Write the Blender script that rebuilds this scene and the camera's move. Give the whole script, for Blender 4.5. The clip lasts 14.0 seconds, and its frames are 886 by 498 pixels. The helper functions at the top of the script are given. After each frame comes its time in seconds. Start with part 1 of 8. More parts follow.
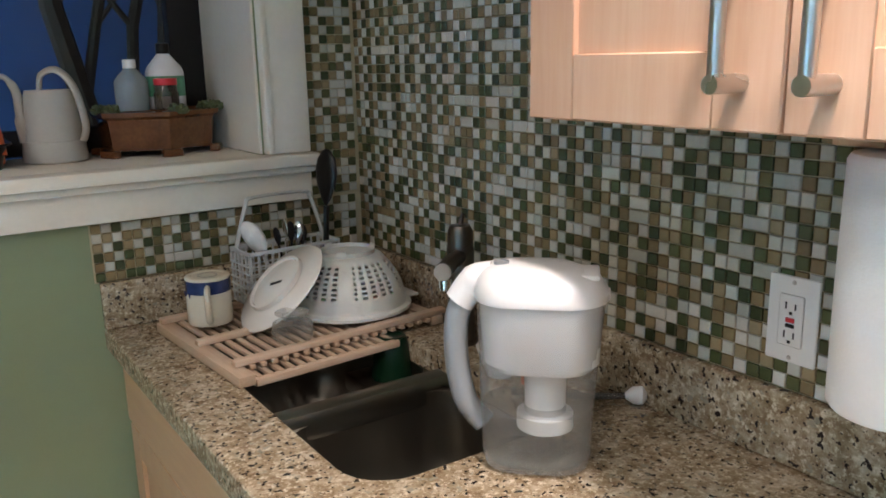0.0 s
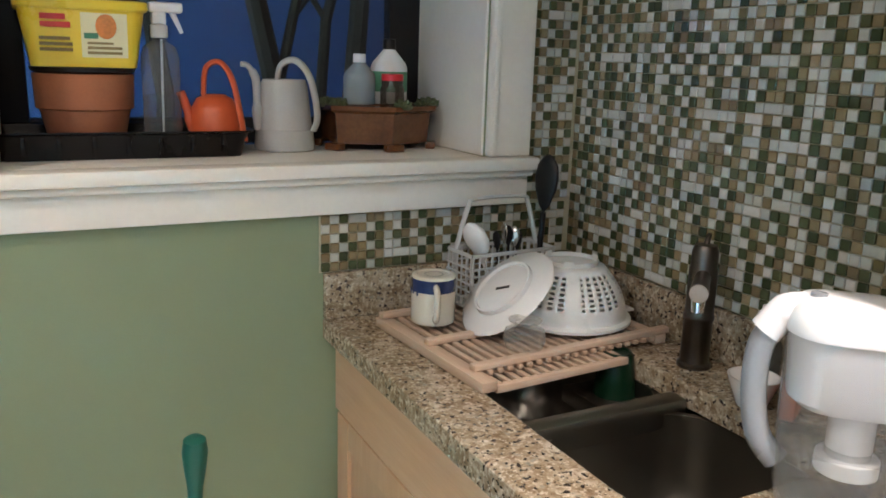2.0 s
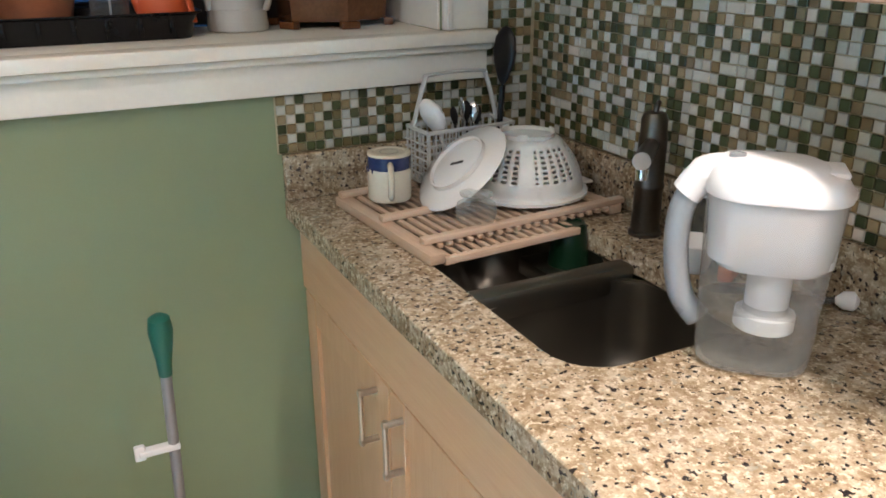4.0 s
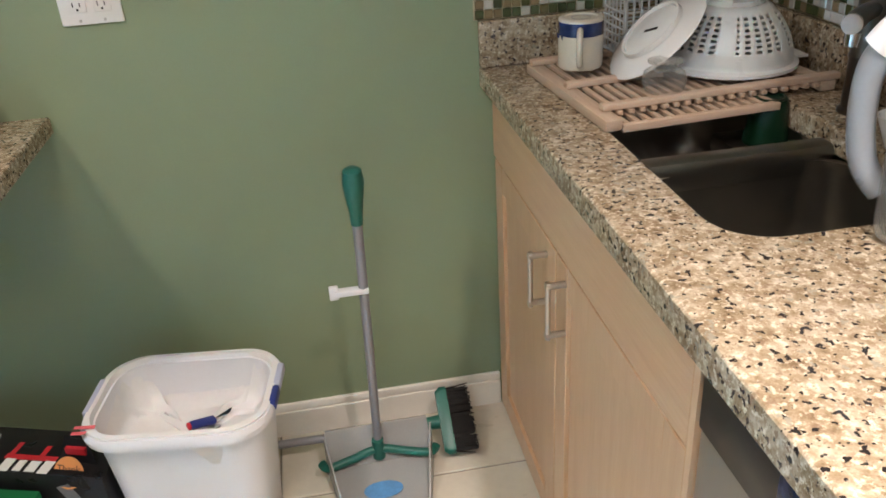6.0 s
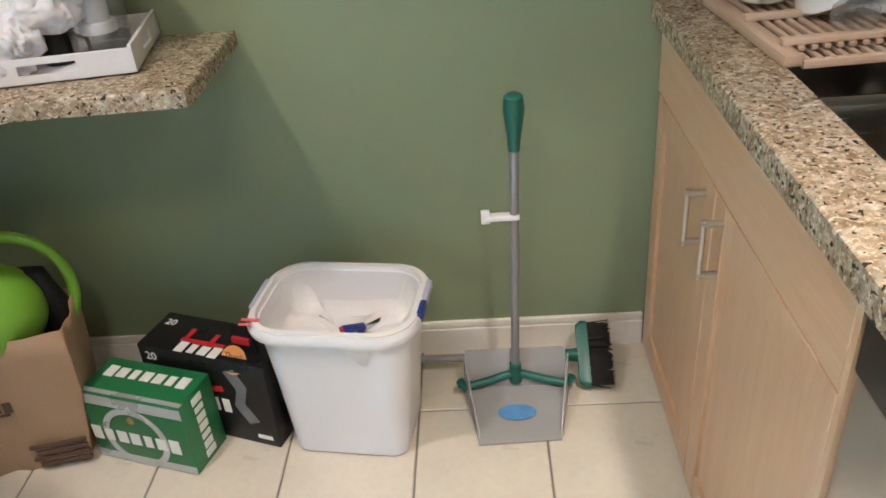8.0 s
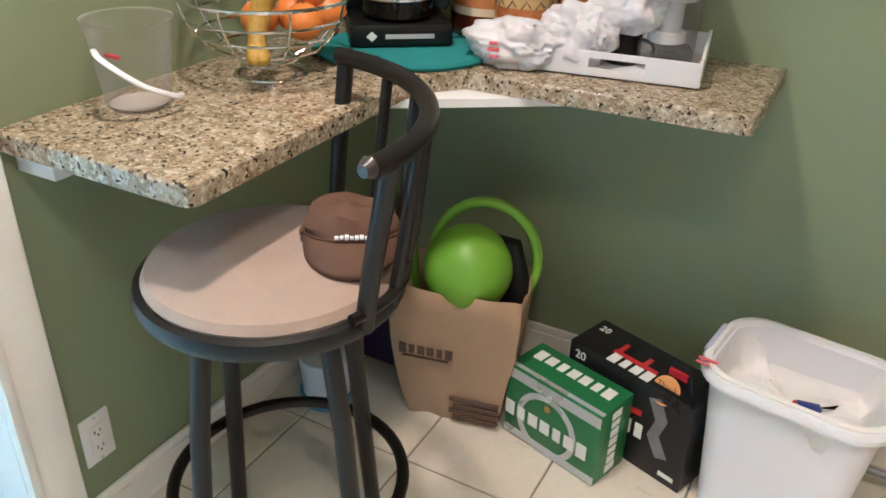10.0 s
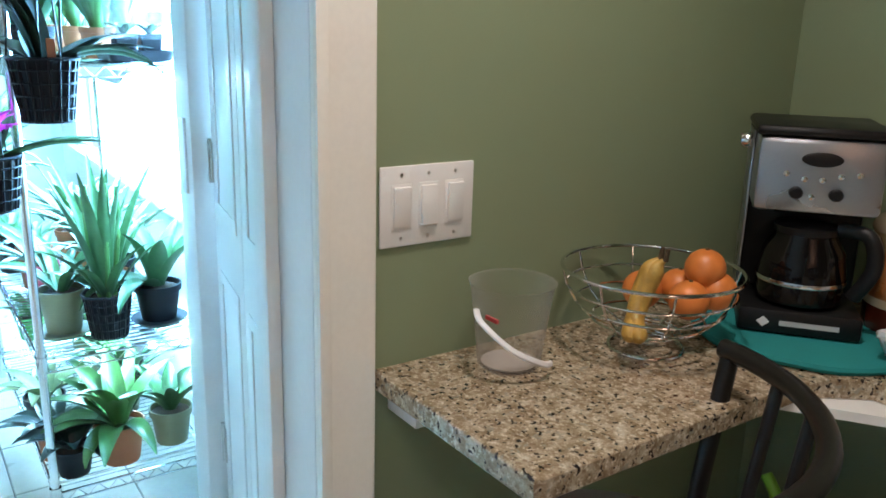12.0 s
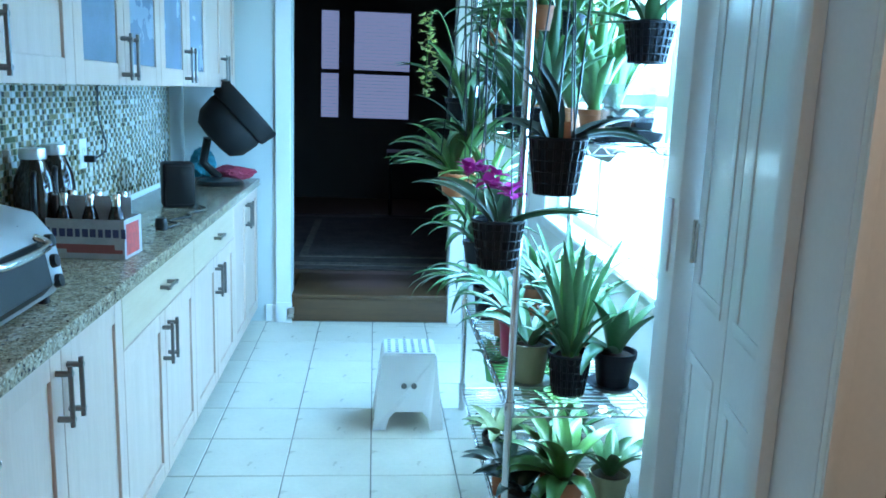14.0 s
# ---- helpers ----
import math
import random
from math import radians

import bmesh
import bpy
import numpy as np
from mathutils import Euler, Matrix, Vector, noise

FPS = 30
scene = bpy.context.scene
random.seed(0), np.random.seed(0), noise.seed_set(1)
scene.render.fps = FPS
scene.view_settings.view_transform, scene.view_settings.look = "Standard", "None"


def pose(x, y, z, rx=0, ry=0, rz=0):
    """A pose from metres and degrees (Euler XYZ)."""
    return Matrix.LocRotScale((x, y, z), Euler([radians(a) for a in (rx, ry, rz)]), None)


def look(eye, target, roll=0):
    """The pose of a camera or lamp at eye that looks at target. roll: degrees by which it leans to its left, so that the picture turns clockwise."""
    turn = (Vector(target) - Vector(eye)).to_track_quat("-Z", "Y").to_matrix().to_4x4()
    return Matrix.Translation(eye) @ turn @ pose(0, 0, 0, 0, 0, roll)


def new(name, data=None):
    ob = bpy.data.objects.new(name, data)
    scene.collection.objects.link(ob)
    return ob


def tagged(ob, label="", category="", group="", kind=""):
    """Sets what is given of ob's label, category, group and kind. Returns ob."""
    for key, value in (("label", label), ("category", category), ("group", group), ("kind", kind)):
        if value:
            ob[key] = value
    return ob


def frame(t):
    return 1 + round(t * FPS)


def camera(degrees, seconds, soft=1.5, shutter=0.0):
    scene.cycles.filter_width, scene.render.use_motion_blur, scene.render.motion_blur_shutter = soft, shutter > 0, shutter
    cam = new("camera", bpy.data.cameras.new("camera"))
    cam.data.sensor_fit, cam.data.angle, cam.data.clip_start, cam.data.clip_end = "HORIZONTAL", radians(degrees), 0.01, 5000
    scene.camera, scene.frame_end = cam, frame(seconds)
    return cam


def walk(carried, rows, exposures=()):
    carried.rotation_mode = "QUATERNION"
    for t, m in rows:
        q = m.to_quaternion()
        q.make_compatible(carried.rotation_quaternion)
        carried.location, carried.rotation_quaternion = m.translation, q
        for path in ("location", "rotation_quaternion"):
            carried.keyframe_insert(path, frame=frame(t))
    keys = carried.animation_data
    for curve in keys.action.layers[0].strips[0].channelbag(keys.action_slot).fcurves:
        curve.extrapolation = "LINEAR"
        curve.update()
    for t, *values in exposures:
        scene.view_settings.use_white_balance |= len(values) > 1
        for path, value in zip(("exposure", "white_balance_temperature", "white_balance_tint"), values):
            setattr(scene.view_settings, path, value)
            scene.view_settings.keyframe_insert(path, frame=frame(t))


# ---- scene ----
# camera and its walk
cam = camera(57.6, 14.0, soft=1.7)
EXPO = [(0.0, -0.3), (1.0, 0.04), (2.0, 0.02), (4.5, 0.05), (7.2, -0.05), (9.5, 0.1), (10.0, 0.1), (11.0, -0.05), (11.5, -0.3), (12.0, -0.8), (12.5, -1.28), (13.0, -1.5), (13.5, -1.75), (14.0, -1.95)]
PATH = [
    (0, (0.312, 0.412, 1.437), (1.404, 2.024, 0.98), -1.2),
    (0.5, (0.217, 0.479, 1.459), (1.199, 2.164, 1.014), -0.2),
    (1, (0.139, 0.532, 1.449), (1.043, 2.258, 0.996), 1.2),
    (1.5, (0.113, 0.563, 1.448), (0.998, 2.295, 0.983), 1.1),
    (2, (0.099, 0.577, 1.445), (0.995, 2.306, 0.987), 1.8),
    (2.2, (0.08, 0.582, 1.443), (0.991, 2.306, 0.996), 2.0),
    (4.3, (0.209, 0.492, 1.429), (0.979, 2.168, 0.655), -1.9),
    (4.5, (0.222, 0.481, 1.425), (0.854, 2.213, 0.65), -1.5),
    (5, (0.254, 0.452, 1.411), (0.647, 2.245, 0.617), -1.6),
    (5.5, (0.276, 0.446, 1.388), (0.549, 2.231, 0.529), -3.1),
    (6, (0.269, 0.431, 1.382), (0.525, 2.18, 0.446), -3.7),
    (6.5, (0.264, 0.418, 1.373), (0.469, 2.126, 0.353), -4.7),
    (7, (0.266, 0.402, 1.372), (0.411, 2.108, 0.339), -5.0),
    (7.2, (0.268, 0.398, 1.372), (0.383, 2.098, 0.324), -5.2),
    (9.3, (0.038, 0.38, 1.35), (-0.552, 1.999, 0.335), -0.1),
    (9.5, (-0.021, 0.37, 1.348), (-0.67, 1.968, 0.335), 0.9),
    (10, (-0.118, 0.324, 1.359), (-0.939, 1.873, 0.396), 1.7),
    (10.5, (-0.164, 0.275, 1.378), (-1.151, 1.794, 0.53), 1.7),
    (11, (-0.191, 0.276, 1.39), (-1.334, 1.739, 0.647), 1.8),
    (11.5, (-0.199, 0.348, 1.418), (-1.499, 1.739, 0.807), 2.3),
    (12, (-0.217, 0.414, 1.444), (-1.8, 1.52, 0.922), 1.6),
    (12.5, (-0.256, 0.417, 1.456), (-2.078, 1.078, 0.961), 0.8),
    (13, (-0.263, 0.382, 1.458), (-2.195, 0.641, 1.007), 0.5),
    (13.5, (-0.248, 0.323, 1.457), (-2.199, 0.429, 1.029), 1.2),
    (14, (-0.236, 0.263, 1.465), (-2.191, 0.438, 1.084), 2.1),
]
walk(cam, [(t, look(eye, target, roll)) for t, eye, target, roll in PATH], EXPO)

# ---- helpers of this scene ----
rnd = random.Random(7)


def bm_box(bm, x0, y0, z0, x1, y1, z1, bevel=0.0, seg=2):
    vs = [bm.verts.new(c) for c in ((x0, y0, z0), (x1, y0, z0), (x1, y1, z0), (x0, y1, z0),
                                     (x0, y0, z1), (x1, y0, z1), (x1, y1, z1), (x0, y1, z1))]
    fs = [bm.faces.new([vs[i] for i in q]) for q in ((3, 2, 1, 0), (4, 5, 6, 7), (0, 1, 5, 4), (1, 2, 6, 5), (2, 3, 7, 6), (3, 0, 4, 7))]
    if bevel > 0:
        es = list({e for f in fs for e in f.edges})
        bmesh.ops.bevel(bm, geom=es, offset=bevel, segments=seg, affect="EDGES", profile=0.5)
    return bm


def box(x0, y0, z0, x1, y1, z1, bevel=0.0, seg=2):
    return bm_box(bmesh.new(), min(x0, x1), min(y0, y1), min(z0, z1), max(x0, x1), max(y0, y1), max(z0, z1), bevel, seg)


def boxes(rows, bevel=0.0):
    bm = bmesh.new()
    for r in rows:
        bm_box(bm, *r, bevel)
    return bm


def bm_loft(bm, rings, cap0=True, cap1=True, closed=True):
    """Rings of points joined into one skin."""
    vv = [[bm.verts.new(p) for p in r] for r in rings]
    n = len(vv[0])
    for a, b in zip(vv, vv[1:]):
        for i in range(n if closed else n - 1):
            k = (i + 1) % n
            bm.faces.new((a[i], a[k], b[k], b[i]))
    if cap0 and closed:
        bm.faces.new(list(reversed(vv[0])))
    if cap1 and closed:
        bm.faces.new(vv[-1])
    return bm


def lathe(profile, n=32, cx=0, cy=0, cap0=True, cap1=True, bm=None, squash=1.0):
    """Profile of (radius, z) turned about the upright axis."""
    bm = bm or bmesh.new()
    rings = [[(cx + r * math.cos(2 * math.pi * i / n), cy + squash * r * math.sin(2 * math.pi * i / n), z) for i in range(n)] for r, z in profile]
    return bm_loft(bm, rings, cap0, cap1)


def rrect(hx, hy, r, z, cx=0, cy=0, seg=5):
    """A rounded rectangle ring."""
    out = []
    for k, (sx, sy) in enumerate(((1, 1), (-1, 1), (-1, -1), (1, -1))):
        for i in range(seg + 1):
            a = math.pi / 2 * (k + i / seg)
            out.append((cx + sx * (hx - r) + r * math.cos(a), cy + sy * (hy - r) + r * math.sin(a), z))
    return out


def tube(points, r, n=10, bm=None, closed=False, caps=True, flat=1.0):
    """A round bar along points; r may be a list. flat squeezes it across."""
    bm = bm or bmesh.new()
    ps = [Vector(p) for p in points]
    m = len(ps)
    rs = r if isinstance(r, (list, tuple)) else [r] * m
    tang = []
    for i in range(m):
        a, b = (ps[i - 1], ps[(i + 1) % m]) if closed else (ps[max(i - 1, 0)], ps[min(i + 1, m - 1)])
        tang.append((b - a).normalized())
    up = Vector((0, 0, 1)) if abs(tang[0].z) < 0.9 else Vector((1, 0, 0))
    u = tang[0].cross(up).normalized()
    rings = []
    for i in range(m):
        u = (u - tang[i] * u.dot(tang[i])).normalized()
        w = tang[i].cross(u)
        rings.append([tuple(ps[i] + rs[i] * (math.cos(2 * math.pi * k / n) * u + flat * math.sin(2 * math.pi * k / n) * w)) for k in range(n)])
    if closed:
        rings.append(rings[0])
        bm_loft(bm, rings, False, False)
        bmesh.ops.remove_doubles(bm, verts=bm.verts[:], dist=1e-6)
    else:
        bm_loft(bm, rings, caps, caps)
    return bm


def arc(cx, cy, z, r, a0, a1, n=16, ry=None):
    ry = r if ry is None else ry
    return [(cx + r * math.cos(radians(a0 + (a1 - a0) * i / n)), cy + ry * math.sin(radians(a0 + (a1 - a0) * i / n)), z) for i in range(n + 1)]


def curve_pts(ctrl, n=16):
    """A smooth line through control points."""
    c = [Vector(p) for p in ctrl]
    out = []
    for i in range(len(c) - 1):
        p0, p1, p2, p3 = c[max(i - 1, 0)], c[i], c[i + 1], c[min(i + 2, len(c) - 1)]
        for k in range(n):
            t = k / n
            out.append(0.5 * ((2 * p1) + (p2 - p0) * t + (2 * p0 - 5 * p1 + 4 * p2 - p3) * t * t + (3 * p1 - p0 - 3 * p2 + p3) * t ** 3))
    out.append(c[-1])
    return out


def finish(name, bm, material, smooth=40):
    bmesh.ops.recalc_face_normals(bm, faces=bm.faces[:])
    me = bpy.data.meshes.new(name)
    bm.to_mesh(me)
    bm.free()
    me.materials.append(material)
    if smooth:
        me.polygons.foreach_set("use_smooth", [True] * len(me.polygons))
        me.set_sharp_from_angle(angle=radians(smooth))
    return new(name, me)


def part(name, bm, material, parent, label="", smooth=40):
    ob = finish(name, bm, material, smooth)
    ob.parent = parent
    if label:
        tagged(ob, label)
    return ob


def thing(name, label, category, at=(0, 0, 0), turn=0, group=""):
    ob = new(name)
    ob.empty_display_size = 0.05
    ob.matrix_basis = pose(*at, 0, 0, turn)
    return tagged(ob, label, category, group, "thing")


def solo(name, bm, material, label, category, at=(0, 0, 0), turn=0, group="", smooth=40):
    ob = finish(name, bm, material, smooth)
    ob.matrix_basis = pose(*at, 0, 0, turn)
    return tagged(ob, label, category, group, "thing")


def setting(name, bm, material, label="", smooth=0):
    ob = finish(name, bm, material, smooth)
    return tagged(ob, label, "", "", "structure")


def xform(bm, m):
    bmesh.ops.transform(bm, matrix=m, verts=bm.verts[:])
    return bm


def words(text, size, m, material, parent, depth=0.0006, align="CENTER", squeeze=1.0):
    """Lettering with the built-in font, turned into a mesh."""
    cu = bpy.data.curves.new("lettering", "FONT")
    cu.body, cu.size, cu.extrude, cu.align_x, cu.align_y, cu.resolution_u = text, size, depth, align, "CENTER", 3
    tmp = bpy.data.objects.new("lettering_curve", cu)
    me = bpy.data.meshes.new_from_object(tmp)
    bpy.data.objects.remove(tmp)
    bpy.data.curves.remove(cu)
    me.name = "lettering"
    me.transform(m @ Matrix.Diagonal((squeeze, 1, 1, 1)))
    me.materials.clear()
    me.materials.append(material)
    ob = new("lettering", me)
    ob.parent = parent
    return ob


def mark(count, size, m, material, parent, depth=0.0006, squeeze=1.0):
    """A printed mark as a row of plain upright bars."""
    for k in range(count):
        x = (k - (count - 1) / 2) * size * 0.68 * squeeze
        w = size * (0.20 if k % 3 == 1 else 0.26) * squeeze
        h = size * (0.40 if k in (0, count - 1) else 0.34)
        part("print_bar", xform(box(x - w, -h, -depth, x + w, h, depth), m), material, parent)

# ---- world and lamps ----
world = bpy.data.worlds.new("world")
scene.world = world
world.use_nodes = True
wn = world.node_tree
sky = wn.nodes.new("ShaderNodeTexSky")
sky.sky_type, sky.sun_disc, sky.sun_elevation, sky.sun_rotation = "NISHITA", False, radians(4), radians(200)
wn.links.new(sky.outputs[0], wn.nodes["Background"].inputs[0])
wn.nodes["Background"].inputs[1].default_value = 0.05


def lamp(name, kind, m, energy, colour, size=0.1, size_y=None, spread=None):
    li = bpy.data.lights.new(name, kind)
    li.energy, li.color = energy, colour
    if kind == "AREA":
        li.size = size
        if size_y:
            li.shape, li.size_y = "RECTANGLE", size_y
        else:
            li.shape = "DISK"
        if spread:
            li.spread = radians(spread)
    else:
        li.shadow_soft_size = size
    ob = new(name, li)
    ob.matrix_basis = m
    return ob


WARM = (1.0, 0.86, 0.79)
COLD = (0.17, 0.50, 1.0)
lamp("ceiling_lamp_nook", "AREA", pose(-0.80, 1.10, 2.37), 16, WARM, 0.14, spread=150)
lamp("ceiling_lamp_middle", "AREA", pose(-0.05, 0.22, 2.37), 15.5, WARM, 0.4)
lamp("ceiling_lamp_sink", "AREA", pose(0.78, 0.55, 2.36), 17, WARM, 0.12, spread=90)
lamp("grow_lamp_upper", "AREA", pose(-3.18, 0.91, 1.93), 90, COLD, 1.1, 0.3)
lamp("grow_lamp_middle", "AREA", pose(-3.18, 0.91, 1.262), 75, COLD, 1.1, 0.3)
lamp("grow_lamp_low", "AREA", pose(-3.18, 1.02, 0.455), 22, COLD, 1.1, 0.1)
lamp("window_daylight", "AREA", look((-3.4, 1.235, 1.35), (-3.2, 0, 0.55)), 800, COLD, 2.2, 0.95)
lamp("far_room_daylight", "AREA", look((-9.9, 0.3, 1.7), (-7, 0.3, 0.8)), 6.0, (0.45, 0.55, 1.0), 1.4, 1.2)

# ---- materials ----


def base_mat(name, rough=0.5, metal=0.0, spec=0.5):
    m = bpy.data.materials.new(name)
    m.use_nodes = True
    nt = m.node_tree
    b = nt.nodes["Principled BSDF"]
    b.inputs["Roughness"].default_value = rough
    b.inputs["Metallic"].default_value = metal
    b.inputs["Specular IOR Level"].default_value = spec
    return m, nt, b


def coords(nt, scale=(1, 1, 1), rot=(0, 0, 0)):
    tc, mp = nt.nodes.new("ShaderNodeTexCoord"), nt.nodes.new("ShaderNodeMapping")
    nt.links.new(tc.outputs["Object"], mp.inputs[0])
    mp.inputs["Scale"].default_value = scale
    mp.inputs["Rotation"].default_value = rot
    return mp.outputs[0]


def noise_node(nt, vec, scale, detail=4, rough=0.55):
    n = nt.nodes.new("ShaderNodeTexNoise")
    n.inputs["Scale"].default_value, n.inputs["Detail"].default_value, n.inputs["Roughness"].default_value = scale, detail, rough
    nt.links.new(vec, n.inputs["Vector"])
    return n.outputs["Fac"]


def ramp(nt, fac, stops, interp="LINEAR"):
    r = nt.nodes.new("ShaderNodeValToRGB")
    r.color_ramp.interpolation = interp
    els = r.color_ramp.elements
    while len(els) < len(stops):
        els.new(0.5)
    for e, (p, c) in zip(els, stops):
        e.position, e.color = p, (*c, 1) if len(c) == 3 else c
    nt.links.new(fac, r.inputs[0])
    return r.outputs[0]


def mix(nt, fac, a, b, mode="MIX"):
    n = nt.nodes.new("ShaderNodeMix")
    n.data_type, n.blend_type = "RGBA", mode
    for sock, v in ((n.inputs[0], fac), (n.inputs[6], a), (n.inputs[7], b)):
        if isinstance(v, (int, float)):
            sock.default_value = v
        elif isinstance(v, tuple):
            sock.default_value = (*v, 1)
        else:
            nt.links.new(v, sock)
    return n.outputs[2]


def bump(nt, b, height, strength=0.2, dist=0.001):
    n = nt.nodes.new("ShaderNodeBump")
    n.inputs["Strength"].default_value, n.inputs["Distance"].default_value = strength, dist
    nt.links.new(height, n.inputs["Height"])
    nt.links.new(n.outputs[0], b.inputs["Normal"])


def scaled(c, k):
    return tuple(min(1.0, v * k) for v in c)


def plain(name, colour, rough=0.5, metal=0.0, vary=0.12, scale=6.0, grain=180.0, relief=0.08, spec=0.5, stretch=(1, 1, 1), subsurface=0.0, sheen=0.0, alpha=1.0):
    """Colour with broad and fine variation, and fine relief."""
    m, nt, b = base_mat(name, rough, metal, spec)
    v = coords(nt, stretch)
    big, fine = noise_node(nt, v, scale, 5), noise_node(nt, v, grain, 3)
    c1 = ramp(nt, big, ((0.3, scaled(colour, 1 - vary)), (0.7, scaled(colour, 1 + vary))))
    c2 = mix(nt, 0.35, c1, ramp(nt, fine, ((0.35, scaled(colour, 1 - 0.8 * vary)), (0.65, scaled(colour, 1 + 0.8 * vary)))))
    nt.links.new(c2, b.inputs["Base Color"])
    nt.links.new(ramp(nt, big, ((0.2, (max(0, rough - 0.07),) * 3), (0.8, (min(1, rough + 0.07),) * 3))), b.inputs["Roughness"])
    if relief:
        bump(nt, b, fine, relief)
    if subsurface:
        b.inputs["Subsurface Weight"].default_value = subsurface
        b.inputs["Subsurface Scale"].default_value = 0.01
    if sheen:
        b.inputs["Sheen Weight"].default_value = sheen
    if alpha < 1:
        b.inputs["Alpha"].default_value = alpha
    return m


def clear_plastic(name, colour=(0.9, 0.93, 0.95), clear=0.8, rough=0.08, body=0.13):
    """Thin clear plastic: mostly see-through, with a gloss."""
    m, nt, b = base_mat(name, rough)
    b.inputs["Base Color"].default_value = (*scaled(colour, body), 1)
    tr = nt.nodes.new("ShaderNodeBsdfTransparent")
    tr.inputs[0].default_value = (*scaled(colour, 1.05), 1)
    mx = nt.nodes.new("ShaderNodeMixShader")
    fr = nt.nodes.new("ShaderNodeLayerWeight")
    fr.inputs[0].default_value = 0.35
    mr = nt.nodes.new("ShaderNodeMapRange")
    mr.inputs[3].default_value, mr.inputs[4].default_value = clear, clear * 0.32
    nt.links.new(fr.outputs["Facing"], mr.inputs[0])
    nt.links.new(mr.outputs[0], mx.inputs[0])
    nt.links.new(b.outputs[0], mx.inputs[1])
    nt.links.new(tr.outputs[0], mx.inputs[2])
    nt.links.new(mx.outputs[0], nt.nodes["Material Output"].inputs[0])
    return m


def glow(name, colour, power):
    m, nt, b = base_mat(name)
    b.inputs["Base Color"].default_value = (*colour, 1)
    b.inputs["Emission Color"].default_value = (*colour, 1)
    b.inputs["Emission Strength"].default_value = power
    return m


def granite_mat():
    m, nt, b = base_mat("granite", 0.16)
    v = coords(nt)
    n1 = noise_node(nt, v, 38, 6, 0.7)
    c = ramp(nt, n1, ((0.32, (0.14, 0.095, 0.052)), (0.45, (0.25, 0.188, 0.116)), (0.58, (0.38, 0.315, 0.225)), (0.72, (0.53, 0.47, 0.375))))
    n2 = noise_node(nt, v, 110, 5, 0.7)
    c = mix(nt, ramp(nt, n2, ((0.52, (0, 0, 0)), (0.62, (0.75, 0.75, 0.75)))), c, (0.68, 0.585, 0.45))
    n3 = noise_node(nt, v, 85, 4, 0.75)
    c = mix(nt, ramp(nt, n3, ((0.56, (0, 0, 0)), (0.62, (0.8, 0.8, 0.8)))), c, (0.20, 0.135, 0.085))
    n4 = noise_node(nt, coords(nt, (1, 1, 1), (0.4, 0.7, 0.2)), 112, 2, 0.5)
    c = mix(nt, ramp(nt, n4, ((0.615, (0, 0, 0)), (0.635, (1, 1, 1)))), c, (0.022, 0.018, 0.018))
    n5 = noise_node(nt, coords(nt, (1, 1, 1), (1.4, 0.1, 0.9)), 58, 3, 0.6)
    c = mix(nt, ramp(nt, n5, ((0.62, (0, 0, 0)), (0.66, (0.8, 0.8, 0.8)))), c, (0.26, 0.245, 0.19))
    nt.links.new(c, b.inputs["Base Color"])
    bump(nt, b, n2, 0.03)
    return m


def wood_mat(name, a, c, axis=2, rough=0.35, grain=34.0):
    """Wood with its grain along one axis (0, 1 or 2)."""
    m, nt, b = base_mat(name, rough)
    sc = [1.0, 1.0, 1.0]
    sc[axis] = 0.07
    v = coords(nt, tuple(sc))
    n1, n2 = noise_node(nt, v, grain, 6, 0.6), noise_node(nt, v, grain * 7, 3)
    oi = nt.nodes.new("ShaderNodeObjectInfo")
    col = mix(nt, 0.3, ramp(nt, n1, ((0.3, a), (0.7, c))), ramp(nt, n2, ((0.35, a), (0.65, c))))
    col = mix(nt, 1.0, col, ramp(nt, oi.outputs["Random"], ((0.0, (0.92, 0.92, 0.92)), (1.0, (1.0, 1.0, 1.0)))), "MULTIPLY")
    nt.links.new(col, b.inputs["Base Color"])
    bump(nt, b, n2, 0.05)
    return m


def mosaic_mat(island, kind):
    """Glass and stone mosaic: each tile takes one colour of the mix."""
    m, nt, b = base_mat("mosaic_tile", 0.22)
    if island:
        src = nt.nodes.new("ShaderNodeNewGeometry").outputs["Random Per Island"]
    else:
        src = nt.nodes.new("ShaderNodeObjectInfo").outputs["Random"]
    cols = (((0.0, (0.060, 0.080, 0.034)), (0.40, (0.040, 0.056, 0.026)), (0.75, (0.085, 0.10, 0.045))),
            ((0.0, (0.25, 0.195, 0.105)), (0.35, (0.20, 0.155, 0.085)), (0.7, (0.30, 0.24, 0.14)), (0.9, (0.15, 0.13, 0.06))),
            ((0.0, (0.51, 0.51, 0.46)), (0.35, (0.44, 0.45, 0.41)), (0.7, (0.59, 0.58, 0.53))))[kind]
    c = ramp(nt, src, cols, "CONSTANT")
    v = coords(nt)
    n = noise_node(nt, v, 120, 4)
    c = mix(nt, 0.35, c, mix(nt, 1.0, c, ramp(nt, n, ((0.3, (0.72, 0.72, 0.72)), (0.7, (1, 1, 1)))), "MULTIPLY"))
    nt.links.new(c, b.inputs["Base Color"])
    bump(nt, b, n, 0.04)
    return m


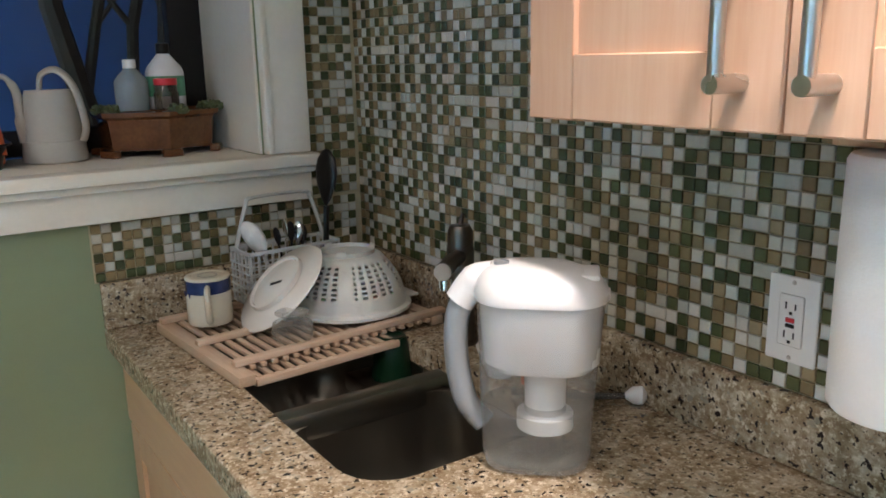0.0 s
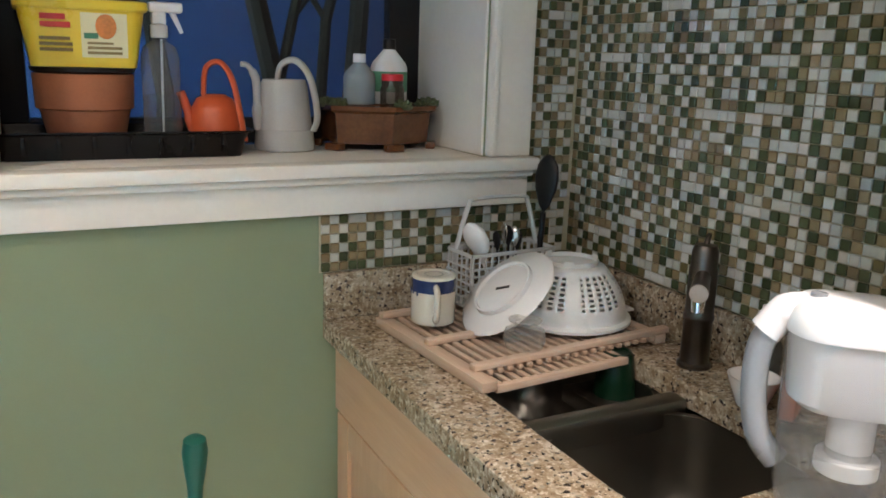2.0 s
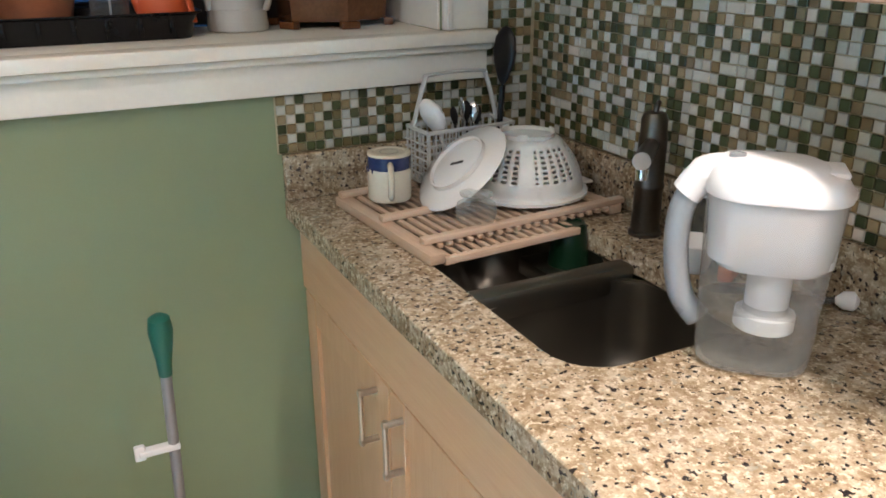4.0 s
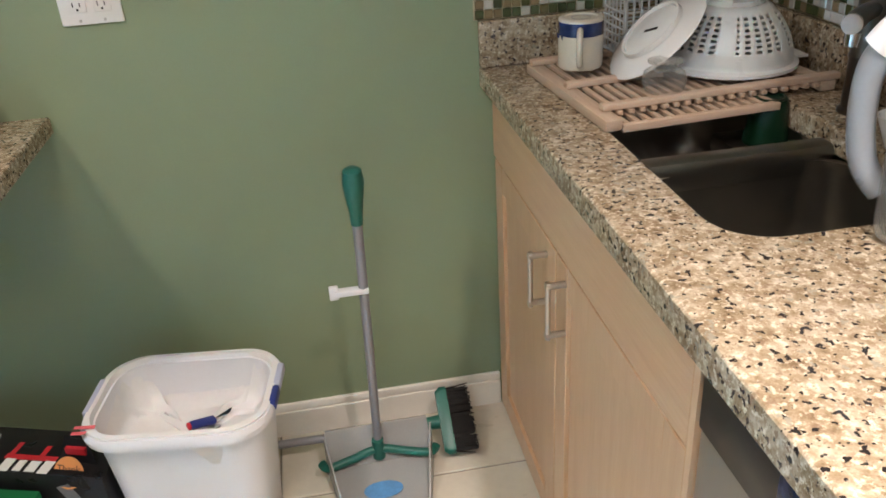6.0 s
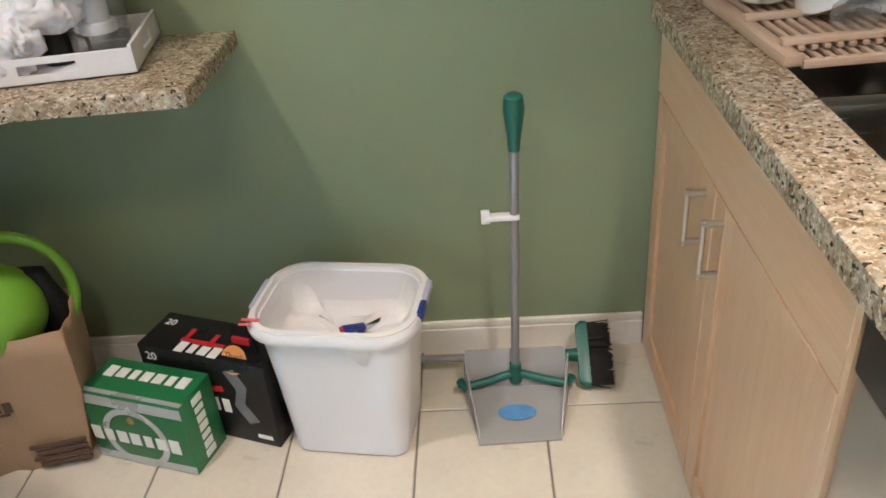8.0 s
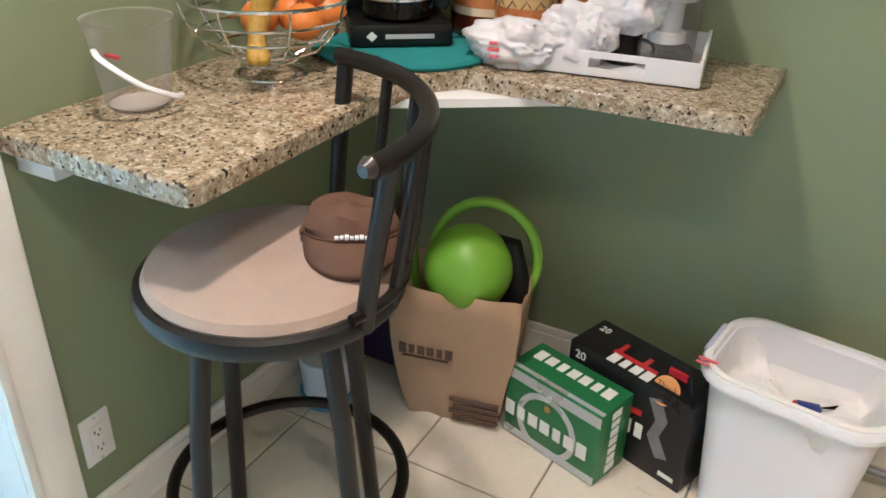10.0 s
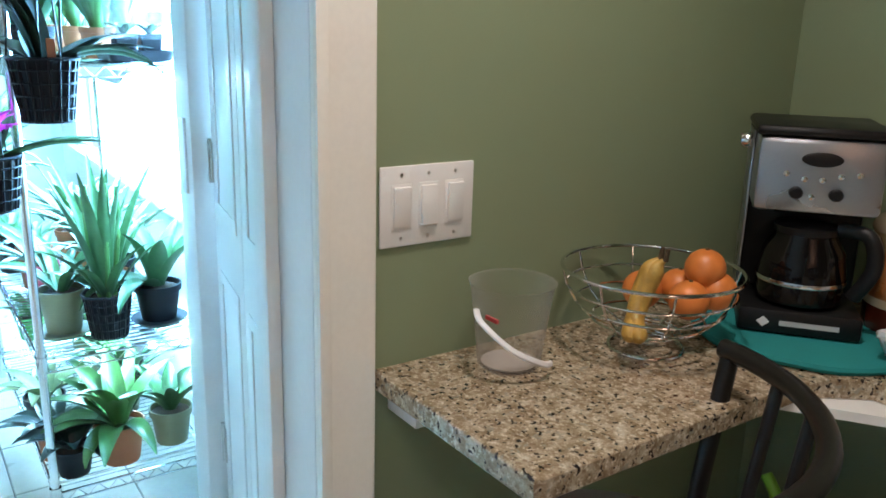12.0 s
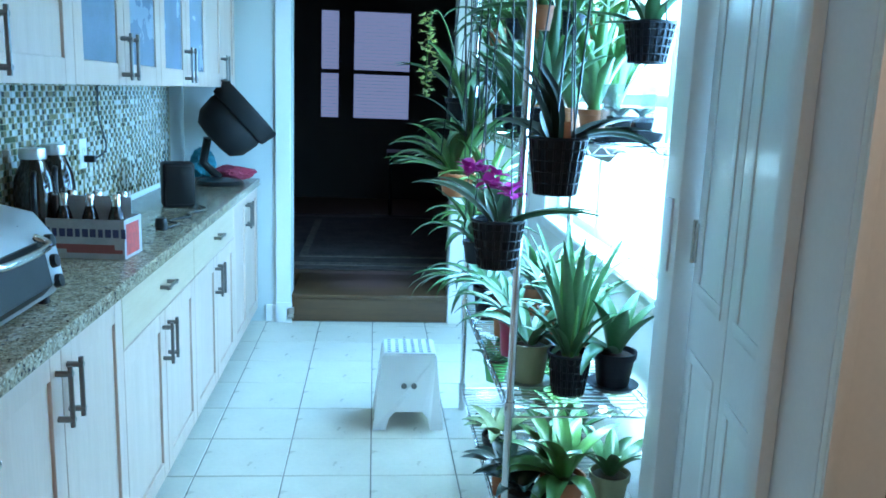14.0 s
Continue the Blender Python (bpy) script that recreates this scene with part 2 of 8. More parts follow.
def steel_mat(name, axis=0, rough=0.28, colour=(0.62, 0.60, 0.57)):
    m, nt, b = base_mat(name, rough, 1.0)
    sc = [1.0, 1.0, 1.0]
    sc[axis] = 0.06
    n = noise_node(nt, coords(nt, tuple(sc)), 260, 3)
    b.inputs["Base Color"].default_value = (*colour, 1)
    nt.links.new(ramp(nt, n, ((0.3, (rough - 0.03,) * 3), (0.7, (rough + 0.04,) * 3))), b.inputs["Roughness"])
    bump(nt, b, n, 0.008)
    return m


WALL_GREEN = plain("green_wall_paint", (0.225, 0.275, 0.165), 0.55, vary=0.05, scale=1.4, grain=420, relief=0.10)
WALL_PALE = plain("pale_wall_paint", (0.56, 0.60, 0.57), 0.6, vary=0.05, scale=1.4, grain=420, relief=0.1)
CEIL_WHITE = plain("ceiling_white", (0.75, 0.74, 0.70), 0.8, vary=0.04, scale=1.5)
TRIM = plain("cream_trim_paint", (0.80, 0.77, 0.70), 0.35, vary=0.05, scale=5, grain=90, relief=0.06)
TRIM_WHITE = plain("white_trim_paint", (0.78, 0.78, 0.76), 0.35, vary=0.04, scale=5, grain=90, relief=0.06)
GRANITE = granite_mat()
GROUT = plain("wall_grout", (0.42, 0.37, 0.25), 0.85, vary=0.1, scale=20, grain=500)
FLOOR_GROUT = plain("floor_grout", (0.22, 0.20, 0.17), 0.9, vary=0.15, scale=12, grain=400)
FLOOR_TILE = plain("cream_floor_tile", (0.62, 0.57, 0.47), 0.3, vary=0.08, scale=7, grain=60, relief=0.05)
MAPLE = wood_mat("maple_upright", (0.53, 0.315, 0.18), (0.62, 0.41, 0.25), 2)
MAPLE_H = wood_mat("maple_level", (0.53, 0.315, 0.18), (0.62, 0.41, 0.25), 1)
RACK_WOOD = wood_mat("rack_wood", (0.50, 0.36, 0.26), (0.66, 0.50, 0.38), 0, 0.5)
RACK_WOOD_Y = wood_mat("rack_wood_cross", (0.45, 0.32, 0.225), (0.61, 0.46, 0.345), 1, 0.5)
DARK_WOOD = wood_mat("dark_step_wood", (0.07, 0.035, 0.018), (0.13, 0.065, 0.03), 1, 0.35)
# sink steel: darker than STEEL_Y, the bowls' shade is in the colour
SHADED_STEEL = steel_mat("shaded_brushed_steel", 0, 0.34, (0.24, 0.225, 0.195))
STEEL_Y = steel_mat("brushed_steel_panel", 2, 0.34)
NICKEL = plain("brushed_nickel", (0.55, 0.53, 0.50), 0.3, 1.0, vary=0.05)
CHROME = plain("chrome", (0.75, 0.75, 0.75), 0.12, 1.0, vary=0.03, relief=0)
BLACK = plain("black_plastic", (0.007, 0.007, 0.0075), 0.35, vary=0.2, spec=0.3)
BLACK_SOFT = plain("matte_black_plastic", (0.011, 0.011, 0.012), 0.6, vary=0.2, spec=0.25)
WHITE_PL = plain("white_plastic", (0.74, 0.74, 0.75), 0.35, vary=0.04, scale=9)

# ---- the shell of the rooms ----
YA, XC, XB, YS, XW, YN, H = 2.12, 1.235, -1.295, -0.88, -5.25, 1.25, 2.40
WT = 0.15
setting("wall_north", boxes([
    (XB - WT, YA, 0.0, 0.045, YA + WT, H), (0.99, YA, 0.0, XC + WT, YA + WT, H),
    (0.045, YA, 0.0, 0.99, YA + WT, 1.215), (0.045, YA, 2.05, 0.99, YA + WT, H)]), WALL_GREEN, "sage green painted wall with a deep window opening")
wall_east = setting("wall_east", box(XC, YS - WT, 0, XC + WT, YA, H), WALL_GREEN, "wall behind the sink counter covered in small mosaic tiles")
setting("wall_nook", box(XB - WT, 1.0, 0, XB, YA, H), WALL_GREEN, "sage green painted wall beside the doorway")
setting("wall_lintel", box(XB - WT, YS, 2.08, XB, 1.0, H), WALL_GREEN, "painted wall over the opening to the galley")
wall_south = setting("wall_south", box(XW - WT, YS - WT, 0, XC, YS, H), WALL_PALE, "pale green wall behind the long counter")
setting("wall_galley", boxes([
    (XW, YN, 0, -4.7, YN + WT, H), (-2.25, YN, 0, XB - WT, YN + WT, H),
    (-4.7, YN, 0, -2.25, YN + WT, 0.80), (-4.7, YN, 2.1, -2.25, YN + WT, H)]), CEIL_WHITE, "white wall with a bright window behind the plants")
setting("wall_west", boxes([(XW - WT, YS, 0, XW, -0.24, H), (XW - WT, 0.75, 0, XW, YN + WT, H), (XW - WT, -0.24, 2.06, XW, 0.75, H)]), WALL_PALE, "pale green end wall with a doorway")
setting("ceiling", box(XW - WT, YS - WT, H, XC + WT, YA + WT, H + 0.1), CEIL_WHITE, "white painted ceiling")
floor = setting("floor", box(XW - WT, YS - WT, -0.1, XC + WT, YA + WT, -0.004), FLOOR_GROUT, "cream ceramic tile floor with darker joints")

# window over the sill: reveal, casing, sill, dark sash
win = setting("window_1", boxes([(-0.1, YA + WT, 2.05, 1.12, 2.50, 2.15), (-0.1, YA + WT, 1.0, 0.045, 2.50, 2.05), (0.99, YA + WT, 1.0, 1.12, 2.50, 2.05), (0.045, YA + WT, 1.0, 0.99, 2.50, 1.215)]), TRIM, "deep cream window reveal with a dark sash")
part("sill", boxes([(-0.10, 2.062, 1.213, 1.104, 2.118, 1.24), (0.047, 2.118, 1.216, 0.988, 2.45, 1.24)], 0.004), TRIM, win)
for r in ((0.9835, 2.118, 1.241, 0.9898, 2.45, 2.05), (0.0452, 2.118, 1.241, 0.0515, 2.45, 2.05), (0.052, 2.118, 2.043, 0.983, 2.45, 2.0498)):
    part("jamb_liner", box(*r, 0.001, 1), TRIM, win)
part("sill_nosing", xform(box(-0.092, 2.078, 1.197, 1.100, 2.118, 1.212, 0.006), Matrix.Identity(4)), TRIM, win)
part("apron", boxes([(-0.072, 2.096, 1.133, 1.096, 2.118, 1.197)], 0.004), TRIM, win)
for x0, x1 in ((-0.08, 0.043), (0.992, 1.096)):
    part("casing", boxes([(x0, 2.093, 1.241, x1, 2.118, 2.14), ], 0.004), TRIM, win)
    part("casing_bead", box(x0 if x0 > 0.5 else x1 - 0.014, 2.086, 1.241, (x0 + 0.014) if x0 > 0.5 else x1, 2.0935, 2.05, 0.003), TRIM, win)
part("head_casing", box(-0.08, 2.090, 2.052, 1.096, 2.118, 2.16, 0.004), TRIM, win)
for r in ((0.047, 2.452, 1.242, 0.105, 2.492, 2.048), (0.905, 2.452, 1.242, 0.988, 2.492, 2.048), (0.105, 2.452, 1.242, 0.905, 2.492, 1.30), (0.105, 2.452, 1.99, 0.905, 2.492, 2.048)):
    part("sash", box(*r, 0.004), BLACK_SOFT, win, "dark window sash")
pane = part("pane", box(0.105, 2.474, 1.30, 0.905, 2.478, 1.99), clear_plastic("window_glass", (0.9, 0.93, 0.97), 0.93, 0.03), win)
pane.visible_shadow = False
setting("backdrop_dusk", box(-2.5, 4.6, -0.5, 4.5, 4.62, 4.0), glow("dusk_blue", (0.030, 0.068, 0.20), 0.08), "deep blue dusk outside the window")
BARK = plain("bark", (0.055, 0.042, 0.030), 0.9, vary=0.35, scale=9, grain=60, relief=0.4)
for k, (x0, z0, x1, z1, r) in enumerate(((0.30, 0.9, 0.10, 2.6, 0.045), (0.52, 0.9, 0.42, 2.6, 0.03), (0.95, 0.9, 0.74, 2.6, 0.04), (0.86, 1.3, 1.18, 2.5, 0.022), (0.70, 1.2, 1.05, 2.5, 0.02), (1.22, 0.9, 1.08, 2.6, 0.04), (1.50, 0.9, 1.36, 2.6, 0.035), (1.40, 1.25, 1.62, 2.5, 0.02), (-0.1, 0.9, -0.05, 2.6, 0.04))):
    z0 = 0.0
    pts = [(x0 + (x1 - x0) * i / 8 + 0.03 * math.sin(i * 1.7 + k), 3.3, z0 + (z1 - z0) * i / 8) for i in range(9)]
    tr = thing("tree", "bare brown tree trunk outside the dark window", "tree", group="bare trees outside")
    part("trunk", tube(pts, [r * (1.15 - 0.05 * i) for i in range(9)], 8), BARK, tr)
    part("branch", tube([pts[5], (pts[5][0] + 0.12 * (-1) ** k, 3.28, pts[5][2] + 0.16), (pts[5][0] + 0.17 * (-1) ** k, 3.25, pts[5][2] + 0.4)], [r * 0.5, r * 0.4, r * 0.25], 6), BARK, tr)
setting("ground_outside", box(-2.5, 2.6, -0.2, 4.5, 4.6, 0.0), BARK, "dark ground outside the window")

# baseboards
bb = setting("baseboard", boxes([(XB, YA - 0.014, 0, 0.645, YA, 0.075)], 0.002), TRIM, "cream moulded baseboard")
part("cap", boxes([(XB, YA - 0.011, 0.075, 0.645, YA, 0.098)], 0.004), TRIM, bb)
bb2 = setting("baseboard_nook", boxes([(XB, 1.032, 0, XB + 0.014, YA - 0.014, 0.075)], 0.002), TRIM, "cream moulded baseboard")
part("cap", boxes([(XB, 1.032, 0.075, XB + 0.011, YA - 0.014, 0.098)], 0.004), TRIM, bb2)
setting("baseboard_end", box(XW, -0.40, 0, XW + 0.014, -0.335, 0.11, 0.003), TRIM_WHITE, "white baseboard at the end wall")

# doorway to the galley: casing, jamb
dc = setting("door_casing", boxes([(XB, 0.925, 0, XB + 0.018, 1.028, 2.14)], 0.004), TRIM, "cream door casing")
part("bead", boxes([(XB + 0.018, 0.925, 0, XB + 0.024, 0.945, 2.10)], 0.002), TRIM, dc)
part("jamb", boxes([(XB - WT - 0.02, 0.925, 0, XB, 0.999, 2.08)], 0.003), TRIM_WHITE, dc, "white door jamb")
part("stop", boxes([(XB - WT - 0.02, 0.90, 0, XB - WT + 0.03, 0.924, 2.08)], 0.003), TRIM_WHITE, dc)
part("head", boxes([(XB - WT, YS, 2.055, XB + 0.018, 0.924, 2.079)], 0.002), TRIM, dc)

# folded panel door beyond the jamb
door = setting("door_1", xform(boxes([(0, -0.015, 0.012, 0.34, 0.015, 2.02)], 0.003), pose(-1.475, 0.965, 0, 0, 0, 170)), TRIM_WHITE, "open white folding panel door")
part("leaf", xform(boxes([(0.346, -0.015, 0.012, 0.69, 0.015, 2.02)], 0.003), pose(-1.475, 0.965, 0, 0, 0, 170)), TRIM_WHITE, door)
for u in (0.05, 0.395):
    for z0, z1 in ((0.18, 0.86), (1.0, 1.88)):
        part("panel_moulding", xform(boxes([(u, 0.015, z0, u + 0.24, 0.0185, z0 + 0.03), (u, 0.015, z1 - 0.03, u + 0.24, 0.0185, z1), (u, 0.015, z0 + 0.03, u + 0.03, 0.0185, z1 - 0.03), (u + 0.21, 0.015, z0 + 0.03, u + 0.24, 0.0185, z1 - 0.03)], 0.0015), pose(-1.475, 0.965, 0, 0, 0, 170)), TRIM_WHITE, door)
for z in (0.35, 1.12, 1.8):
    hg = part("hinge", xform(boxes([(0.672, 0.014, z - 0.05, 0.70, 0.020, z + 0.05)], 0.002), pose(-1.475, 0.965, 0, 0, 0, 170)), NICKEL, door, "nickel hinge")
    part("hinge_pin", xform(lathe([(0.007, z - 0.055), (0.007, z + 0.055)], 10, 0.704, 0.017), pose(-1.475, 0.965, 0, 0, 0, 170)), NICKEL, hg)
part("frame_post", boxes([(-2.30, 1.03, 0, -2.19, 1.12, 2.08)], 0.004), TRIM_WHITE, door)
part("strike_plate", boxes([(-2.262, 1.024, 1.03, -2.225, 1.031, 1.22)], 0.002), WHITE_PL, door, "white slotted plate")

# galley window behind the plants
w2 = setting("window_2", boxes([(-4.76, YN - 0.02, 0.74, -2.19, YN, 0.80), (-4.76, YN - 0.02, 2.1, -2.19, YN, 2.17), (-4.77, YN - 0.02, 0.80, -4.7, YN, 2.1), (-2.25, YN - 0.02, 0.80, -2.18, YN, 2.1)], 0.003), TRIM_WHITE, "wide bright window in white casing")
part("sill", box(-4.78, YN - 0.06, 0.80, -2.17, YN + 0.12, 0.825, 0.004), TRIM_WHITE, w2)
for x in (-4.70, -3.90, -3.08, -2.30):
    part("mullion", box(x, YN + 0.05, 0.826, x + 0.05, YN + 0.09, 2.1, 0.003), TRIM_WHITE, w2)
for z in (0.826, 1.44, 2.05):
    part("rail", boxes([(-4.65, YN + 0.052, z, -3.90, YN + 0.088, z + 0.045), (-3.85, YN + 0.052, z, -3.08, YN + 0.088, z + 0.045), (-3.03, YN + 0.052, z, -2.30, YN + 0.088, z + 0.045)], 0.003), TRIM_WHITE, w2)
setting("backdrop_sky", box(-5.2, YN + WT + 0.10, 0.4, -1.8, YN + WT + 0.12, 2.5), glow("bright_sky", (0.55, 0.88, 1.0), 15.0), "bright white sky outside the window")

# end doorway, step and the dim room beyond
ec = setting("door_casing_end", boxes([(XW, -0.335, 0, XW + 0.02, -0.245, 2.12), (XW, 0.755, 0, XW + 0.02, 0.84, 2.12), (XW, -0.335, 2.065, XW + 0.02, 0.84, 2.15)], 0.004), TRIM_WHITE, "white casing of the end doorway")
part("plinth_block", box(XW + 0.02, -0.335, 0, XW + 0.035, -0.235, 0.13, 0.003), TRIM_WHITE, ec)
part("hinge", box(XW + 0.02, -0.26, 0.03, XW + 0.05, -0.22, 0.10, 0.004), NICKEL, ec, "metal door stop at the foot of the casing")
step = setting("step", box(XW - 0.6, -0.24, 0, XW - 0.02, 0.75, 0.15), DARK_WOOD, "dark stained wooden step up to the next room")
part("nosing", box(XW - 0.62, -0.24, 0.151, XW - 0.005, 0.75, 0.175, 0.004), DARK_WOOD, step)
setting("floor_far", box(-10.2, -2.5, 0.05, XW - 0.62, 3.2, 0.172), DARK_WOOD, "dark wooden floor of the next room")
# the unlit room's shade is put into this wall, ceiling and frame colour
SHADED_WALL = plain("shaded_room_wall", (0.10, 0.09, 0.085), 0.8, vary=0.1, scale=2)
setting("wall_far", boxes([(-10.2, -2.5, 0, -10.0, -0.39, 2.7), (-10.2, -0.15, 1.13, -10.0, -0.01, 2.36), (-10.2, 0.68, 0, -10.0, 3.2, 2.7), (-10.2, -0.39, 0, -10.0, 0.68, 1.13), (-10.2, -0.39, 2.36, -10.0, 0.68, 2.7)]), SHADED_WALL, "far wall of the next room with two windows, dimness in its colour")
setting("wall_far_sides", boxes([(-10.2, -2.7, 0, XW - WT, -2.5, 2.7), (-10.2, 3.2, 0, XW - WT, 3.4, 2.7), (-5.6, -2.5, 0.18, XW - WT - 0.005, YS - WT, 2.7), (-5.6, YN + WT, 0.18, XW - WT - 0.005, 3.2, 2.7)]), SHADED_WALL, "side walls of the next room, dimness in their colour")
setting("ceiling_far", box(-10.2, -2.7, 2.7, XW - WT, 3.4, 2.8), SHADED_WALL, "ceiling of the next room, dimness in its colour")
# slats emit by themselves, in place of daylight coming through them
BLIND = glow("blind_daylight_glow", (0.30, 0.38, 0.70), 2.2)
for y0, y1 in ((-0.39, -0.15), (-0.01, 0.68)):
    w3 = setting("window_far", boxes([(-10.0, y0, 1.13, -9.97, y0 + 0.02, 2.36), (-10.0, y1 - 0.02, 1.13, -9.97, y1, 2.36), (-10.0, y0 + 0.02, 1.64, -9.97, y1 - 0.02, 1.69)], 0.003), SHADED_WALL, "far window with a pale lowered blind")
    part("blind", boxes([(-10.12, y0, 1.13 + 0.04 * k, -10.11, y1, 1.168 + 0.04 * k) for k in range(31)]), BLIND, w3, "pale slatted blind, daylight behind it put in as glow")
RUG = plain("patterned_rug", (0.075, 0.055, 0.05), 0.95, vary=0.6, scale=7, grain=40, relief=0.3)
RUG2 = plain("rug_border", (0.16, 0.13, 0.11), 0.95, vary=0.6, scale=16, grain=60, relief=0.3)
rug = solo("rug", box(-8.6, -0.75, 0.173, -6.0, 1.5, 0.183, 0.003), RUG, "dark patterned oriental rug on the wooden floor", "rug")
for r in ((-8.5, -0.65, -6.1, -0.55), (-8.5, 1.3, -6.1, 1.4), (-8.5, -0.55, -8.4, 1.3), (-6.2, -0.55, -6.1, 1.3), (-8.2, -0.3, -6.4, -0.24), (-8.2, 1.0, -6.4, 1.06), (-6.46, -0.24, -6.4, 1.0)):
    part("border_stripe", box(r[0], r[1], 0.1835, r[2], r[3], 0.1865), RUG2, rug)
tb = thing("side_table", "dark low table in the dim room with a plant on it", "table", (-8.9, 0.85, 0.172))
part("tabletop", box(-0.25, -0.45, 0.62, 0.25, 0.45, 0.66, 0.006), BLACK_SOFT, tb)
for x in (-0.22, 0.19):
    for y in (-0.42, 0.39):
        part("leg", box(x, y, 0, x + 0.03, y + 0.03, 0.62, 0.003), BLACK_SOFT, tb)

# ---- sink corner ----


def slab(name, outline, holes, z0, z1, material, label, category, bevel=0.004):
    """A stone slab with cut-outs; outline and holes are lists of (x, y)."""
    bm = bmesh.new()
    edges = []
    for loop in [outline] + holes:
        vs = [bm.verts.new((x, y, z0)) for x, y in loop]
        edges += [bm.edges.new((vs[i], vs[(i + 1) % len(vs)])) for i in range(len(vs))]
    fill = bmesh.ops.triangle_fill(bm, edges=edges, use_beauty=True)
    faces = [f for f in fill["geom"] if isinstance(f, bmesh.types.BMFace)]
    ext = bmesh.ops.extrude_face_region(bm, geom=faces)
    top = [v for v in ext["geom"] if isinstance(v, bmesh.types.BMVert)]
    bmesh.ops.translate(bm, verts=top, vec=(0, 0, z1 - z0))
    bmesh.ops.recalc_face_normals(bm, faces=bm.faces[:])
    if bevel:
        es = [e for e in bm.edges if len(e.link_faces) == 2 and e.calc_face_angle(0) > 1.2 and all(abs(v.co.z - z1) < 1e-5 for v in e.verts)]
        bmesh.ops.bevel(bm, geom=es, offset=bevel, segments=3, affect="EDGES", profile=0.5)
    return solo(name, bm, material, label, category, smooth=30)


def rr2(x0, y0, x1, y1, r, seg=6):
    return [(p[0], p[1]) for p in rrect((x1 - x0) / 2, (y1 - y0) / 2, r, 0, (x0 + x1) / 2, (y0 + y1) / 2, seg)]


BASIN1, BASIN2 = (0.742, 1.232, 1.085, 1.535), (0.742, 1.575, 1.085, 1.98)
counter = slab("sink_counter", [(0.620, -0.3), (XC, -0.3), (XC, YA), (0.620, YA)], [rr2(0.742, 1.232, 1.085, 1.98, 0.075)], 0.868, 0.91, GRANITE, "speckled tan granite worktop with a cut-out for the sink", "worktop", 0.006)
bs = solo("granite_backsplash", boxes([(XC - 0.02, -0.3, 0.911, XC, YA - 0.02, 1.008), ], 0.003), GRANITE, "low speckled granite upstand along the tiled wall", "backsplash")
part("return", box(0.620, YA - 0.02, 0.911, XC - 0.0, YA, 1.008, 0.003), GRANITE, bs)

# bowls, divider and ledge take the steel with shade in its colour
sink = thing("sink", "brushed steel double-bowl undermount sink in the granite worktop", "sink", (0, 0, 0))
for (x0, y0, x1, y1), depth in ((BASIN1, 0.19), (BASIN2, 0.17)):
    bm = bmesh.new()
    cx, cy, hx, hy = (x0 + x1) / 2, (y0 + y1) / 2, (x1 - x0) / 2, (y1 - y0) / 2
    rings = [rrect(hx + 0.012, hy + 0.012, 0.085, 0.866, cx, cy, 8), rrect(hx, hy, 0.075, 0.866, cx, cy, 8)]
    for k in range(7):
        f = k / 6
        ins = 0.006 * f + (0.03 * max(0, f - 0.7) / 0.3)
        rings.append(rrect(hx - ins, hy - ins, 0.07, 0.858 - depth * f, cx, cy, 8))
    rings.append(rrect(0.03, 0.03, 0.029, 0.858 - depth - 0.004, cx, cy, 8))
    bm_loft(bm, rings, False, True)
    bowl = part("bowl", bm, SHADED_STEEL, sink)
    part("drain", lathe([(0.042, 0.856 - depth), (0.040, 0.859 - depth), (0.03, 0.857 - depth), (0.028, 0.850 - depth)], 24, cx, cy), CHROME, bowl)
part("divider", boxes([(0.742, 1.533, 0.83, 1.085, 1.577, 0.888)], 0.012), SHADED_STEEL, sink)
part("drainer_ledge", box(0.99, 1.585, 0.80, 1.088, 1.775, 0.835, 0.006), SHADED_STEEL, sink)

# drying rack folded flat: a slatted frame over a shorter lower one
rack = thing("dish_rack", "pale wooden slatted dish rack lying over the sink", "dish rack", (0.735, 1.640, 0.911), 4.3)
L, W = 0.465, 0.39
part("side_beam", box(-0.004, 0, 0.0, 0.026, W, 0.019, 0.002), RACK_WOOD_Y, rack)
part("side_beam", box(L - 0.03, 0.045, 0.0, L, W - 0.02, 0.019, 0.002), RACK_WOOD_Y, rack)
for u0, u1, v in ((0.010, L + 0.008, 0.045), (0.004, 0.20, 0.190), (0.0, L, W - 0.024)):
    part("rail", box(u0, v, 0.0195, u1, v + 0.019, 0.031, 0.002), RACK_WOOD, rack)
part("lower_rail", box(0.028, 0.002, -0.006, 0.325, 0.017, 0.0075, 0.002), RACK_WOOD, rack)
slat_box, low_box = None, None
for k in range(19):
    x = 0.036 + k * 0.0212
    if slat_box is None:
        slat_box = part("slat", box(0, 0.040, 0, 0.0105, W - 0.006, 0.008, 0.0012, 1), RACK_WOOD_Y, rack)
        ob = slat_box
    else:
        ob = new("slat", slat_box.data)
        ob.parent = rack
    ob.location = (x, 0, 0.0112)
for k in range(14):
    if low_box is None:
        low_box = part("lower_slat", box(0, 0.010, 0, 0.0105, 0.085, 0.007, 0.001, 1), RACK_WOOD_Y, rack)
        ob = low_box
    else:
        ob = new("lower_slat", low_box.data)
        ob.parent = rack
    ob.location = (0.034 + k * 0.0212, 0, 0.0016)

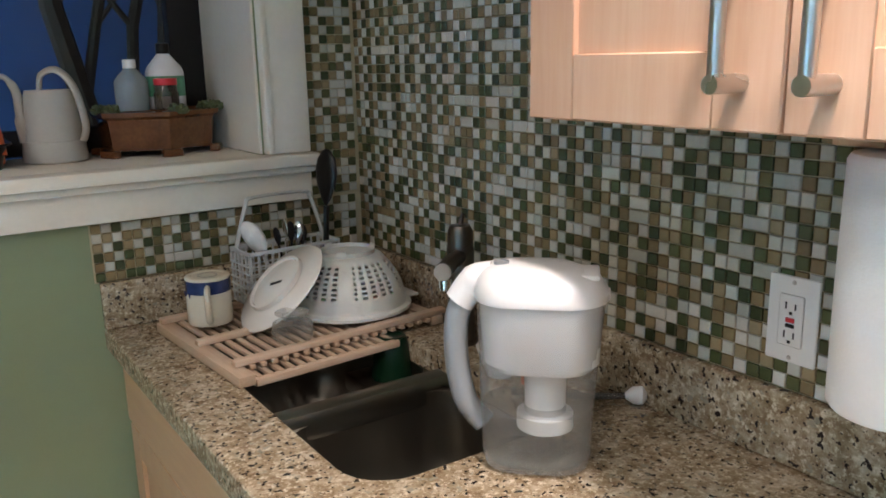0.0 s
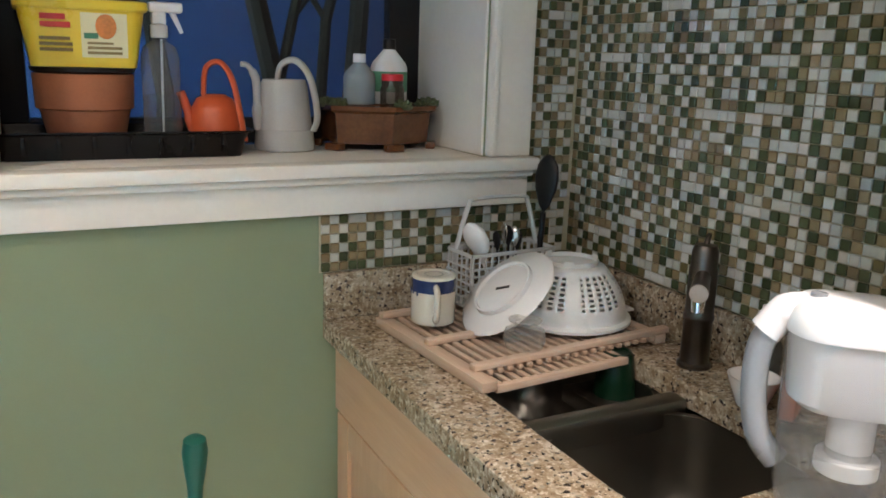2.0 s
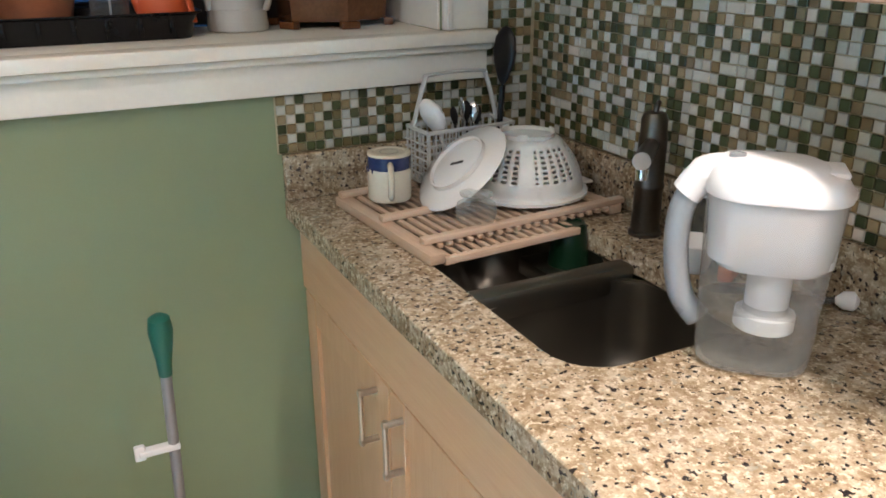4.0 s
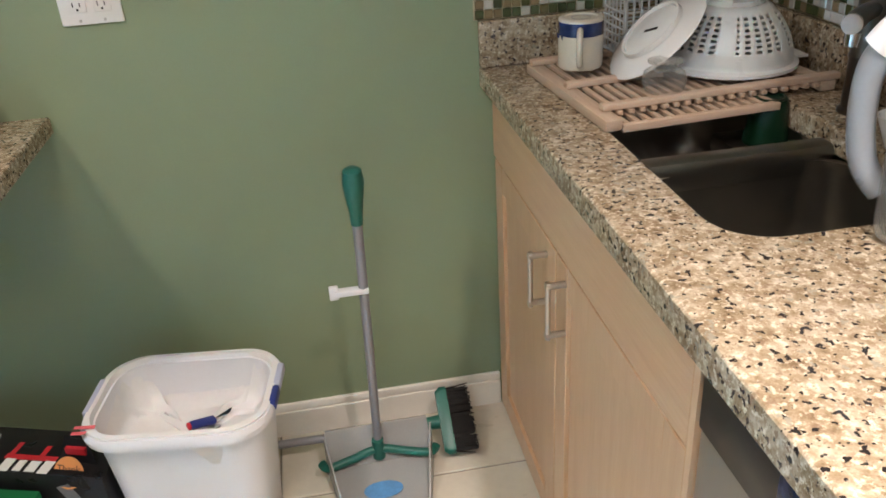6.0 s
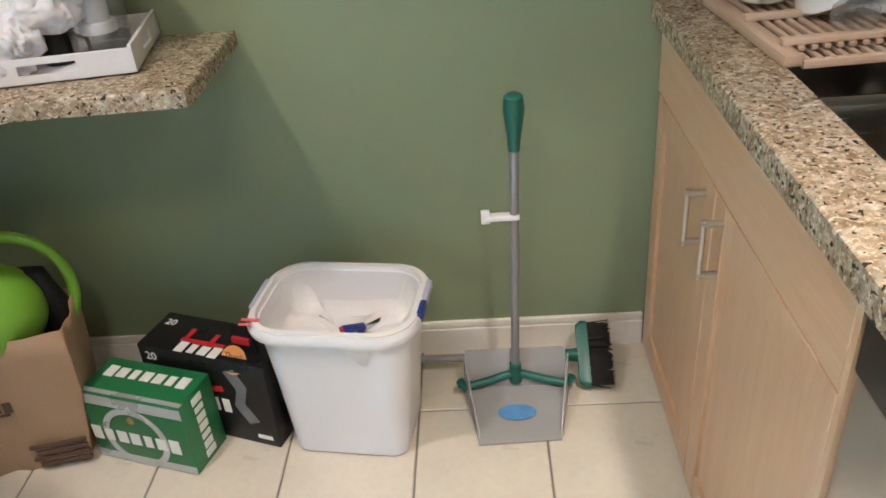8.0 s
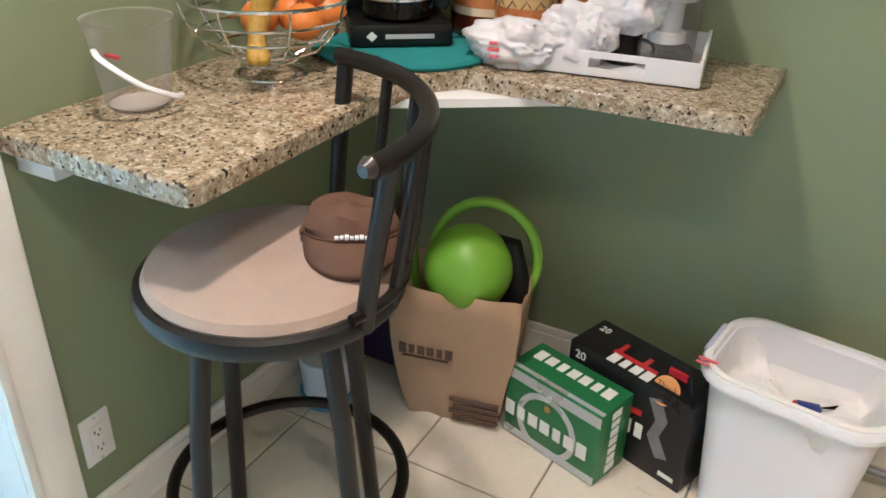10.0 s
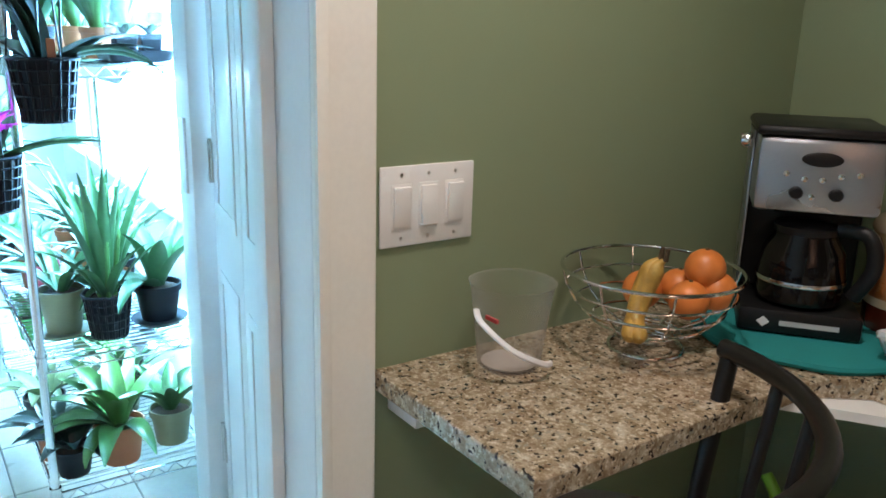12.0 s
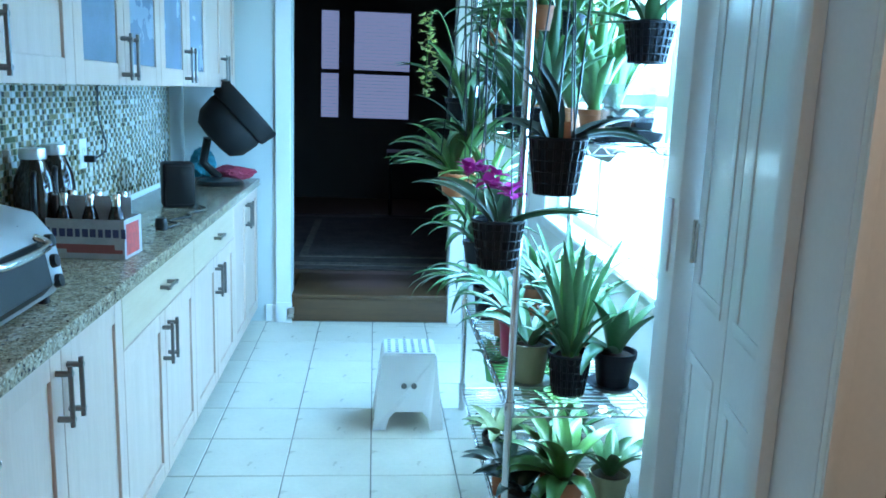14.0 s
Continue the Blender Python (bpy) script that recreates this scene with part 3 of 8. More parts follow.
# mug upside down
CREAM = plain("glazed_cream", (0.66, 0.62, 0.52), 0.18, vary=0.06, scale=14, grain=200, relief=0.02)
NAVY = plain("navy_glaze", (0.02, 0.035, 0.12), 0.15, vary=0.25, scale=40, relief=0)
WHITE_C = plain("white_glaze", (0.76, 0.75, 0.73), 0.16, vary=0.03, scale=9, relief=0.02)
mug = thing("mug", "cream mug with a dark blue band upside down on the rack", "mug", (0.785, 1.936, 0.9425), -20)
part("body", lathe([(0.042, 0), (0.0435, 0.004), (0.0435, 0.064)], 40, cap1=False), CREAM, mug)
part("band", lathe([(0.0437, 0.064), (0.0437, 0.0895)], 40, cap0=False, cap1=False), NAVY, mug, "dark blue glazed band")
part("foot", lathe([(0.0435, 0.0895), (0.0425, 0.094), (0.040, 0.0955), (0.033, 0.0955), (0.031, 0.0935), (0.001, 0.093)], 40, cap0=False), CREAM, mug)
ring = part("stamp", lathe([(0.019, 0.0937), (0.019, 0.0942), (0.017, 0.0942), (0.017, 0.0937)], 28, cap0=False, cap1=False), plain("grey_print", (0.2, 0.2, 0.2), 0.5), mug, "grey printed maker ring")
part("handle", tube(curve_pts([(0.0, -0.041, 0.076), (0.0, -0.062, 0.074), (0.0, -0.071, 0.05), (0.0, -0.062, 0.022), (0.0, -0.041, 0.016)], 7), 0.0062, 10, flat=1.4), CREAM, mug)
for k in range(5):
    a = radians(150 + k * 17)
    part("drip", lathe([(0.0008, 0.0585 - 0.002 * (k % 3)), (0.0022, 0.060), (0.0024, 0.066)], 8, 0.0432 * math.cos(a), 0.0432 * math.sin(a)), NAVY, mug)

# leaning plate
plate = thing("plate", "white side plate leaning upside down against the colander", "plate")
pm = Matrix.Translation((0.892, 1.852, 1.020)) @ Matrix.Scale(1.06, 4) @ Vector((-0.66, 0.02, 0.72)).to_track_quat("Z", "Y").to_matrix().to_4x4()
part("dish", xform(lathe([(0.001, 0.0), (0.055, 0.0), (0.060, -0.004), (0.098, -0.012), (0.1, -0.0145), (0.097, -0.016), (0.058, -0.0085), (0.001, -0.007)], 56), pm), WHITE_C, plate)
part("foot_ring", xform(lathe([(0.062, -0.003), (0.060, 0.005), (0.056, 0.005), (0.055, -0.0)], 48, cap0=False, cap1=False), pm), WHITE_C, plate)
part("stamp", xform(boxes([(-0.016, -0.003, 0.0002, 0.016, 0.003, 0.0008)]), pm @ pose(0, 0, 0, 0, 0, 30)), BLACK, plate, "small dark unreadable maker stamp")

# colander with real slots
col = thing("colander", "white plastic colander upside down on the rack", "colander", (1.056, 1.862, 0.942))
prof = [(0.128, 0.0), (0.128, 0.006), (0.119, 0.010)] + [(0.117 - 0.047 * (f ** 2.0), 0.010 + 0.098 * f) for f in [i / 22 for i in range(1, 23)]] + [(0.062, 0.1125), (0.02, 0.113)]
bm = lathe(prof, 132)
bm.faces.ensure_lookup_table()
kill = []
for f in bm.faces:
    c = f.calc_center_median()
    if 0.040 < c.z < 0.098:
        k = int((math.atan2(c.y, c.x) % (2 * math.pi)) / (2 * math.pi) * 132)
        row = [i for i in range(3, 25) if prof[i][1] <= c.z < prof[i + 1][1]]
        if row and row[0] % 2 == 1 and k % 4 not in (0, 1) and (k // 22) * 22 + 2 < k < (k // 22) * 22 + 20:
            kill.append(f)
bmesh.ops.delete(bm, geom=kill, context="FACES")
WHITE_COL = plain("white_colander_plastic", (0.70, 0.72, 0.71), 0.3, vary=0.04, scale=9, subsurface=0.05)
cb = part("bowl", bm, WHITE_COL, col)
sm = cb.modifiers.new("thickness", "SOLIDIFY")
sm.thickness, sm.offset = 0.0022, -1
part("foot", lathe([(0.056, 0.113), (0.056, 0.121), (0.053, 0.121), (0.053, 0.113)], 48, cap0=False, cap1=False), WHITE_COL, col)
for a in (20, 140, 260):
    part("foot_tab", xform(box(-0.010, 0.0525, 0.112, 0.010, 0.0568, 0.126, 0.0015), pose(0, 0, 0, 0, 0, a)), WHITE_COL, col)
for x0, x1 in ((-0.155, -0.126), (0.126, 0.152)):
    part("handle", box(x0, -0.03, 0.0, x1, 0.03, 0.006, 0.002), WHITE_COL, col)

# upturned glass
GLASS = clear_plastic("clear_glass", (0.94, 0.96, 0.95), 0.93, 0.03, 0.5)
gl = thing("drinking_glass", "small clear glass upside down on the rack", "glass", (0.872, 1.737, 0.942))
part("bowl", lathe([(0.034, 0.0), (0.039, 0.016), (0.036, 0.032), (0.018, 0.044), (0.016, 0.046)], 32, cap0=False, cap1=False), GLASS, gl)
part("foot", lathe([(0.016, 0.046), (0.030, 0.049), (0.031, 0.052), (0.001, 0.053)], 32, cap0=False), GLASS, gl)

# cutlery basket
GREY_PL = plain("pale_grey_plastic", (0.50, 0.52, 0.52), 0.4, vary=0.05)
ba = thing("cutlery_basket", "pale grey plastic lattice cutlery basket with a loop handle", "basket", (0.985, 2.012, 0.942), 4)
bx, by, bz = 0.108, 0.048, 0.118
part("rim", boxes([(-bx, -by, bz - 0.008, bx, -by + 0.005, bz), (-bx, by - 0.005, bz - 0.008, bx, by, bz), (-bx, -by, bz - 0.008, -bx + 0.005, by, bz), (bx - 0.005, -by, bz - 0.008, bx, by, bz)], 0.001), GREY_PL, ba)
part("base", box(-bx, -by, 0, bx, by, 0.006, 0.002), GREY_PL, ba)
for k in range(14):
    x = -bx + 0.003 + k * (2 * bx - 0.009) / 13
    for y in (-by, by - 0.003):
        part("bar", box(x, y, 0.006, x + 0.003, y + 0.003, bz - 0.008), GREY_PL, ba)
for k in range(6):
    y = -by + 0.003 + k * (2 * by - 0.009) / 5
    for x in (-bx, bx - 0.003):
        part("bar", box(x, y, 0.006, x + 0.003, y + 0.003, bz - 0.008), GREY_PL, ba)
for z in (0.022, 0.038, 0.054, 0.070, 0.086):
    part("hoop", boxes([(-bx - 0.001, -by - 0.001, z, bx + 0.001, -by + 0.0025, z + 0.003), (-bx - 0.001, by - 0.0025, z, bx + 0.001, by + 0.001, z + 0.003), (-bx - 0.001, -by, z, -bx + 0.0025, by, z + 0.003), (bx - 0.0025, -by, z, bx + 0.001, by, z + 0.003)]), GREY_PL, ba)
part("handle", tube(curve_pts([(-bx + 0.004, 0.02, bz), (-bx + 0.03, 0.02, bz + 0.085), (-bx + 0.05, 0.02, bz + 0.102), (bx - 0.05, 0.02, bz + 0.102), (bx - 0.03, 0.02, bz + 0.085), (bx - 0.004, 0.02, bz)], 6), 0.0075, 8, flat=0.5), GREY_PL, ba)


def utensil(name, label, material, base, top, head, hr, flat=0.3, stem=0.004):
    u = thing(name, label, "utensil", base)
    d = Vector(top) - Vector(base)
    q = d.to_track_quat("Z", "Y").to_matrix().to_4x4()
    n = d.length
    part("stem", xform(tube([(0, 0, 0), (0, 0, n - head)], stem, 8), q), material, u)
    bm = lathe([(0.002, 0.0), (hr * 0.45, head * 0.12), (hr * 0.9, head * 0.4), (hr, head * 0.6), (hr * 0.85, head * 0.82), (hr * 0.4, head * 0.97), (0.002, head)], 20, squash=flat)
    part("head", xform(bm, q @ pose(0, 0, n - head)), material, u)
    return u


utensil("serving_spoon", "black nylon serving spoon standing in the cutlery basket", BLACK, (1.075, 2.01, 0.955), (1.098, 2.02, 1.252), 0.125, 0.030, 0.3, 0.0065)
utensil("white_ladle", "white plastic ladle hanging over the basket edge", WHITE_PL, (0.96, 2.0, 0.965), (0.888, 1.978, 1.122), 0.090, 0.034, 0.45)
for k, (dx, dz) in enumerate(((-0.03, 0.10), (-0.005, 0.115), (0.012, 0.105), (0.035, 0.10), (0.05, 0.09))):
    utensil("cutlery", "steel cutlery standing in the grey basket", CHROME if k % 2 else BLACK_SOFT, (0.99 + dx * 0.5, 2.0, 0.985), (0.985 + dx, 1.99 + 0.01 * k, 1.0 + dz), 0.045, 0.010 + 0.002 * (k % 2), 0.35, 0.003)

# faucet
DARK_METAL = plain("dark_bronze", (0.12, 0.105, 0.09), 0.35, 1.0, vary=0.15)
fa = thing("faucet", "dark bronze tap with a pull-out head beside the sink", "faucet", (1.160, 1.606, 0.91))
part("body", lathe([(0.031, 0), (0.031, 0.006), (0.0265, 0.010), (0.0255, 0.088), (0.0275, 0.092), (0.0275, 0.098), (0.0255, 0.102), (0.0255, 0.185), (0.024, 0.19), (0.0235, 0.218), (0.019, 0.228), (0.004, 0.230)], 28), DARK_METAL, fa)
sp = part("spout", tube([(-0.008, -0.008, 0.172), (-0.06, -0.056, 0.178), (-0.108, -0.100, 0.177)], [0.014, 0.0145, 0.0160], 20), DARK_METAL, fa)
part("nozzle", tube([(-0.108, -0.100, 0.177), (-0.112, -0.1037, 0.177)], 0.0150, 20), plain("pale_nozzle_face", (0.42, 0.38, 0.33), 0.45, vary=0.1), sp, "bright round nozzle face")
part("tip", tube([(-0.095, -0.088, 0.160), (-0.097, -0.090, 0.140)], [0.012, 0.010], 14), CHROME, fa, "chrome tip under the nozzle")
part("lever", tube([(0.0, 0, 0.222), (0.004, 0.002, 0.238), (0.012, 0.006, 0.245)], [0.006, 0.005, 0.004], 10), DARK_METAL, fa)

GREEN_CUP = plain("dark_green_plastic", (0.004, 0.022, 0.010), 0.3, vary=0.12, spec=0.3)
gc = thing("tumbler", "dark green plastic tumbler upside down on the sink divider", "tumbler", (1.058, 1.700, 0.8355))
part("cup", lathe([(0.040, 0.0), (0.040, 0.004), (0.031, 0.078), (0.029, 0.082), (0.001, 0.082)], 32), GREEN_CUP, gc)
part("foot", lathe([(0.027, 0.082), (0.027, 0.085), (0.022, 0.085), (0.022, 0.082)], 28, cap0=False, cap1=False), GREEN_CUP, gc)

# filter jug
CLEAR = clear_plastic("clear_jug_plastic", (0.95, 0.96, 0.96), 0.90, 0.05, 0.45)
FROST = plain("frosted_white_plastic", (0.74, 0.75, 0.77), 0.2, vary=0.04, alpha=0.85)
JUG_GREY = plain("grey_rubber_grip", (0.24, 0.26, 0.28), 0.3, vary=0.06)
WATER = clear_plastic("water", (0.92, 0.95, 0.95), 0.94, 0.02)


def jug(name, label, at, turn, water=0.075):
    j = thing(name, label, "jug", at, turn)
    j.scale = (1.04, 1.04, 1.08)

    def ovals(rows, seg=7):
        return [rrect(hx, hy, min(hx, hy) * 0.82, z, cx, 0, seg) for hx, hy, cx, z in rows]
    part("body", bm_loft(bmesh.new(), ovals([(0.055, 0.045, 0, 0.0), (0.066, 0.052, 0, 0.004), (0.069, 0.054, 0, 0.02), (0.071, 0.055, 0, 0.08), (0.075, 0.057, 0.002, 0.15), (0.079, 0.059, 0.004, 0.212)]), True, False), CLEAR, j)
    part("water", bm_loft(bmesh.new(), ovals([(0.060, 0.046, 0, 0.007), (0.0665, 0.0515, 0, 0.02), (0.068, 0.0525, 0, water)]), True, True), WATER, j)
    part("reservoir", bm_loft(bmesh.new(), ovals([(0.062, 0.046, 0.006, 0.126), (0.072, 0.053, 0.005, 0.135), (0.0765, 0.0565, 0.004, 0.214)]), True, False), FROST, j, "white frosted reservoir")
    f = part("filter", bm_loft(bmesh.new(), [[(0.01 + r * math.cos(a), r * math.sin(a), z) for a in [2 * math.pi * i / 28 for i in range(28)]] for r, z in ((0.030, 0.052), (0.030, 0.056), (0.026, 0.06), (0.027, 0.127))]), FROST, j, "white filter cartridge")
    part("filter_ring", lathe([(0.036, 0.046), (0.036, 0.064), (0.033, 0.066)], 28, 0.01, 0), WHITE_PL, f)
    part("lid", bm_loft(bmesh.new(), ovals([(0.081, 0.061, 0.004, 0.212), (0.082, 0.062, 0.004, 0.221), (0.074, 0.055, 0.001, 0.237), (0.055, 0.042, -0.008, 0.248), (0.03, 0.024, -0.012, 0.251)]), True, True), WHITE_PL, j)
    part("lid_flap", boxes([(0.025, -0.028, 0.238, 0.075, 0.028, 0.2445)], 0.003), WHITE_PL, j)
    part("lid_button", lathe([(0.010, 0.246), (0.0095, 0.2535), (0.001, 0.254)], 20, -0.045, 0), JUG_GREY, j, "small grey button")
    part("spout", bm_loft(bmesh.new(), [[(0.07, -0.02, 0.195), (0.07, 0.02, 0.195), (0.07, 0.02, 0.222), (0.07, -0.02, 0.222)], [(0.088, -0.008, 0.212), (0.088, 0.008, 0.212), (0.088, 0.008, 0.221), (0.088, -0.008, 0.221)]]), WHITE_PL, j)
    hnd = part("handle", tube(curve_pts([(-0.062, 0, 0.226), (-0.082, 0, 0.218), (-0.101, 0, 0.185), (-0.103, 0, 0.13), (-0.092, 0, 0.075), (-0.068, 0, 0.045)], 8), [0.012] * 9 + [0.0125] * 32, 14, flat=1.25), JUG_GREY, j, "grey soft-grip handle")
    part("handle_cap", tube(curve_pts([(-0.055, 0, 0.232), (-0.080, 0, 0.226), (-0.098, 0, 0.202)], 6), [0.017] * 7 + [0.0155] * 6, 14, flat=1.25), WHITE_PL, hnd, "white top of the handle")
    return j


jug("filter_jug", "clear water filter jug with a white lid on the granite", (0.970, 1.168, 0.911), -44)

# soap pump, bowl, sponge, brush
so = thing("soap_dispenser", "clear soap bottle with a white pump beside the tap", "soap dispenser", (1.180, 1.470, 0.911))
part("bottle", lathe([(0.026, 0), (0.028, 0.004), (0.028, 0.085), (0.012, 0.105)], 24), clear_plastic("soap_bottle", (0.75, 0.80, 0.78), 0.6), so)
part("pump", lathe([(0.013, 0.105), (0.013, 0.118), (0.005, 0.12), (0.005, 0.14), (0.012, 0.142), (0.012, 0.150), (0.001, 0.151)], 16), WHITE_PL, so)
part("nozzle", tube([(0, 0, 0.146), (-0.02, -0.018, 0.146), (-0.027, -0.025, 0.140)], [0.006, 0.005, 0.004], 8), WHITE_PL, so)
bo = thing("small_bowl", "small white bowl on the granite behind the jug", "bowl", (1.115, 1.43, 0.911))
part("bowl", lathe([(0.022, 0), (0.024, 0.003), (0.040, 0.045), (0.042, 0.052), (0.039, 0.052), (0.022, 0.006), (0.001, 0.005)], 32), WHITE_C, bo)
sc = thing("scrub_sponge", "orange scrubbing sponge leaning in the small bowl", "sponge", (1.14, 1.375, 0.912), 30)
part("foam", xform(box(-0.03, -0.012, 0, 0.03, 0.012, 0.065, 0.006), pose(0, 0, 0, 0, 0, 0)), plain("orange_foam", (0.50, 0.11, 0.035), 0.9, vary=0.2, scale=60, grain=300, relief=0.6), sc)
br = thing("bottle_brush", "slim white brush lying on the granite by the upstand", "brush", (1.098, 1.282, 0.911))
part("handle", tube([(-0.03, 0.06, 0.012), (0.06, -0.03, 0.010), (0.098, -0.066, 0.014)], [0.006, 0.0055, 0.005], 10), clear_plastic("milky_plastic", (0.8, 0.82, 0.82), 0.3), br)
part("head", tube([(0.095, -0.064, 0.014), (0.103, -0.072, 0.0155), (0.113, -0.082, 0.016), (0.118, -0.087, 0.016)], [0.005, 0.014, 0.015, 0.006], 14), WHITE_PL, br)


# base cabinet under the sink, dishwasher
def bar_handle(parent, p0, p1, out, material=NICKEL, r=0.006, over=0.018):
    """A bar pull on two posts; out is the way off the door."""
    a, b, o = Vector(p0), Vector(p1), Vector(out)
    d = (b - a).normalized()
    h = part("handle", tube([a + o - d * over, b + o + d * over], r, 12), material, parent, "brushed nickel bar pull")
    for q in (a, b):
        part("post", tube([q, q + o + o.normalized() * r], r * 1.25, 12), material, h)
    return h


def shaker(name, parent, y0, y1, z0, z1, xf, material, out=-1, along="y", rail=0.062):
    """A framed door: stiles and rails round a set-back panel. xf is the front face."""
    t = 0.02

    def b(a0, c0, a1, c1, d0, d1):
        lo, hi = sorted((xf - out * d0, xf - out * d1))
        return (lo, a0, c0, hi, a1, c1) if along == "y" else (a0, lo, c0, a1, hi, c1)
    d = part(name, boxes([b(y0 + rail, z0 + rail, y1 - rail, z1 - rail, 0.009, t)]), material, parent)
    for r in (b(y0, z0, y0 + rail, z1, 0, t), b(y1 - rail, z0, y1, z1, 0, t)):
        part("stile", box(*r, 0.0015, 1), material, d)
    for r in (b(y0 + rail, z0, y1 - rail, z0 + rail, 0.0006, t), b(y0 + rail, z1 - rail, y1 - rail, z1, 0.0006, t)):
        part("rail", box(*r, 0.0015, 1), material, d)
    return d


sc_cab = thing("sink_cabinet", "maple base cabinet with two shaker doors under the sink", "cabinet", (0, 0, 0))
part("body", boxes([(0.668, 1.112, 0.02, XC - 0.002, YA - 0.016, 0.66), (0.666, 1.112, 0.66, 0.70, YA - 0.002, 0.866)]), MAPLE, sc_cab)
part("side_panel", box(0.645, 1.098, 0.0, XC - 0.002, 1.1115, 0.866), MAPLE, sc_cab)
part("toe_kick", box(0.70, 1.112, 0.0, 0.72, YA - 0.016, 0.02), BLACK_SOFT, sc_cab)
part("false_drawer", box(0.646, 1.114, 0.705, 0.666, YA - 0.004, 0.862, 0.002, 1), MAPLE_H, sc_cab)
d1 = shaker("door", sc_cab, 1.638, YA - 0.018, 0.012, 0.701, 0.646, MAPLE)
d2 = shaker("door", sc_cab, 1.114, 1.634, 0.012, 0.701, 0.646, MAPLE)
bar_handle(d1, (0.646, 1.692, 0.567), (0.646, 1.692, 0.668), (-0.032, 0, 0), r=0.005, over=0.008)
bar_handle(d2, (0.646, 1.579, 0.567), (0.646, 1.579, 0.668), (-0.032, 0, 0), r=0.005, over=0.008)

PANEL_BLACK = plain("glossy_black_panel", (0.004, 0.004, 0.004), 0.32, vary=0.1, relief=0)
dw = thing("dishwasher", "steel dishwasher with a black control strip under the counter", "dishwasher", (0, 0, 0))
part("door", box(0.650, 0.502, 0.10, 0.68, 1.094, 0.752, 0.004), STEEL_Y, dw)
cp = part("control_panel", box(0.646, 0.502, 0.756, 0.70, 1.094, 0.864, 0.004), PANEL_BLACK, dw, "black glossy control strip")
# display on the strip; its blue reflection is put into the colour
part("display", box(0.6440, 0.90, 0.776, 0.6457, 0.935, 0.835, 0.001), plain("display_blue_reflection", (0.008, 0.018, 0.05), 0.2, vary=0.05), cp)
TXT_GREY = plain("grey_lettering", (0.45, 0.46, 0.48), 0.5, vary=0.02, relief=0)
for k in range(4):
    y = 0.865 - k * 0.045
    part("button", box(0.6442, y - 0.014, 0.785, 0.6457, y, 0.797, 0.0008), plain("blue_button", (0.06, 0.10, 0.22), 0.4, vary=0.05), cp, "small blue button")
    part("button", box(0.6442, y - 0.014, 0.812, 0.6457, y, 0.824, 0.0008), plain("blue_button", (0.06, 0.10, 0.22), 0.4, vary=0.05), cp, "small blue button")
words("Cycles", 0.016, Matrix.Translation((0.6446, 0.83, 0.845)) @ Euler((radians(90), 0, radians(-90))).to_matrix().to_4x4(), TXT_GREY, cp)
part("base", box(0.70, 0.502, 0.0, 0.72, 1.094, 0.10), BLACK_SOFT, dw)
part("tub", box(0.701, 0.502, 0.10, XC - 0.01, 1.094, 0.864), BLACK_SOFT, dw)
ec_cab = thing("end_cabinet", "maple base cabinet beyond the dishwasher", "cabinet")
part("body", box(0.668, -0.3, 0.02, XC - 0.002, 0.498, 0.866), MAPLE, ec_cab)
shaker("door", ec_cab, -0.296, 0.496, 0.02, 0.862, 0.646, MAPLE)

# upper cabinets on the tiled wall
PEACH = wood_mat("maple_upper", (0.58, 0.36, 0.25), (0.65, 0.43, 0.31), 2, 0.22)
for k, (y0, y1) in enumerate(((0.49, 1.14), (-0.164, 0.486))):
    uc = thing("wall_cabinet", "pale maple wall cabinet with two doors and bar pulls", "cabinet", (0, 0, 0), group="wall cabinets over the sink counter")
    part("body", box(0.952, y0, 1.375, XC - 0.004, y1, 2.12, 0.001, 1), PEACH, uc)
    part("bottom", box(0.952, y0, 1.367, XC - 0.004, y1, 1.3745), PEACH, uc)
    ym = (y0 + y1) / 2
    a = shaker("door", uc, y0 + 0.001, ym - 0.0015, 1.370, 2.115, 0.930, PEACH, rail=0.07)
    b = shaker("door", uc, ym + 0.0015, y1 - 0.001, 1.370, 2.115, 0.930, PEACH, rail=0.07)
    bar_handle(a, (0.930, ym - 0.042, 1.412), (0.930, ym - 0.042, 1.54), (-0.036, 0, 0), r=0.0068, over=0.002)
    bar_handle(b, (0.930, ym + 0.042, 1.412), (0.930, ym + 0.042, 1.54), (-0.036, 0, 0), r=0.0068, over=0.002)

PAPER = plain("paper_towel", (0.80, 0.80, 0.80), 0.95, vary=0.03, scale=25, grain=260, relief=0.5)
pt = thing("paper_towel_roll", "white paper towel roll hanging under the wall cabinet", "paper towel", (1.125, 0.790, 1.076))
part("roll", lathe([(0.022, 0.001), (0.061, 0.0), (0.065, 0.006), (0.066, 0.13), (0.065, 0.258), (0.061, 0.264), (0.022, 0.263)], 44, cap0=False, cap1=False), PAPER, pt)
part("core", lathe([(0.021, 0.002), (0.021, 0.262)], 24), plain("brown_card", (0.30, 0.20, 0.12), 0.9), pt, "brown card core")
part("bracket", boxes([(-0.018, 0.028, 0.268, 0.018, 0.082, 0.29), (-0.012, -0.012, 0.262, 0.012, 0.03, 0.29)], 0.002), MAPLE, pt, "wooden bracket")

WHITE_PLATE = plain("white_device_plastic", (0.76, 0.75, 0.73), 0.3, vary=0.02)


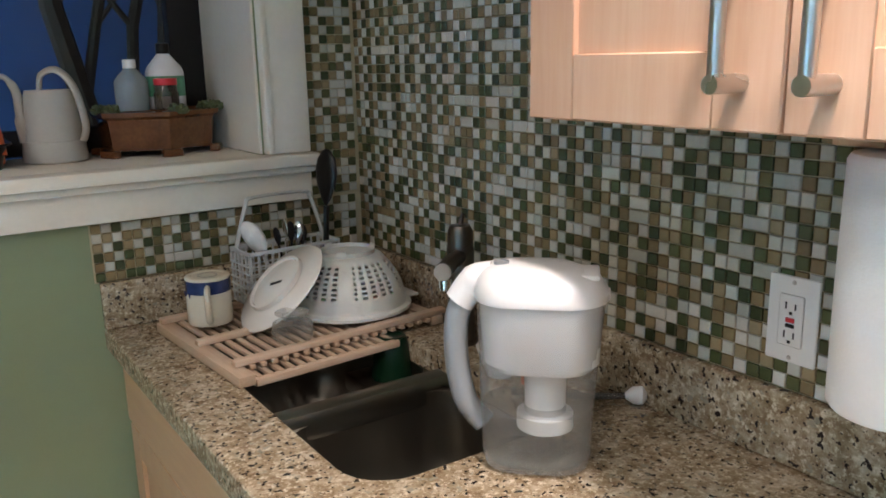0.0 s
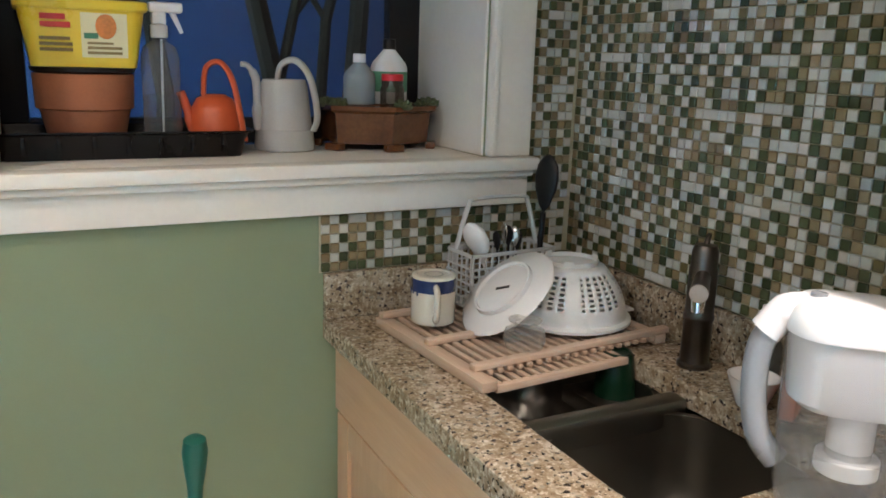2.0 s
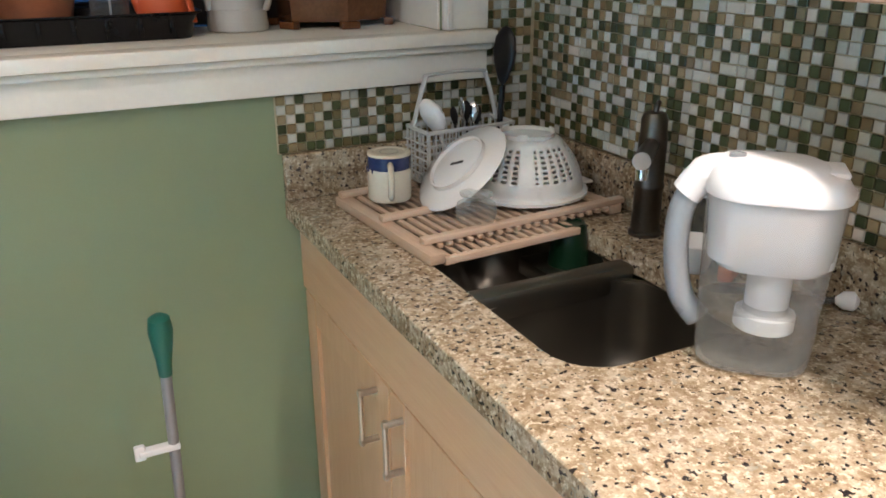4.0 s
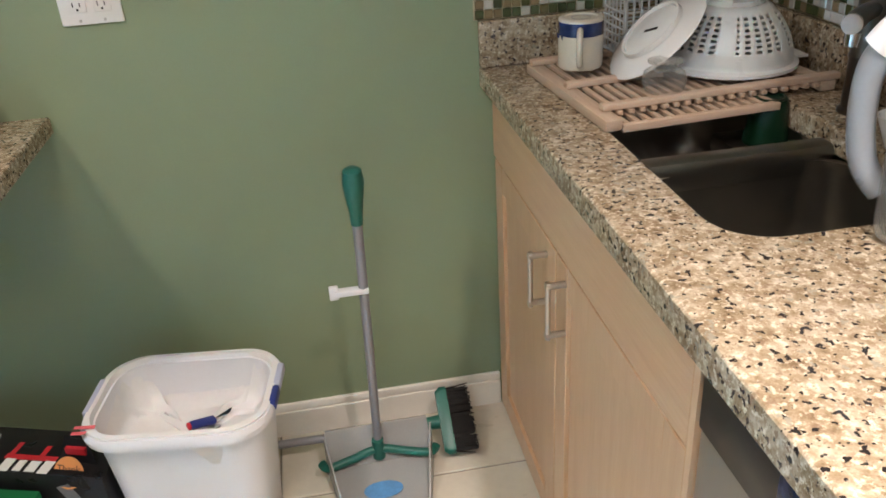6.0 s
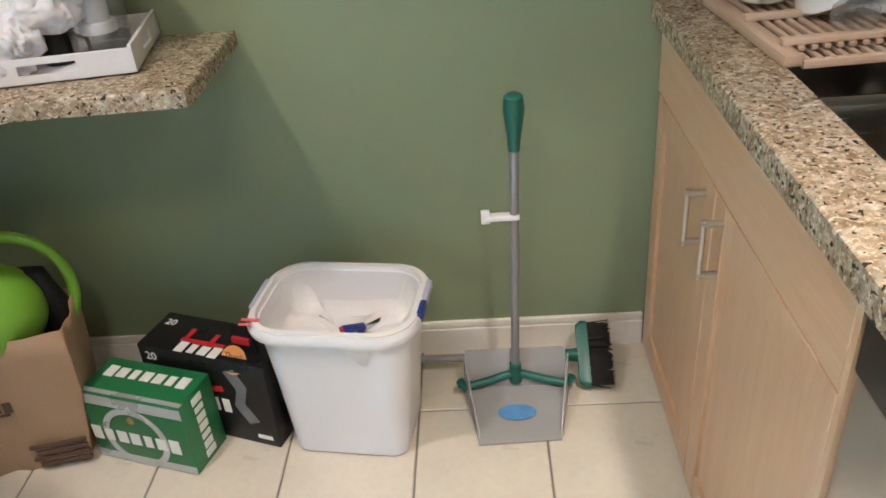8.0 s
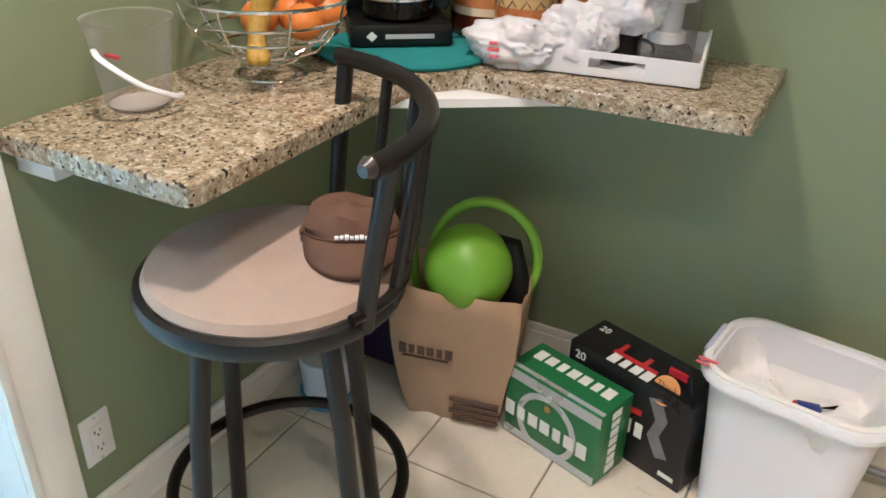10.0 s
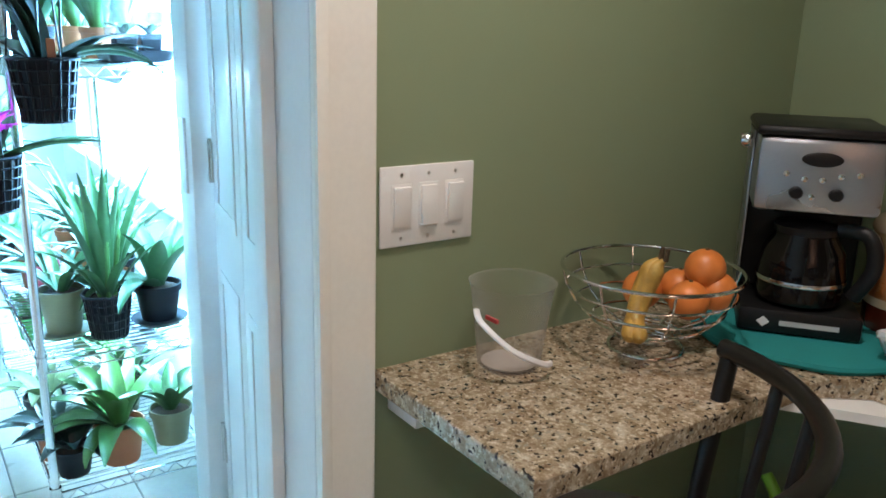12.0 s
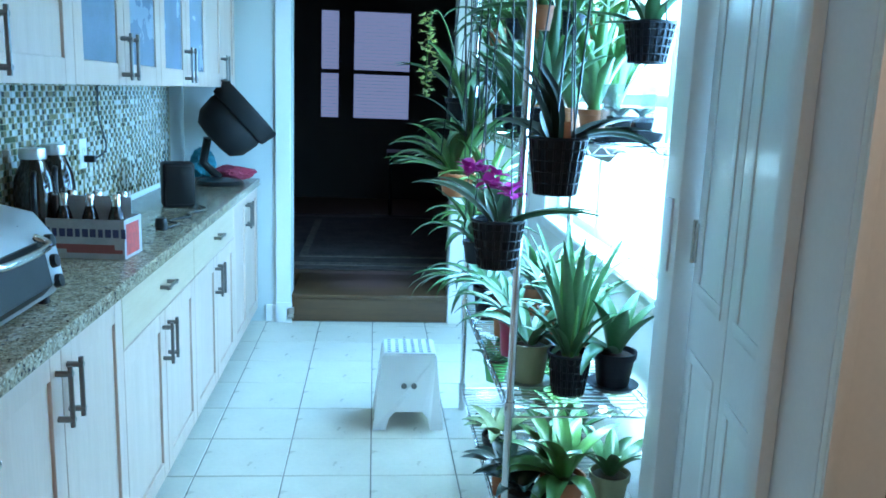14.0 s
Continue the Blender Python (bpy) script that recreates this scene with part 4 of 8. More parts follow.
def outlet(name, label, m, gangs=1, w=0.07, h=0.115):
    """A wall plate in the local x-z plane, facing -y."""
    o = tagged(new(name), label, "outlet", "", "thing")
    o.matrix_basis = m
    W2 = w + (gangs - 1) * 0.046
    part("plate", box(-W2 / 2, -0.006, -h / 2, W2 / 2, 0, h / 2, 0.003), WHITE_PLATE, o)
    for g in range(gangs):
        cx = (g - (gangs - 1) / 2) * 0.046
        s = part("socket", box(cx - 0.017, -0.009, -0.034, cx + 0.017, -0.006, 0.034, 0.002), WHITE_PLATE, o)
        for dz in (-0.019, 0.019):
            for r in ((cx - 0.008, -0.0096, dz - 0.004, cx - 0.006, -0.0088, dz + 0.005), (cx + 0.005, -0.0096, dz - 0.004, cx + 0.007, -0.0088, dz + 0.004), (cx - 0.002, -0.0096, dz - 0.011, cx + 0.002, -0.0088, dz - 0.007)):
                part("slot", box(*r), BLACK, s, "dark socket slot")
        for dz in (-0.05, 0.05):
            part("screw", xform(lathe([(0.003, 0), (0.0025, 0.0012), (0.001, 0.0013)], 10), pose(cx, -0.006, dz, 90)), NICKEL, o)
    return o


outlet("wall_outlet", "white double electrical outlet on the green wall", pose(-0.139, YA - 0.0005, 1.131), 2)
g = outlet("safety_outlet", "white safety outlet on the mosaic wall", pose(XC - 0.0045, 0.972, 1.105, 0, 0, 90) @ Matrix.Rotation(math.pi, 4, "Z"), 1)
part("reset_button", box(-0.006, -0.0105, -0.002, 0.006, -0.0088, 0.004, 0.0005), plain("red_button", (0.5, 0.02, 0.03), 0.4), g, "red reset button")
part("test_button", box(-0.006, -0.0105, -0.009, 0.006, -0.0088, -0.004, 0.0005), BLACK, g, "black test button")

# things on the window sill
SZ = 1.2405
BT = plain("black_tray_plastic", (0.006, 0.006, 0.0065), 0.25, vary=0.2, spec=0.25)
tr = thing("seed_tray", "glossy black plastic plant tray on the window sill", "tray", (0.265, 2.325, SZ))
bm = bm_loft(bmesh.new(), [rrect(0.225, 0.10, 0.03, 0.0), rrect(0.238, 0.112, 0.03, 0.05), rrect(0.246, 0.120, 0.03, 0.053), rrect(0.246, 0.120, 0.03, 0.050), rrect(0.236, 0.110, 0.03, 0.046), rrect(0.222, 0.097, 0.03, 0.006)], True, True)
part("tray", bm, BT, tr)
part("rib", boxes([(-0.18 + 0.06 * k, -0.1115, 0.008, -0.172 + 0.06 * k, -0.103, 0.044) for k in range(7)], 0.001), BT, tr)
TERRA = plain("terracotta", (0.36, 0.13, 0.06), 0.85, vary=0.14, scale=14, grain=200, relief=0.25)


def flower_pot(name, label, at, r, h, material, rim=0.28, group=""):
    p = thing(name, label, "plant pot", at, 0, group)
    z1 = h * (1 - rim)
    part("wall", lathe([(r * 0.70, 0), (r * 0.72, 0.003), (r * 0.90, z1)], 32, cap1=False), material, p)
    part("rim", lathe([(r * 0.90, z1), (r * 0.97, z1 + 0.002), (r, h - 0.003), (r * 0.985, h), (r * 0.90, h), (r * 0.86, z1)], 32, cap0=False, cap1=False), material, p)
    part("soil", lathe([(r * 0.87, h * 0.86), (r * 0.5, h * 0.9), (0.001, h * 0.9)], 20), plain("potting_bark", (0.05, 0.035, 0.025), 0.95, vary=0.5, scale=90, grain=400, relief=0.8), p, "dark potting bark")
    return p


flower_pot("terracotta_pot", "plain terracotta pot stacked under a yellow tub", (0.205, 2.325, SZ + 0.007), 0.092, 0.150, TERRA, 0.45)
YEL = plain("yellow_tub_plastic", (0.80, 0.60, 0.05), 0.3, vary=0.04)
ye = thing("yellow_tub", "yellow plastic food tub with printed label on the pot", "tub", (0.205, 2.325, SZ + 0.158))
part("sides", bm_loft(bmesh.new(), [rrect(0.092, 0.075, 0.02, 0.012), rrect(0.108, 0.09, 0.024, 0.115)], True, True), YEL, ye)
part("rim", bm_loft(bmesh.new(), [rrect(0.112, 0.094, 0.026, 0.115), rrect(0.115, 0.097, 0.026, 0.119), rrect(0.115, 0.097, 0.026, 0.132), rrect(0.110, 0.092, 0.026, 0.134)], True, True), YEL, ye)
part("saucer", lathe([(0.088, 0.0), (0.094, 0.004), (0.096, 0.011), (0.001, 0.011)], 32), BLACK, ye, "black saucer under the tub")
part("dark_lid", bm_loft(bmesh.new(), [rrect(0.10, 0.085, 0.024, 0.1345), rrect(0.088, 0.075, 0.022, 0.165)], True, True), BLACK_SOFT, ye, "black tray stacked on top")
lab = plain("label_cream", (0.74, 0.70, 0.45), 0.5, vary=0.04)
redp, brown = plain("label_red", (0.55, 0.04, 0.03), 0.5, vary=0.05), plain("label_brown", (0.22, 0.16, 0.05), 0.5, vary=0.05)


def on_front(x0, z0, x1, z1, d=0.0):
    """A flat printed patch on the sloping front of the tub."""
    f0, f1 = -0.0755 - 0.0146 * (z0 - 0.012) / 0.1 * 1.0 - d, -0.0755 - 0.0146 * (z1 - 0.012) / 0.1 - d
    return bm_loft(bmesh.new(), [[(x0, f0 - 0.0008, z0), (x1, f0 - 0.0008, z0), (x1, f0 + 0.001, z0), (x0, f0 + 0.001, z0)], [(x0, f1 - 0.0008, z1), (x1, f1 - 0.0008, z1), (x1, f1 + 0.001, z1), (x0, f1 + 0.001, z1)]])


part("label_panel", on_front(-0.005, 0.03, 0.075, 0.11), lab, ye)
for k, (x0, z0, x1, z1, mt) in enumerate(((-0.072, 0.082, -0.022, 0.092, redp), (-0.072, 0.096, -0.03, 0.106, redp), (-0.075, 0.05, -0.02, 0.056, brown), (-0.075, 0.04, -0.02, 0.046, brown), (-0.075, 0.06, -0.024, 0.066, brown), (0.005, 0.036, 0.065, 0.041, brown), (0.005, 0.045, 0.065, 0.050, brown), (0.005, 0.054, 0.05, 0.058, brown))):
    part("print_bar", on_front(x0, z0, x1, z1, 0.001), mt, ye, "unreadable printed line")
part("mango_print", xform(lathe([(0.0, -0.0012), (0.018, -0.0008), (0.018, 0.0008), (0.0, 0.0012)], 24, squash=1.25), pose(0.038, -0.0885, 0.086, 98, 0, 0)), plain("print_orange", (0.62, 0.22, 0.06), 0.5, vary=0.3, scale=30), ye, "printed fruit")
part("leaf_print", on_front(0.0, 0.064, 0.024, 0.074, 0.001), plain("print_green", (0.05, 0.18, 0.10), 0.5), ye)

sb = thing("spray_bottle", "clear plastic spray bottle with a white trigger head", "spray bottle", (0.345, 2.30, SZ + 0.007))
part("bottle", lathe([(0.034, 0), (0.037, 0.004), (0.037, 0.185), (0.030, 0.205), (0.014, 0.215), (0.014, 0.225)], 28), clear_plastic("bottle_plastic", (0.86, 0.90, 0.94), 0.84, 0.06, 0.4), sb)
part("water", lathe([(0.033, 0.003), (0.0355, 0.008), (0.0355, 0.11), (0.001, 0.11)], 24), WATER, sb)
part("collar", lathe([(0.016, 0.222), (0.017, 0.226), (0.017, 0.245), (0.012, 0.249)], 20), WHITE_PL, sb)
part("head", boxes([(-0.014, -0.012, 0.246, 0.014, 0.012, 0.272), (-0.018, -0.012, 0.27, 0.046, 0.012, 0.290)], 0.005), WHITE_PL, sb)
part("trigger", tube([(0.026, 0, 0.272), (0.036, 0, 0.25), (0.044, 0, 0.232)], [0.006, 0.005, 0.004], 8), WHITE_PL, sb)
part("tube", tube([(0.0, 0, 0.01), (0.004, 0, 0.22)], 0.0025, 6), WHITE_PL, sb)

OR = plain("orange_plastic", (0.62, 0.105, 0.03), 0.45, vary=0.07)
oc = thing("orange_watering_can", "small orange plastic watering can with a hoop handle", "watering can", (0.448, 2.295, SZ + 0.007))
part("body", lathe([(0.052, 0), (0.054, 0.003), (0.054, 0.05), (0.048, 0.085), (0.036, 0.105), (0.020, 0.113), (0.001, 0.114)], 32), OR, oc)
part("spout", tube(curve_pts([(-0.045, 0.0, 0.045), (-0.058, 0.0, 0.09), (-0.068, 0.0, 0.118)], 6), [0.012] * 4 + [0.009] * 9, 10), OR, oc)
part("handle", tube(curve_pts([(-0.022, 0, 0.112), (-0.018, -0.01, 0.165), (0.008, -0.018, 0.178), (0.03, -0.03, 0.145), (0.042, -0.046, 0.07), (0.046, -0.06, 0.022)], 8), 0.0095, 10, flat=0.55), OR, oc)
GW = plain("pale_grey_plastic_can", (0.46, 0.45, 0.42), 0.45, vary=0.07)
wc = thing("grey_watering_can", "pale grey plastic watering can with a thin curved spout", "watering can", (0.603, 2.325, SZ))
part("body", lathe([(0.062, 0), (0.066, 0.004), (0.062, 0.045), (0.0605, 0.046), (0.050, 0.140), (0.046, 0.152), (0.043, 0.152), (0.045, 0.14), (0.05, 0.1), (0.001, 0.1)], 36), GW, wc)
part("spout", tube(curve_pts([(-0.055, -0.004, 0.045), (-0.060, -0.004, 0.10), (-0.062, -0.004, 0.150), (-0.078, -0.006, 0.178), (-0.094, -0.008, 0.182)], 6), [0.013] * 6 + [0.009] * 10 + [0.006] * 9, 10), GW, wc)
part("handle", tube(curve_pts([(-0.02, -0.02, 0.150), (-0.014, -0.03, 0.183), (0.014, -0.045, 0.192), (0.042, -0.055, 0.155), (0.056, -0.058, 0.08), (0.050, -0.050, 0.045)], 8), 0.0095, 10, flat=0.6), GW, wc)

GLZ = plain("brown_glaze", (0.13, 0.05, 0.018), 0.14, vary=0.35, scale=18, grain=120, relief=0.05)
pl = thing("bonsai_planter", "hexagonal brown glazed planter holding bottles", "planter", (0.825, 2.345, SZ))
hexr = lambda r, z: [(r * math.cos(radians(60 * i - 90)), 0.82 * r * math.sin(radians(60 * i - 90)), z) for i in range(6)]
part("body", bm_loft(bmesh.new(), [hexr(0.128, 0.014), hexr(0.134, 0.075), hexr(0.136, 0.082), hexr(0.148, 0.088), hexr(0.150, 0.098), hexr(0.132, 0.100), hexr(0.128, 0.088)], True, True), GLZ, pl, smooth=15)
for i in range(6):
    a = radians(60 * i - 90)
    part("foot", xform(boxes([(-0.022, -0.020, 0, 0.022, 0.002, 0.016)], 0.003), pose(0.128 * math.cos(a), 0.82 * 0.128 * math.sin(a), 0, 0, 0, 60 * i)), GLZ, pl)
def bottle(name, label, at, r, h, cap_r, cap_h, body, cap, band=None):
    b = thing(name, label, "bottle", at)
    part("body", lathe([(r * 0.94, 0), (r, 0.004), (r, h * 0.58), (r * 0.9, h * 0.66), (cap_r * 0.95, h * 0.86), (cap_r * 0.9, h * 0.9)], 26), body, b)
    part("cap", lathe([(cap_r, h * 0.87), (cap_r, h * 0.87 + cap_h), (cap_r * 0.8, h * 0.88 + cap_h)], 20), cap, b)
    if band:
        part("label", lathe([(r * 1.01, h * 0.2), (r * 1.01, h * 0.52)], 26, cap0=False, cap1=False), band, b, "printed paper label")
    return b
PZ = SZ + 0.101
bottle("clear_bottle", "frosted bottle with a white cap standing in the planter", (0.768, 2.30, PZ), 0.036, 0.105, 0.014, 0.018, clear_plastic("frosted_bottle", (0.66, 0.74, 0.78), 0.5, 0.2, 0.6), WHITE_PL)
bottle("white_bottle", "white bottle with a dark cap and green label", (0.850, 2.325, PZ), 0.042, 0.140, 0.015, 0.022, WHITE_PL, BLACK, plain("green_label", (0.10, 0.30, 0.18), 0.5, vary=0.3, scale=40))
bottle("red_capped_jar", "small jar with a red lid standing in the planter", (0.832, 2.262, PZ), 0.027, 0.062, 0.025, 0.014, clear_plastic("jar_glass", (0.6, 0.55, 0.5), 0.5), plain("red_lid", (0.55, 0.02, 0.03), 0.35))
SUCC = plain("succulent_green", (0.08, 0.11, 0.05), 0.6, vary=0.3, scale=30)
for k, (x, y) in enumerate(((0.705, 2.33), (0.935, 2.31), (0.962, 2.335), (0.725, 2.30), (0.848, 2.240))):
    s = thing("succulent", "small green succulent rosette in the planter", "succulent", (x, y, PZ - 0.008), group="succulents in the planter")
    bm = bmesh.new()
    for i in range(13):
        a, e = i * 2.4, 0.25 + 0.07 * i
        d = Vector((math.cos(a) * math.cos(e), math.sin(a) * math.cos(e), math.sin(e)))
        tube([d * 0.002, d * 0.013, d * 0.022, d * 0.027], [0.003, 0.0065, 0.0055, 0.001], 6, bm)
    part("leaves", bm, SUCC, s)

# ---- breakfast corner ----
BARZ0, BARZ = 0.866, 0.900
bar = slab("bar_counter", [(XB, 1.032), (-0.905, 1.032), (-0.892, 1.036), (-0.885, 1.050), (-0.885, 1.60), (-0.868, 1.66), (-0.82, 1.722), (-0.29, 1.752), (-0.277, 1.757), (-0.272, 1.770), (-0.272, YA), (XB, YA)], [], BARZ0, BARZ, GRANITE, "speckled granite breakfast bar fixed along two green walls", "worktop", 0.005)
brk = thing("bar_bracket", "white painted wooden batten under the bar end", "bracket", (0, 0, 0))
part("batten", box(XB, 1.06, BARZ0 - 0.045, XB + 0.09, 1.56, BARZ0 - 0.001, 0.003), TRIM_WHITE, brk)
part("corner_board", bm_loft(bmesh.new(), [[(-1.0, 1.52, z), (-0.62, 1.79, z), (-0.62, 2.1, z), (-1.0, 2.1, z)] for z in (BARZ0 - 0.018, BARZ0 - 0.001)]), TRIM_WHITE, brk)

outlet("low_outlet", "white electrical outlet low on the green wall", pose(XB + 0.0005, 1.085, 0.235, 0, 0, 90), 1)
sw = tagged(new("light_switch"), "white three-gang rocker light switch on the green wall", "light switch", "", "thing")
sw.matrix_basis = pose(XB + 0.0005, 1.131, 1.171, 0, 0, 90)
part("plate", box(-0.091, -0.006, -0.066, 0.091, 0, 0.066, 0.003), WHITE_PLATE, sw)
for k in range(3):
    cx = (k - 1) * 0.052
    part("frame", box(cx - 0.019, -0.0075, -0.037, cx + 0.019, -0.006, 0.037, 0.001), WHITE_PLATE, sw)
    part("rocker", xform(box(-0.0155, -0.004, -0.033, 0.0155, 0.004, 0.033, 0.002), pose(cx, -0.0085, 0, 4 if k != 1 else -4)), WHITE_PLATE, sw)
    for dz in (-0.052, 0.052):
        part("screw", xform(lathe([(0.003, 0), (0.0025, 0.0012), (0.001, 0.0013)], 10), pose(cx, -0.006, dz, 90)), NICKEL, sw)

# bar stool
IRON = plain("dark_bronze_iron", (0.008, 0.0068, 0.006), 0.36, 0.0, spec=0.35, vary=0.15, relief=0.1)
SUEDE = plain("beige_suede", (0.36, 0.26, 0.205), 0.95, vary=0.12, scale=9, grain=220, relief=0.35, sheen=0.35)
SX, SY, SZT = -0.885, 1.185, 0.70
st = thing("bar_stool", "dark metal swivel bar stool with a beige suede seat", "bar stool", (SX, SY, 0))
part("seat", lathe([(0.10, SZT - 0.01), (0.196, SZT - 0.006), (0.202, SZT + 0.006), (0.194, SZT + 0.020), (0.16, SZT + 0.031), (0.09, SZT + 0.036), (0.001, SZT + 0.037)], 56), SUEDE, st, "padded beige suede seat")
part("seat_ring", lathe([(0.200, SZT - 0.034), (0.214, SZT - 0.030), (0.219, SZT - 0.016), (0.214, SZT - 0.002), (0.203, SZT + 0.001), (0.199, SZT - 0.008)], 56, cap0=False, cap1=False), IRON, st)
part("swivel", lathe([(0.19, SZT - 0.034), (0.10, SZT - 0.040), (0.10, SZT - 0.055), (0.001, SZT - 0.055)], 32, cap0=False), IRON, st)
for a in (-15, 75, 165, 255):
    c, s = math.cos(radians(a)), math.sin(radians(a))
    lg = part("leg", tube([(0.135 * c, 0.135 * s, SZT - 0.045), (0.165 * c, 0.165 * s, 0.45), (0.205 * c, 0.205 * s, 0.012)], 0.0165, 14), IRON, st)
    part("foot_cap", tube([(0.205 * c, 0.205 * s, 0.0), (0.205 * c, 0.205 * s, 0.016)], 0.018, 14), BLACK, lg)
part("footrest", tube(arc(0, 0, 0.25, 0.212, 0, 360, 48)[:-1], 0.012, 12, closed=True), IRON, st)


def back_r(a):
    return 0.248 + 0.027 * ((a - 41) / 61) ** 2


part("top_rail", tube([(back_r(a) * math.cos(radians(a)), back_r(a) * math.sin(radians(a)), 0.966 + 0.011 * (a + 20) / 122) for a in range(-20, 103, 6)], 0.0155, 12), IRON, st)
# the glint at the rail's end, made as a lighter tip
part("rail_tip", tube([(0.271 * math.cos(radians(-20)), 0.271 * math.sin(radians(-20)), 0.966), (0.275 * math.cos(radians(-23)), 0.275 * math.sin(radians(-23)), 0.965)], [0.0158, 0.009], 12), plain("bronze_highlight", (0.03, 0.028, 0.026), 0.3), st, "rail end with its highlight put into a lighter colour")
for a in (-12, 8, 30, 53, 75, 97):
    c, s = math.cos(radians(a)), math.sin(radians(a))
    wide = a in (-12, 97)
    part("spindle", tube([(0.210 * c, 0.210 * s, SZT - 0.02), (0.228 * c, 0.228 * s, 0.78), (back_r(a) * c, back_r(a) * s, 0.964)], 0.0150 if wide else 0.0100, 10), IRON, st)
part("lower_rail", tube([(0.219 * math.cos(radians(a)), 0.219 * math.sin(radians(a)), SZT + 0.012) for a in range(-20, 106, 6)], 0.009, 10), IRON, st)

CAPB = plain("brown_cotton_twill", (0.115, 0.058, 0.036), 0.9, vary=0.14, scale=18, grain=500, relief=0.35)
cp_ = thing("baseball_cap", "brown cotton cap with white stitching on the stool seat", "cap", (SX + 0.092, SY + 0.098, SZT + 0.030), 32)
cp_.scale = (0.86, 0.86, 0.72)
bm = bmesh.new()
rings = []
for z, r, dy in ((0.0, 0.084, 0), (0.03, 0.088, 0), (0.062, 0.086, 0.0), (0.086, 0.074, 0.006), (0.092, 0.05, 0.012), (0.078, 0.014, 0.02)):
    rings.append([((r + 0.007 * math.sin(3 * a + z * 60)) * math.cos(a), dy + 1.1 * (r + 0.006 * math.sin(4 * a + z * 90)) * math.sin(a), z * (1 - 0.16 * math.sin(a) + 0.10 * math.sin(3 * a + 1))) for a in [2 * math.pi * i / 36 for i in range(36)]])
bm_loft(bm, rings, False, True)
part("crown", bm, CAPB, cp_)
bm = bmesh.new()
rows = []
for v in range(8):
    f = v / 7
    rows.append([((0.096 - 0.004 * f) * math.sin(u), -0.090 * math.cos(u) - 0.062 * f * math.cos(u) ** 0.6 - 0.006, 0.060 - 0.052 * f + 0.010 * math.sin(f * 3.1) * math.cos(u) - 0.014 * math.sin(u) ** 2 * (1 - f)) for u in [radians(-80 + 160 * i / 22) for i in range(23)]])
bm_loft(bm, rows, closed=False)
vz = part("visor", bm, CAPB, cp_)
md = vz.modifiers.new("thickness", "SOLIDIFY")
md.thickness = 0.004
part("seam", tube([(0.097 * math.sin(u), -0.0985 * math.cos(u), 0.0625 - 0.014 * math.sin(u) ** 2) for u in [radians(-70 + 140 * i / 16) for i in range(17)]], 0.002, 6), CAPB, cp_)
part("stitching", boxes([(-0.028 + 0.009 * k, -0.1015, 0.0665 + 0.001 * (k % 2), -0.021 + 0.009 * k, -0.092, 0.0715 + 0.0015 * (k % 3)) for k in range(8)], 0.0006), WHITE_PL, cp_, "white unreadable stitched lettering")
part("button", lathe([(0.008, 0.0), (0.006, 0.004), (0.001, 0.005)], 12, 0, 0.014), CAPB, cp_).location = (0, 0.004, 0.086)
part("strap", tube(arc(0, 0.0, 0.03, 0.092, 50, 190, 14, 0.105), 0.009, 8, flat=0.4), CAPB, cp_)

# paper bag with green gym ball and ring
KRAFT = plain("brown_kraft_paper", (0.36, 0.235, 0.145), 0.85, vary=0.10, scale=7, grain=120, relief=0.25)
PRINT = plain("dark_print", (0.09, 0.055, 0.04), 0.8, vary=0.1)
kb = thing("paper_bag", "brown kraft paper shopping bag standing open on the tiles", "paper bag", (-0.850, 1.812, 0.0), 13)
bm = bmesh.new()
rings = []
for z, hx, hy in ((0.0, 0.112, 0.075), (0.06, 0.126, 0.085), (0.14, 0.142, 0.089), (0.22, 0.153, 0.092), (0.32, 0.158, 0.096), (0.382, 0.162, 0.10)):
    ring = []
    for i in range(48):
        a = 2 * math.pi * (i + 0.5) / 48
        k = max(abs(math.cos(a)), abs(math.sin(a)))
        x, y = hx * math.cos(a) / k, hy * math.sin(a) / k
        w = 0.0045 * math.sin(7 * a + 23 * z) + 0.003 * math.sin(13 * a - 41 * z)
        ring.append((x + w * (0.4 + z), y - w - (0.016 * abs(y) / hy * math.cos(a) ** 2 if abs(x) > hx * 0.98 else 0), z + (0.006 * math.sin(5 * a) if z > 0.36 else 0)))
    rings.append(ring)
bm_loft(bm, rings, True, False)
kbody = part("body", bm, KRAFT, kb, smooth=25)
sd = kbody.modifiers.new("thickness", "SOLIDIFY")
sd.thickness = 0.0015
part("handle", tube(curve_pts([(-0.135, -0.05, 0.33), (-0.145, -0.06, 0.39), (-0.12, -0.07, 0.41), (-0.105, -0.075, 0.345)], 6), 0.007, 8, flat=0.4), KRAFT, kb)
fm = Matrix.Translation((-0.062, -0.0985, 0.21)) @ Euler((radians(90), 0, 0)).to_matrix().to_4x4()
mark(6, 0.034, fm, PRINT, kb, 0.0012)
part("print_line", box(-0.12, -0.0995, 0.187, -0.005, -0.094, 0.190), PRINT, kb, "thin printed rule")
for k in range(4):
    part("print_bar", box(0.0 + 0.01 * (k % 2), -0.0965, 0.075 - 0.018 * k, 0.125, -0.090, 0.083 - 0.018 * k), PRINT, kb, "unreadable printed line")
LIME = plain("lime_rubber", (0.16, 0.38, 0.035), 0.42, vary=0.07)
gb = thing("exercise_ball", "lime green exercise ball resting in the paper bag", "ball", (-0.838, 1.812, 0.402))
part("ball", lathe([(0.107 * math.sin(math.pi * i / 24), -0.107 * math.cos(math.pi * i / 24)) for i in range(1, 24)], 44), LIME, gb)
